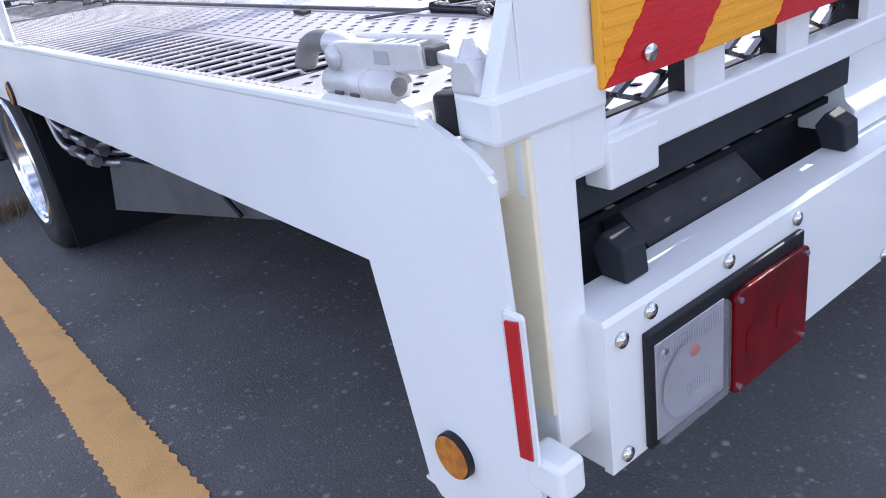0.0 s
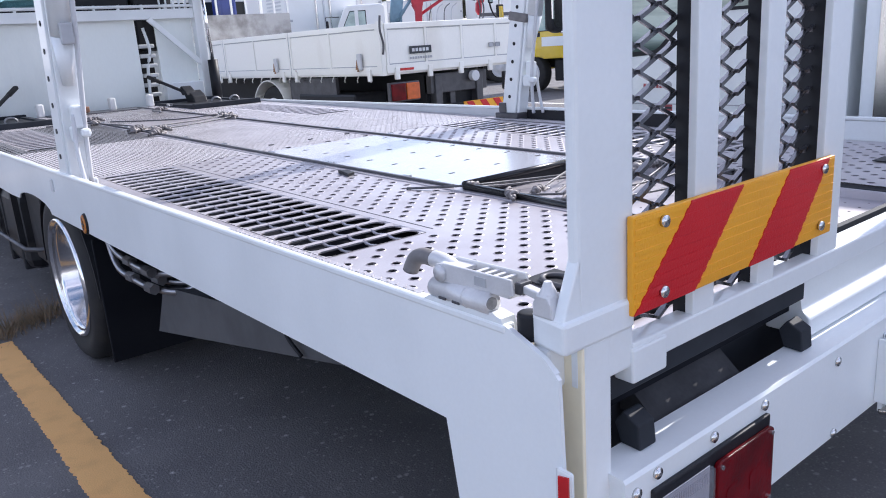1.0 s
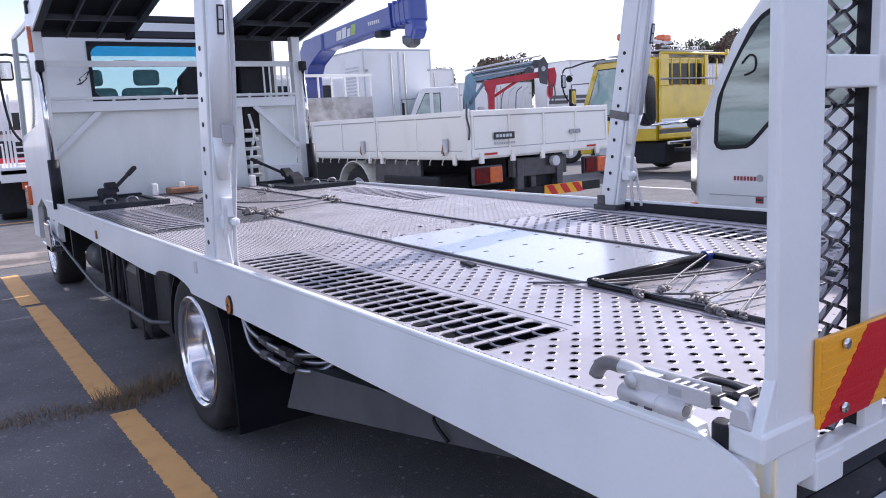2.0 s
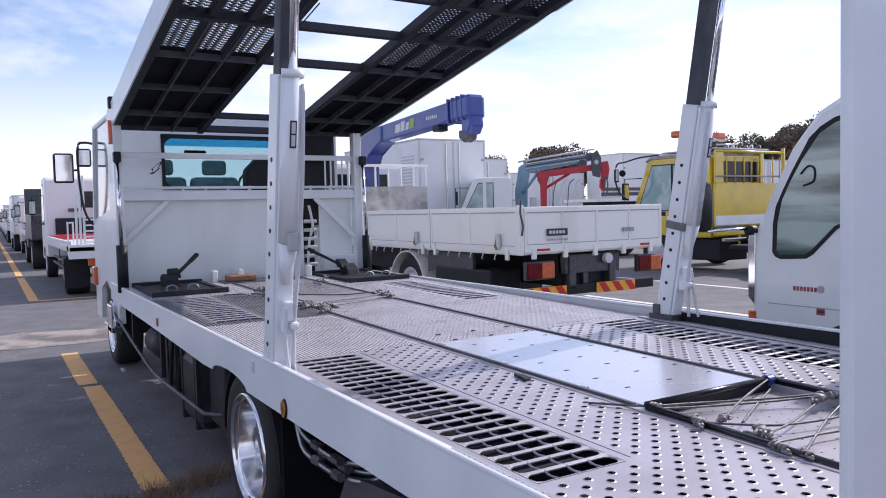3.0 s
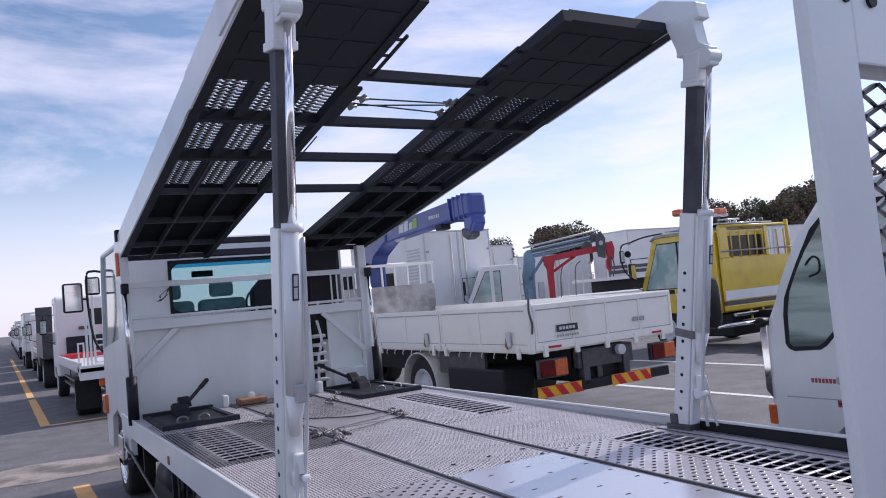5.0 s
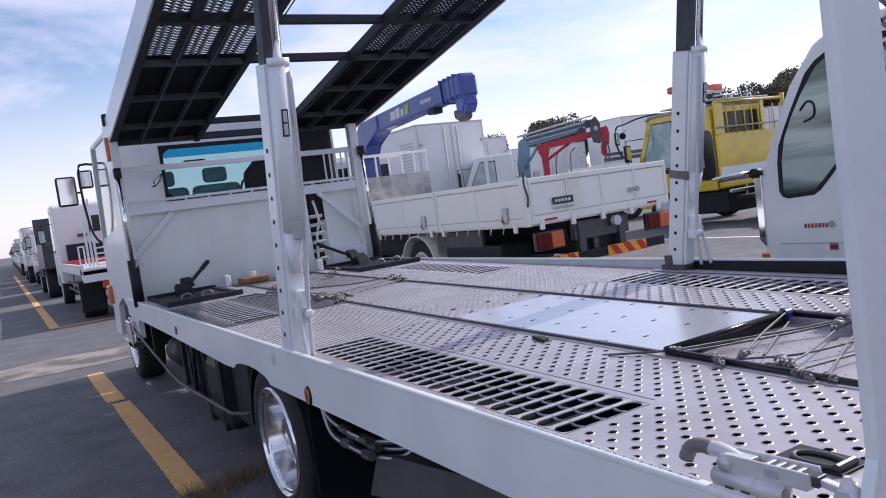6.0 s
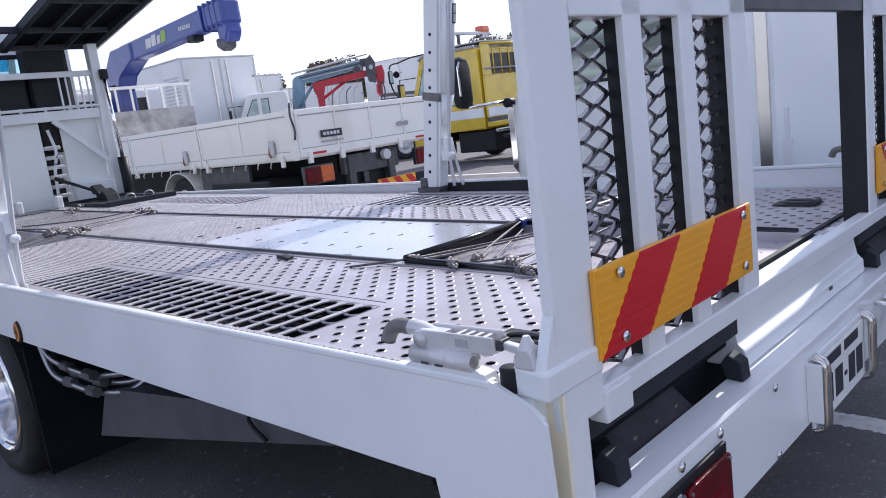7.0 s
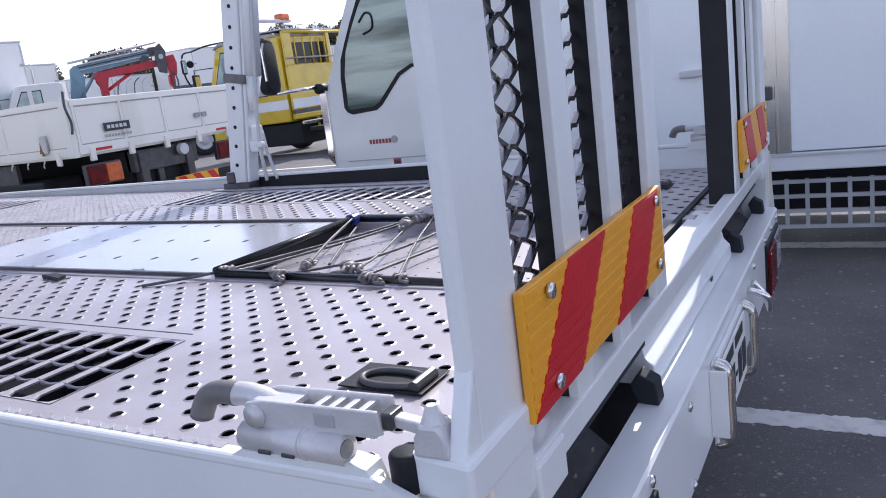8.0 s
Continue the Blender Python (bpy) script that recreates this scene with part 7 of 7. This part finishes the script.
def small_crane_truck(x, y):
    """A crew cab truck standing across the yard, facing -x, with a folded crane behind its cab."""
    m = pose(x, y, 0, 0, 0, 58)
    t = thing("crane_truck", (x, y, 0), "pale grey truck standing crosswise with a red and blue-grey folded crane", "truck", "trucks in the yard")
    part("cargo_bed", boxes((-1.0, 1.0, -4.6, -1.3, 0.9, 1.30), bevel=0.02), WHITE_OLD, t, "", m)
    cab = plain_cab(t, m, 1.9, 2.34, WHITE_OLD, 1.62)
    part("door_pillar", boxes((-0.962, -0.94, 0.74, 0.84, 1.30, 2.30)), WHITE_OLD, cab, "", m)
    w = pose(x, y, -0.14, 0, 0, -32) @ Matrix.Diagonal((0.85, 1, 1, 1))
    cr = part("crane_mast", prism(bmesh.new(), [(0.20, 0.9), (0.62, 0.9), (0.60, 2.2), (0.72, 2.62), (0.50, 2.95), (0.34, 2.86), (0.22, 2.2)], "y", -0.25, 0.1, 0.03), CRANE_TEAL, t, "blue-grey crane mast", w)
    part("crane_arm", prism(bmesh.new(), [(0.30, 2.66), (0.42, 2.92), (1.0, 3.02), (3.05, 3.24), (3.12, 3.02), (1.2, 2.74)], "y", -0.2, 0.0, 0.02), CRANE_TEAL, cr, "grey-blue crane arm", w)
    part("crane_ram", rod(bmesh.new(), (0.3, -0.26, 3.00), (3.0, -0.26, 3.34), 0.03, 8), LIGHT_GREY, cr, "", w, True)
    part("crane_boom", bar(bmesh.new(), (0.95, -0.45, 2.58), (3.0, -0.45, 2.78), 0.18, 0.18, 0.02), CRANE_RED, cr, "red crane boom", w)
    part("crane_leg", prism(bmesh.new(), [(1.06, 1.0), (1.26, 1.0), (1.26, 2.3), (1.36, 2.54), (1.04, 2.60), (0.96, 2.45), (1.08, 2.3)], "y", -0.55, -0.3, 0.02), CRANE_RED, cr, "", w)
    part("crane_head", prism(bmesh.new(), [(3.12, 2.92), (3.40, 2.96), (3.46, 2.72), (3.40, 2.40), (3.22, 2.40), (3.14, 2.62)], "y", -0.6, -0.3, 0.03), CRANE_RED, cr, "", w)
    part("crane_hook", prism(bmesh.new(), [(3.14, 2.44), (3.34, 2.40), (3.32, 2.12), (3.22, 2.05), (3.12, 2.18)], "y", -0.55, -0.35, 0.04), CRANE_RED, cr, "", w)
    part("arm_knuckle", prism(bmesh.new(), [(2.86, 2.52), (3.10, 2.46), (3.16, 3.05), (3.02, 3.28), (2.84, 3.16), (2.80, 2.80)], "y", -0.66, -0.56, 0.02), TUBE_GREY, cr, "grey linkage at the boom's end", w)
    part("knuckle_pin", disc(bmesh.new(), (2.98, -0.68, 2.92), "y", 0.07, 0.05, 12), LIGHT_GREY, cr, "", w)
    for q in (3.20, 3.32):
        part("crane_chain", pipe(bmesh.new(), curve_points([(q, -0.62, 2.5), (q + 0.05, -0.64, 2.2), (q - 0.02, -0.62, 1.9)]), 0.025, 6), TUBE_GREY, cr, "", w)
    for k in range(3):
        part("arm_pipe", rod(bmesh.new(), (0.6, -0.23, 2.80 + 0.07 * k), (2.9, -0.23, 3.04 + 0.07 * k), 0.014, 6), TUBE_GREY if k % 2 else LIGHT_GREY, cr, "", w)
    part("control_box", boxes((0.70, 0.92, -0.42, -0.22, 1.45, 1.95), bevel=0.03), LIGHT_GREY, cr, "", w)
    part("stabiliser", boxes((0.30, 0.40, -0.95, -0.82, 0.35, 1.75), bevel=0.02), CRANE_TEAL, cr, "", w)
    part("stabiliser_beam", boxes((0.28, 0.46, -0.95, 0.9, 0.95, 1.12), bevel=0.02), CRANE_TEAL, cr, "", w)
    part("boom_ram", rod(bmesh.new(), (1.15, -0.40, 2.15), (2.1, -0.40, 2.62), 0.045, 10), CRANE_RED, cr, "", w, True)
    part("arm_ram", rod(bmesh.new(), (0.45, -0.28, 2.05), (1.05, -0.28, 2.72), 0.05, 10), CRANE_TEAL, cr, "", w, True)
    part("arm_head", boxes((2.72, 3.05, -0.28, 0.05, 3.00, 3.22), bevel=0.03), TUBE_GREY, cr, "", w)
    part("hose_reel", disc(bmesh.new(), (2.55, -0.32, 2.88), "y", 0.14, 0.10, 16), TUBE_GREY, cr, "", w)
    for k in range(4):
        part("crane_hose", pipe(bmesh.new(), curve_points([(1.45 + 0.26 * k, -0.4, 1.0), (1.50 + 0.26 * k, -0.45, 1.9), (1.60 + 0.24 * k, -0.4, 2.3), (1.78 + 0.24 * k, -0.4, 2.45)]), 0.018, 6), LIGHT_GREY if k % 2 else TUBE_GREY, cr, "", w)
    chassis(t, m, 1.9, -4.4, 1.6, 0.40, (-3.2,), 1.1)


def row_flatbed(x, y, label, mat, dark=False):
    """A low car carrier seen from behind, with rails and a ladder rack."""
    m = pose(x, y, 0)
    t = thing("flatbed_truck", (x, y, 0), label, "truck", "trucks in the far row")
    part("flat_deck", boxes((-0.95, 0.95, 0.0, 5.6, 0.86, 1.0), bevel=0.02), mat, t, "", m)
    part("deck_tail", prism(bmesh.new(), [(0.0, 0.74), (0.35, 0.88), (0.35, 1.0), (0.0, 0.95)], "x", -0.95, 0.95), mat, t, "", m)
    part("deck_skid", boxes((-0.90, 0.90, 4.2, 5.55, 0.99, 1.10)), CRANE_RED if not dark else DARK_STEEL, t, "", m)
    for s in (-1, 1):
        part("tail_lamp", boxes((s * 0.52 - 0.11, s * 0.52 + 0.11, 0.06, 0.12, 0.60, 0.735), bevel=0.01), LENS_AMBER, t, "", m)
        for px, top in ((0.72, 2.27), (0.785, 1.90), (0.655, 2.27)):
            part("loading_post", boxes((s * px - 0.02, s * px + 0.02, 0.13, 0.17, 0.98, top), bevel=0.005), mat, t, "", m)
        for px in (0.84, 0.93):
            part("loop_post", boxes((s * px - 0.014, s * px + 0.014, 0.20, 0.23, 0.98, 1.40), bevel=0.004), mat, t, "", m)
        part("loop_top", boxes((s * 0.885 - 0.06, s * 0.885 + 0.06, 0.20, 0.23, 1.39, 1.42), bevel=0.004), mat, t, "", m)
        for k in range(5):
            part("ladder_rung", boxes((s * 0.54 - 0.10, s * 0.54 + 0.10, 0.135, 0.165, 1.02 + 0.105 * k, 1.05 + 0.105 * k), bevel=0.004), mat, t, "", m)
    part("chassis_rail", boxes((-0.88, -0.84, 1.9, 5.0, 0.46, 0.50), (-0.88, -0.84, 1.9, 5.0, 0.60, 0.64), (-0.87, -0.85, 3.3, 3.34, 0.5, 0.86)), DARK_STEEL, t, "", m)
    for s in (-1, 1):
        part("deck_rail", boxes((s * 0.93 - 0.03, s * 0.93 + 0.03, 0.02, 5.58, 0.99, 1.07), bevel=0.01), mat, t, "", m)
    for px in (0.30, 0.52, 0.74):
        part("rack_post", boxes((px - 0.025, px + 0.025, 4.9, 4.95, 1.0, 2.2), bevel=0.006), mat, t, "", m)
    plain_cab(t, m @ Matrix.Translation((0, 5.75, 0)), 1.9, 2.46, mat, back=(0.78, 1.75, 0.3))
    part("guard_handle", boxes((-0.45, -0.15, 5.66, 5.74, 1.66, 1.74), bevel=0.02), DARK_STEEL, t, "", m)
    part("cab_guard", boxes((-0.75, 0.85, 5.64, 5.72, 1.05, 1.50), bevel=0.02), RIB_DARK, t, "", m)
    part("guard_grille", boxes(*[(0.25, 0.9, 5.55, 5.6, 1.45 + 0.1 * k, 1.49 + 0.1 * k) for k in range(7)]), BLACK, t, "", m)
    chassis(t, m, 1.9, 0.2, 7.2, 0.37, (1.3,), 6.6)
    part("mud_flap", boxes((-0.98, -0.55, 0.80, 0.82, 0.15, 0.72)), BLACK, t, "", m)


def dark_truck(x, y):
    m = pose(x, y, 0)
    t = thing("dump_truck", (x, y, 0), "dark tipper truck parked in the far row", "truck", "trucks in the far row")
    part("tipper_body", prism(bmesh.new(), [(0.0, 0.9), (-0.05, 1.6), (0.0, 1.65), (3.6, 1.65), (3.6, 2.5), (3.7, 2.5), (3.7, 0.9)], "x", -1.1, 1.1), DARK_STEEL, t, "", m)
    plain_cab(t, m @ Matrix.Translation((0, 3.85, 0)), 2.1, 2.35, DARK_STEEL)
    chassis(t, m, 2.2, 0.0, 5.4, 0.42, (0.9,), 4.9)


row_flatbed(1.25, 14.75, "white flatbed carrier with a red deck skid, parked ahead", WHITE_OLD)
dark_truck(1.25, 24.5)
row_flatbed(1.25, 31.5, "white flatbed truck standing far down the row", WHITE_OLD)
far_box_truck(1.15, 40.0, 2.1, 4.5, 2.6, "white box truck far down the row")
row_flatbed(1.25, 47.5, "pale flatbed truck far down the row", LIGHT_GREY)
for k, y in enumerate((56, 63.5, 71, 78.5, 86, 94, 102, 112, 124, 138)):
    far_box_truck(1.2 + 0.06 * k, y, 2.1, 4.2, 2.2 + 0.25 * (k % 3), "white box truck at the end of the row", LIGHT_GREY if k % 2 else WHITE_OLD)
far_box_truck(11.55, 19.6, 2.45, 5.5, 3.62, "white refrigerated box truck with louvred side beyond the crane truck")
far_box_truck(15.3, 23.5, 2.3, 5.0, 3.35, "plain white box truck further back")
small_crane_truck(12.75, 18.3)


def parked_bed(x0, x1, y, z0, z1):
    """A dark dropside bed with white stakes, its wheels hidden in the shade."""
    t = thing("stake_bed_truck", ((x0 + x1) / 2, y, 0), "dark grey stake bed truck with white posts behind the cranes", "truck", "trucks in the yard")
    part("bed_board", boxes((x0, x1, y, y + 0.05, z0, z1), bevel=0.01), DARK_STEEL, t, "dark grey bed board")
    n = int((x1 - x0) / 0.85)
    for k in range(n + 1):
        x = x0 + (x1 - x0) * k / n
        part("bed_stake", boxes((x - 0.035, x + 0.035, y - 0.05, y, z0 - 0.1, z1 + 0.12), bevel=0.008), WHITE_OLD, t)
    part("bed_rail", boxes((x0 - 0.05, x1 + 0.05, y - 0.03, y - 0.001, (z0 + z1) / 2 - 0.03, (z0 + z1) / 2 + 0.03), bevel=0.006), LIGHT_GREY, t)
    part("bed_floor", boxes((x0 - 0.05, x1 + 0.05, y - 0.06, y + 2.0, z0 - 0.22, z0 - 0.1), bevel=0.01), WHITE_OLD, t)
    part("under_frame", boxes((x0 + 0.4, x1 - 0.4, y + 0.5, y + 1.4, 0.5, z0 - 0.2)), BLACK, t)
    for x in (x0 + 0.7, x1 - 0.7):
        part("tyre", rod(bmesh.new(), (x, y + 0.1, 0.45), (x, y + 0.5, 0.45), 0.45, 24), RUBBER, t, "black tyre")
        part("tyre", rod(bmesh.new(), (x, y + 1.4, 0.45), (x, y + 1.8, 0.45), 0.45, 24), RUBBER, t, "black tyre")


parked_bed(18.9, 22.2, 21.0, 1.86, 2.18)
far_box_truck(20.9, 26.5, 4.2, 2.3, 3.0, "low white box body behind the crane truck", louvres=0)
far_box_truck(25.7, 24.0, 5.4, 2.3, 3.75, "long white container body behind the yellow truck", louvres=0)
far_box_truck(31.6, 23.0, 5.6, 2.3, 3.5, "long white container body at the yard's edge", louvres=0)


# ---- trees on the skyline ----
def tree(x, y, h, r, mat, seed):
    rng = random.Random(seed)
    t = thing("tree", (x, y, 0), "broad tree in early autumn colours on the skyline", "tree", "trees on the skyline")
    tr = bmesh.new()
    rod(tr, (x, y, 0), (x, y, h * 0.55), r * 0.09, 10, r * 0.05)
    for k in range(6):
        a = k * 1.05 + rng.random()
        rod(tr, (x, y, h * (0.3 + 0.04 * k)), (x + math.cos(a) * r * 0.55, y + math.sin(a) * r * 0.55, h * (0.55 + 0.05 * k)), r * 0.035, 6, r * 0.012)
    part("trunk", tr, BARK, t)
    lobes = [(rng.uniform(-0.65, 0.65) * r, rng.uniform(-0.65, 0.65) * r, h * rng.uniform(0.45, 0.88), r * rng.uniform(0.28, 0.45)) for k in range(13)]
    verts, faces = [], []
    for k in range(8000):
        lx, ly, lz, lr = rng.choice(lobes)
        d = Vector((rng.gauss(0, 1), rng.gauss(0, 1), rng.gauss(0, 0.8))).normalized() * lr * rng.uniform(0.6, 1.1)
        c = Vector((x + lx, y + ly, lz)) + d
        s = r * rng.uniform(0.028, 0.055)
        u = Vector((rng.gauss(0, 1), rng.gauss(0, 1), rng.gauss(0, 1))).normalized() * s
        v = u.cross(Vector((rng.gauss(0, 1), rng.gauss(0, 1), rng.gauss(0, 1)))).normalized() * s * 0.7
        n = len(verts)
        verts += [c - u, c + v, c + u, c - v]
        faces.append((n, n + 1, n + 2, n + 3))
    me = bpy.data.meshes.new("crown")
    me.from_pydata([tuple(q) for q in verts], [], faces)
    part_of("crown", me, mat, t)


for k, (x, y, h, r) in enumerate(((47.5, 70, 7.5, 2.8), (55.5, 70, 8.2, 3.4), (59, 72, 9.0, 3.9), (62.5, 73, 8.2, 3.4), (76, 74, 6.0, 3.0), (87, 70, 11.2, 4.4), (93, 72, 11.4, 4.6), (98, 69, 12.3, 5.0), (104, 70, 13.0, 5.4), (110, 71, 14.4, 5.8), (117, 70, 15.0, 6.0), (125, 72, 15.2, 6.0), (82, 73, 7.2, 3.4))):
    tree(x, y, h, r, LEAF if k % 3 else LEAF_GREEN, k)
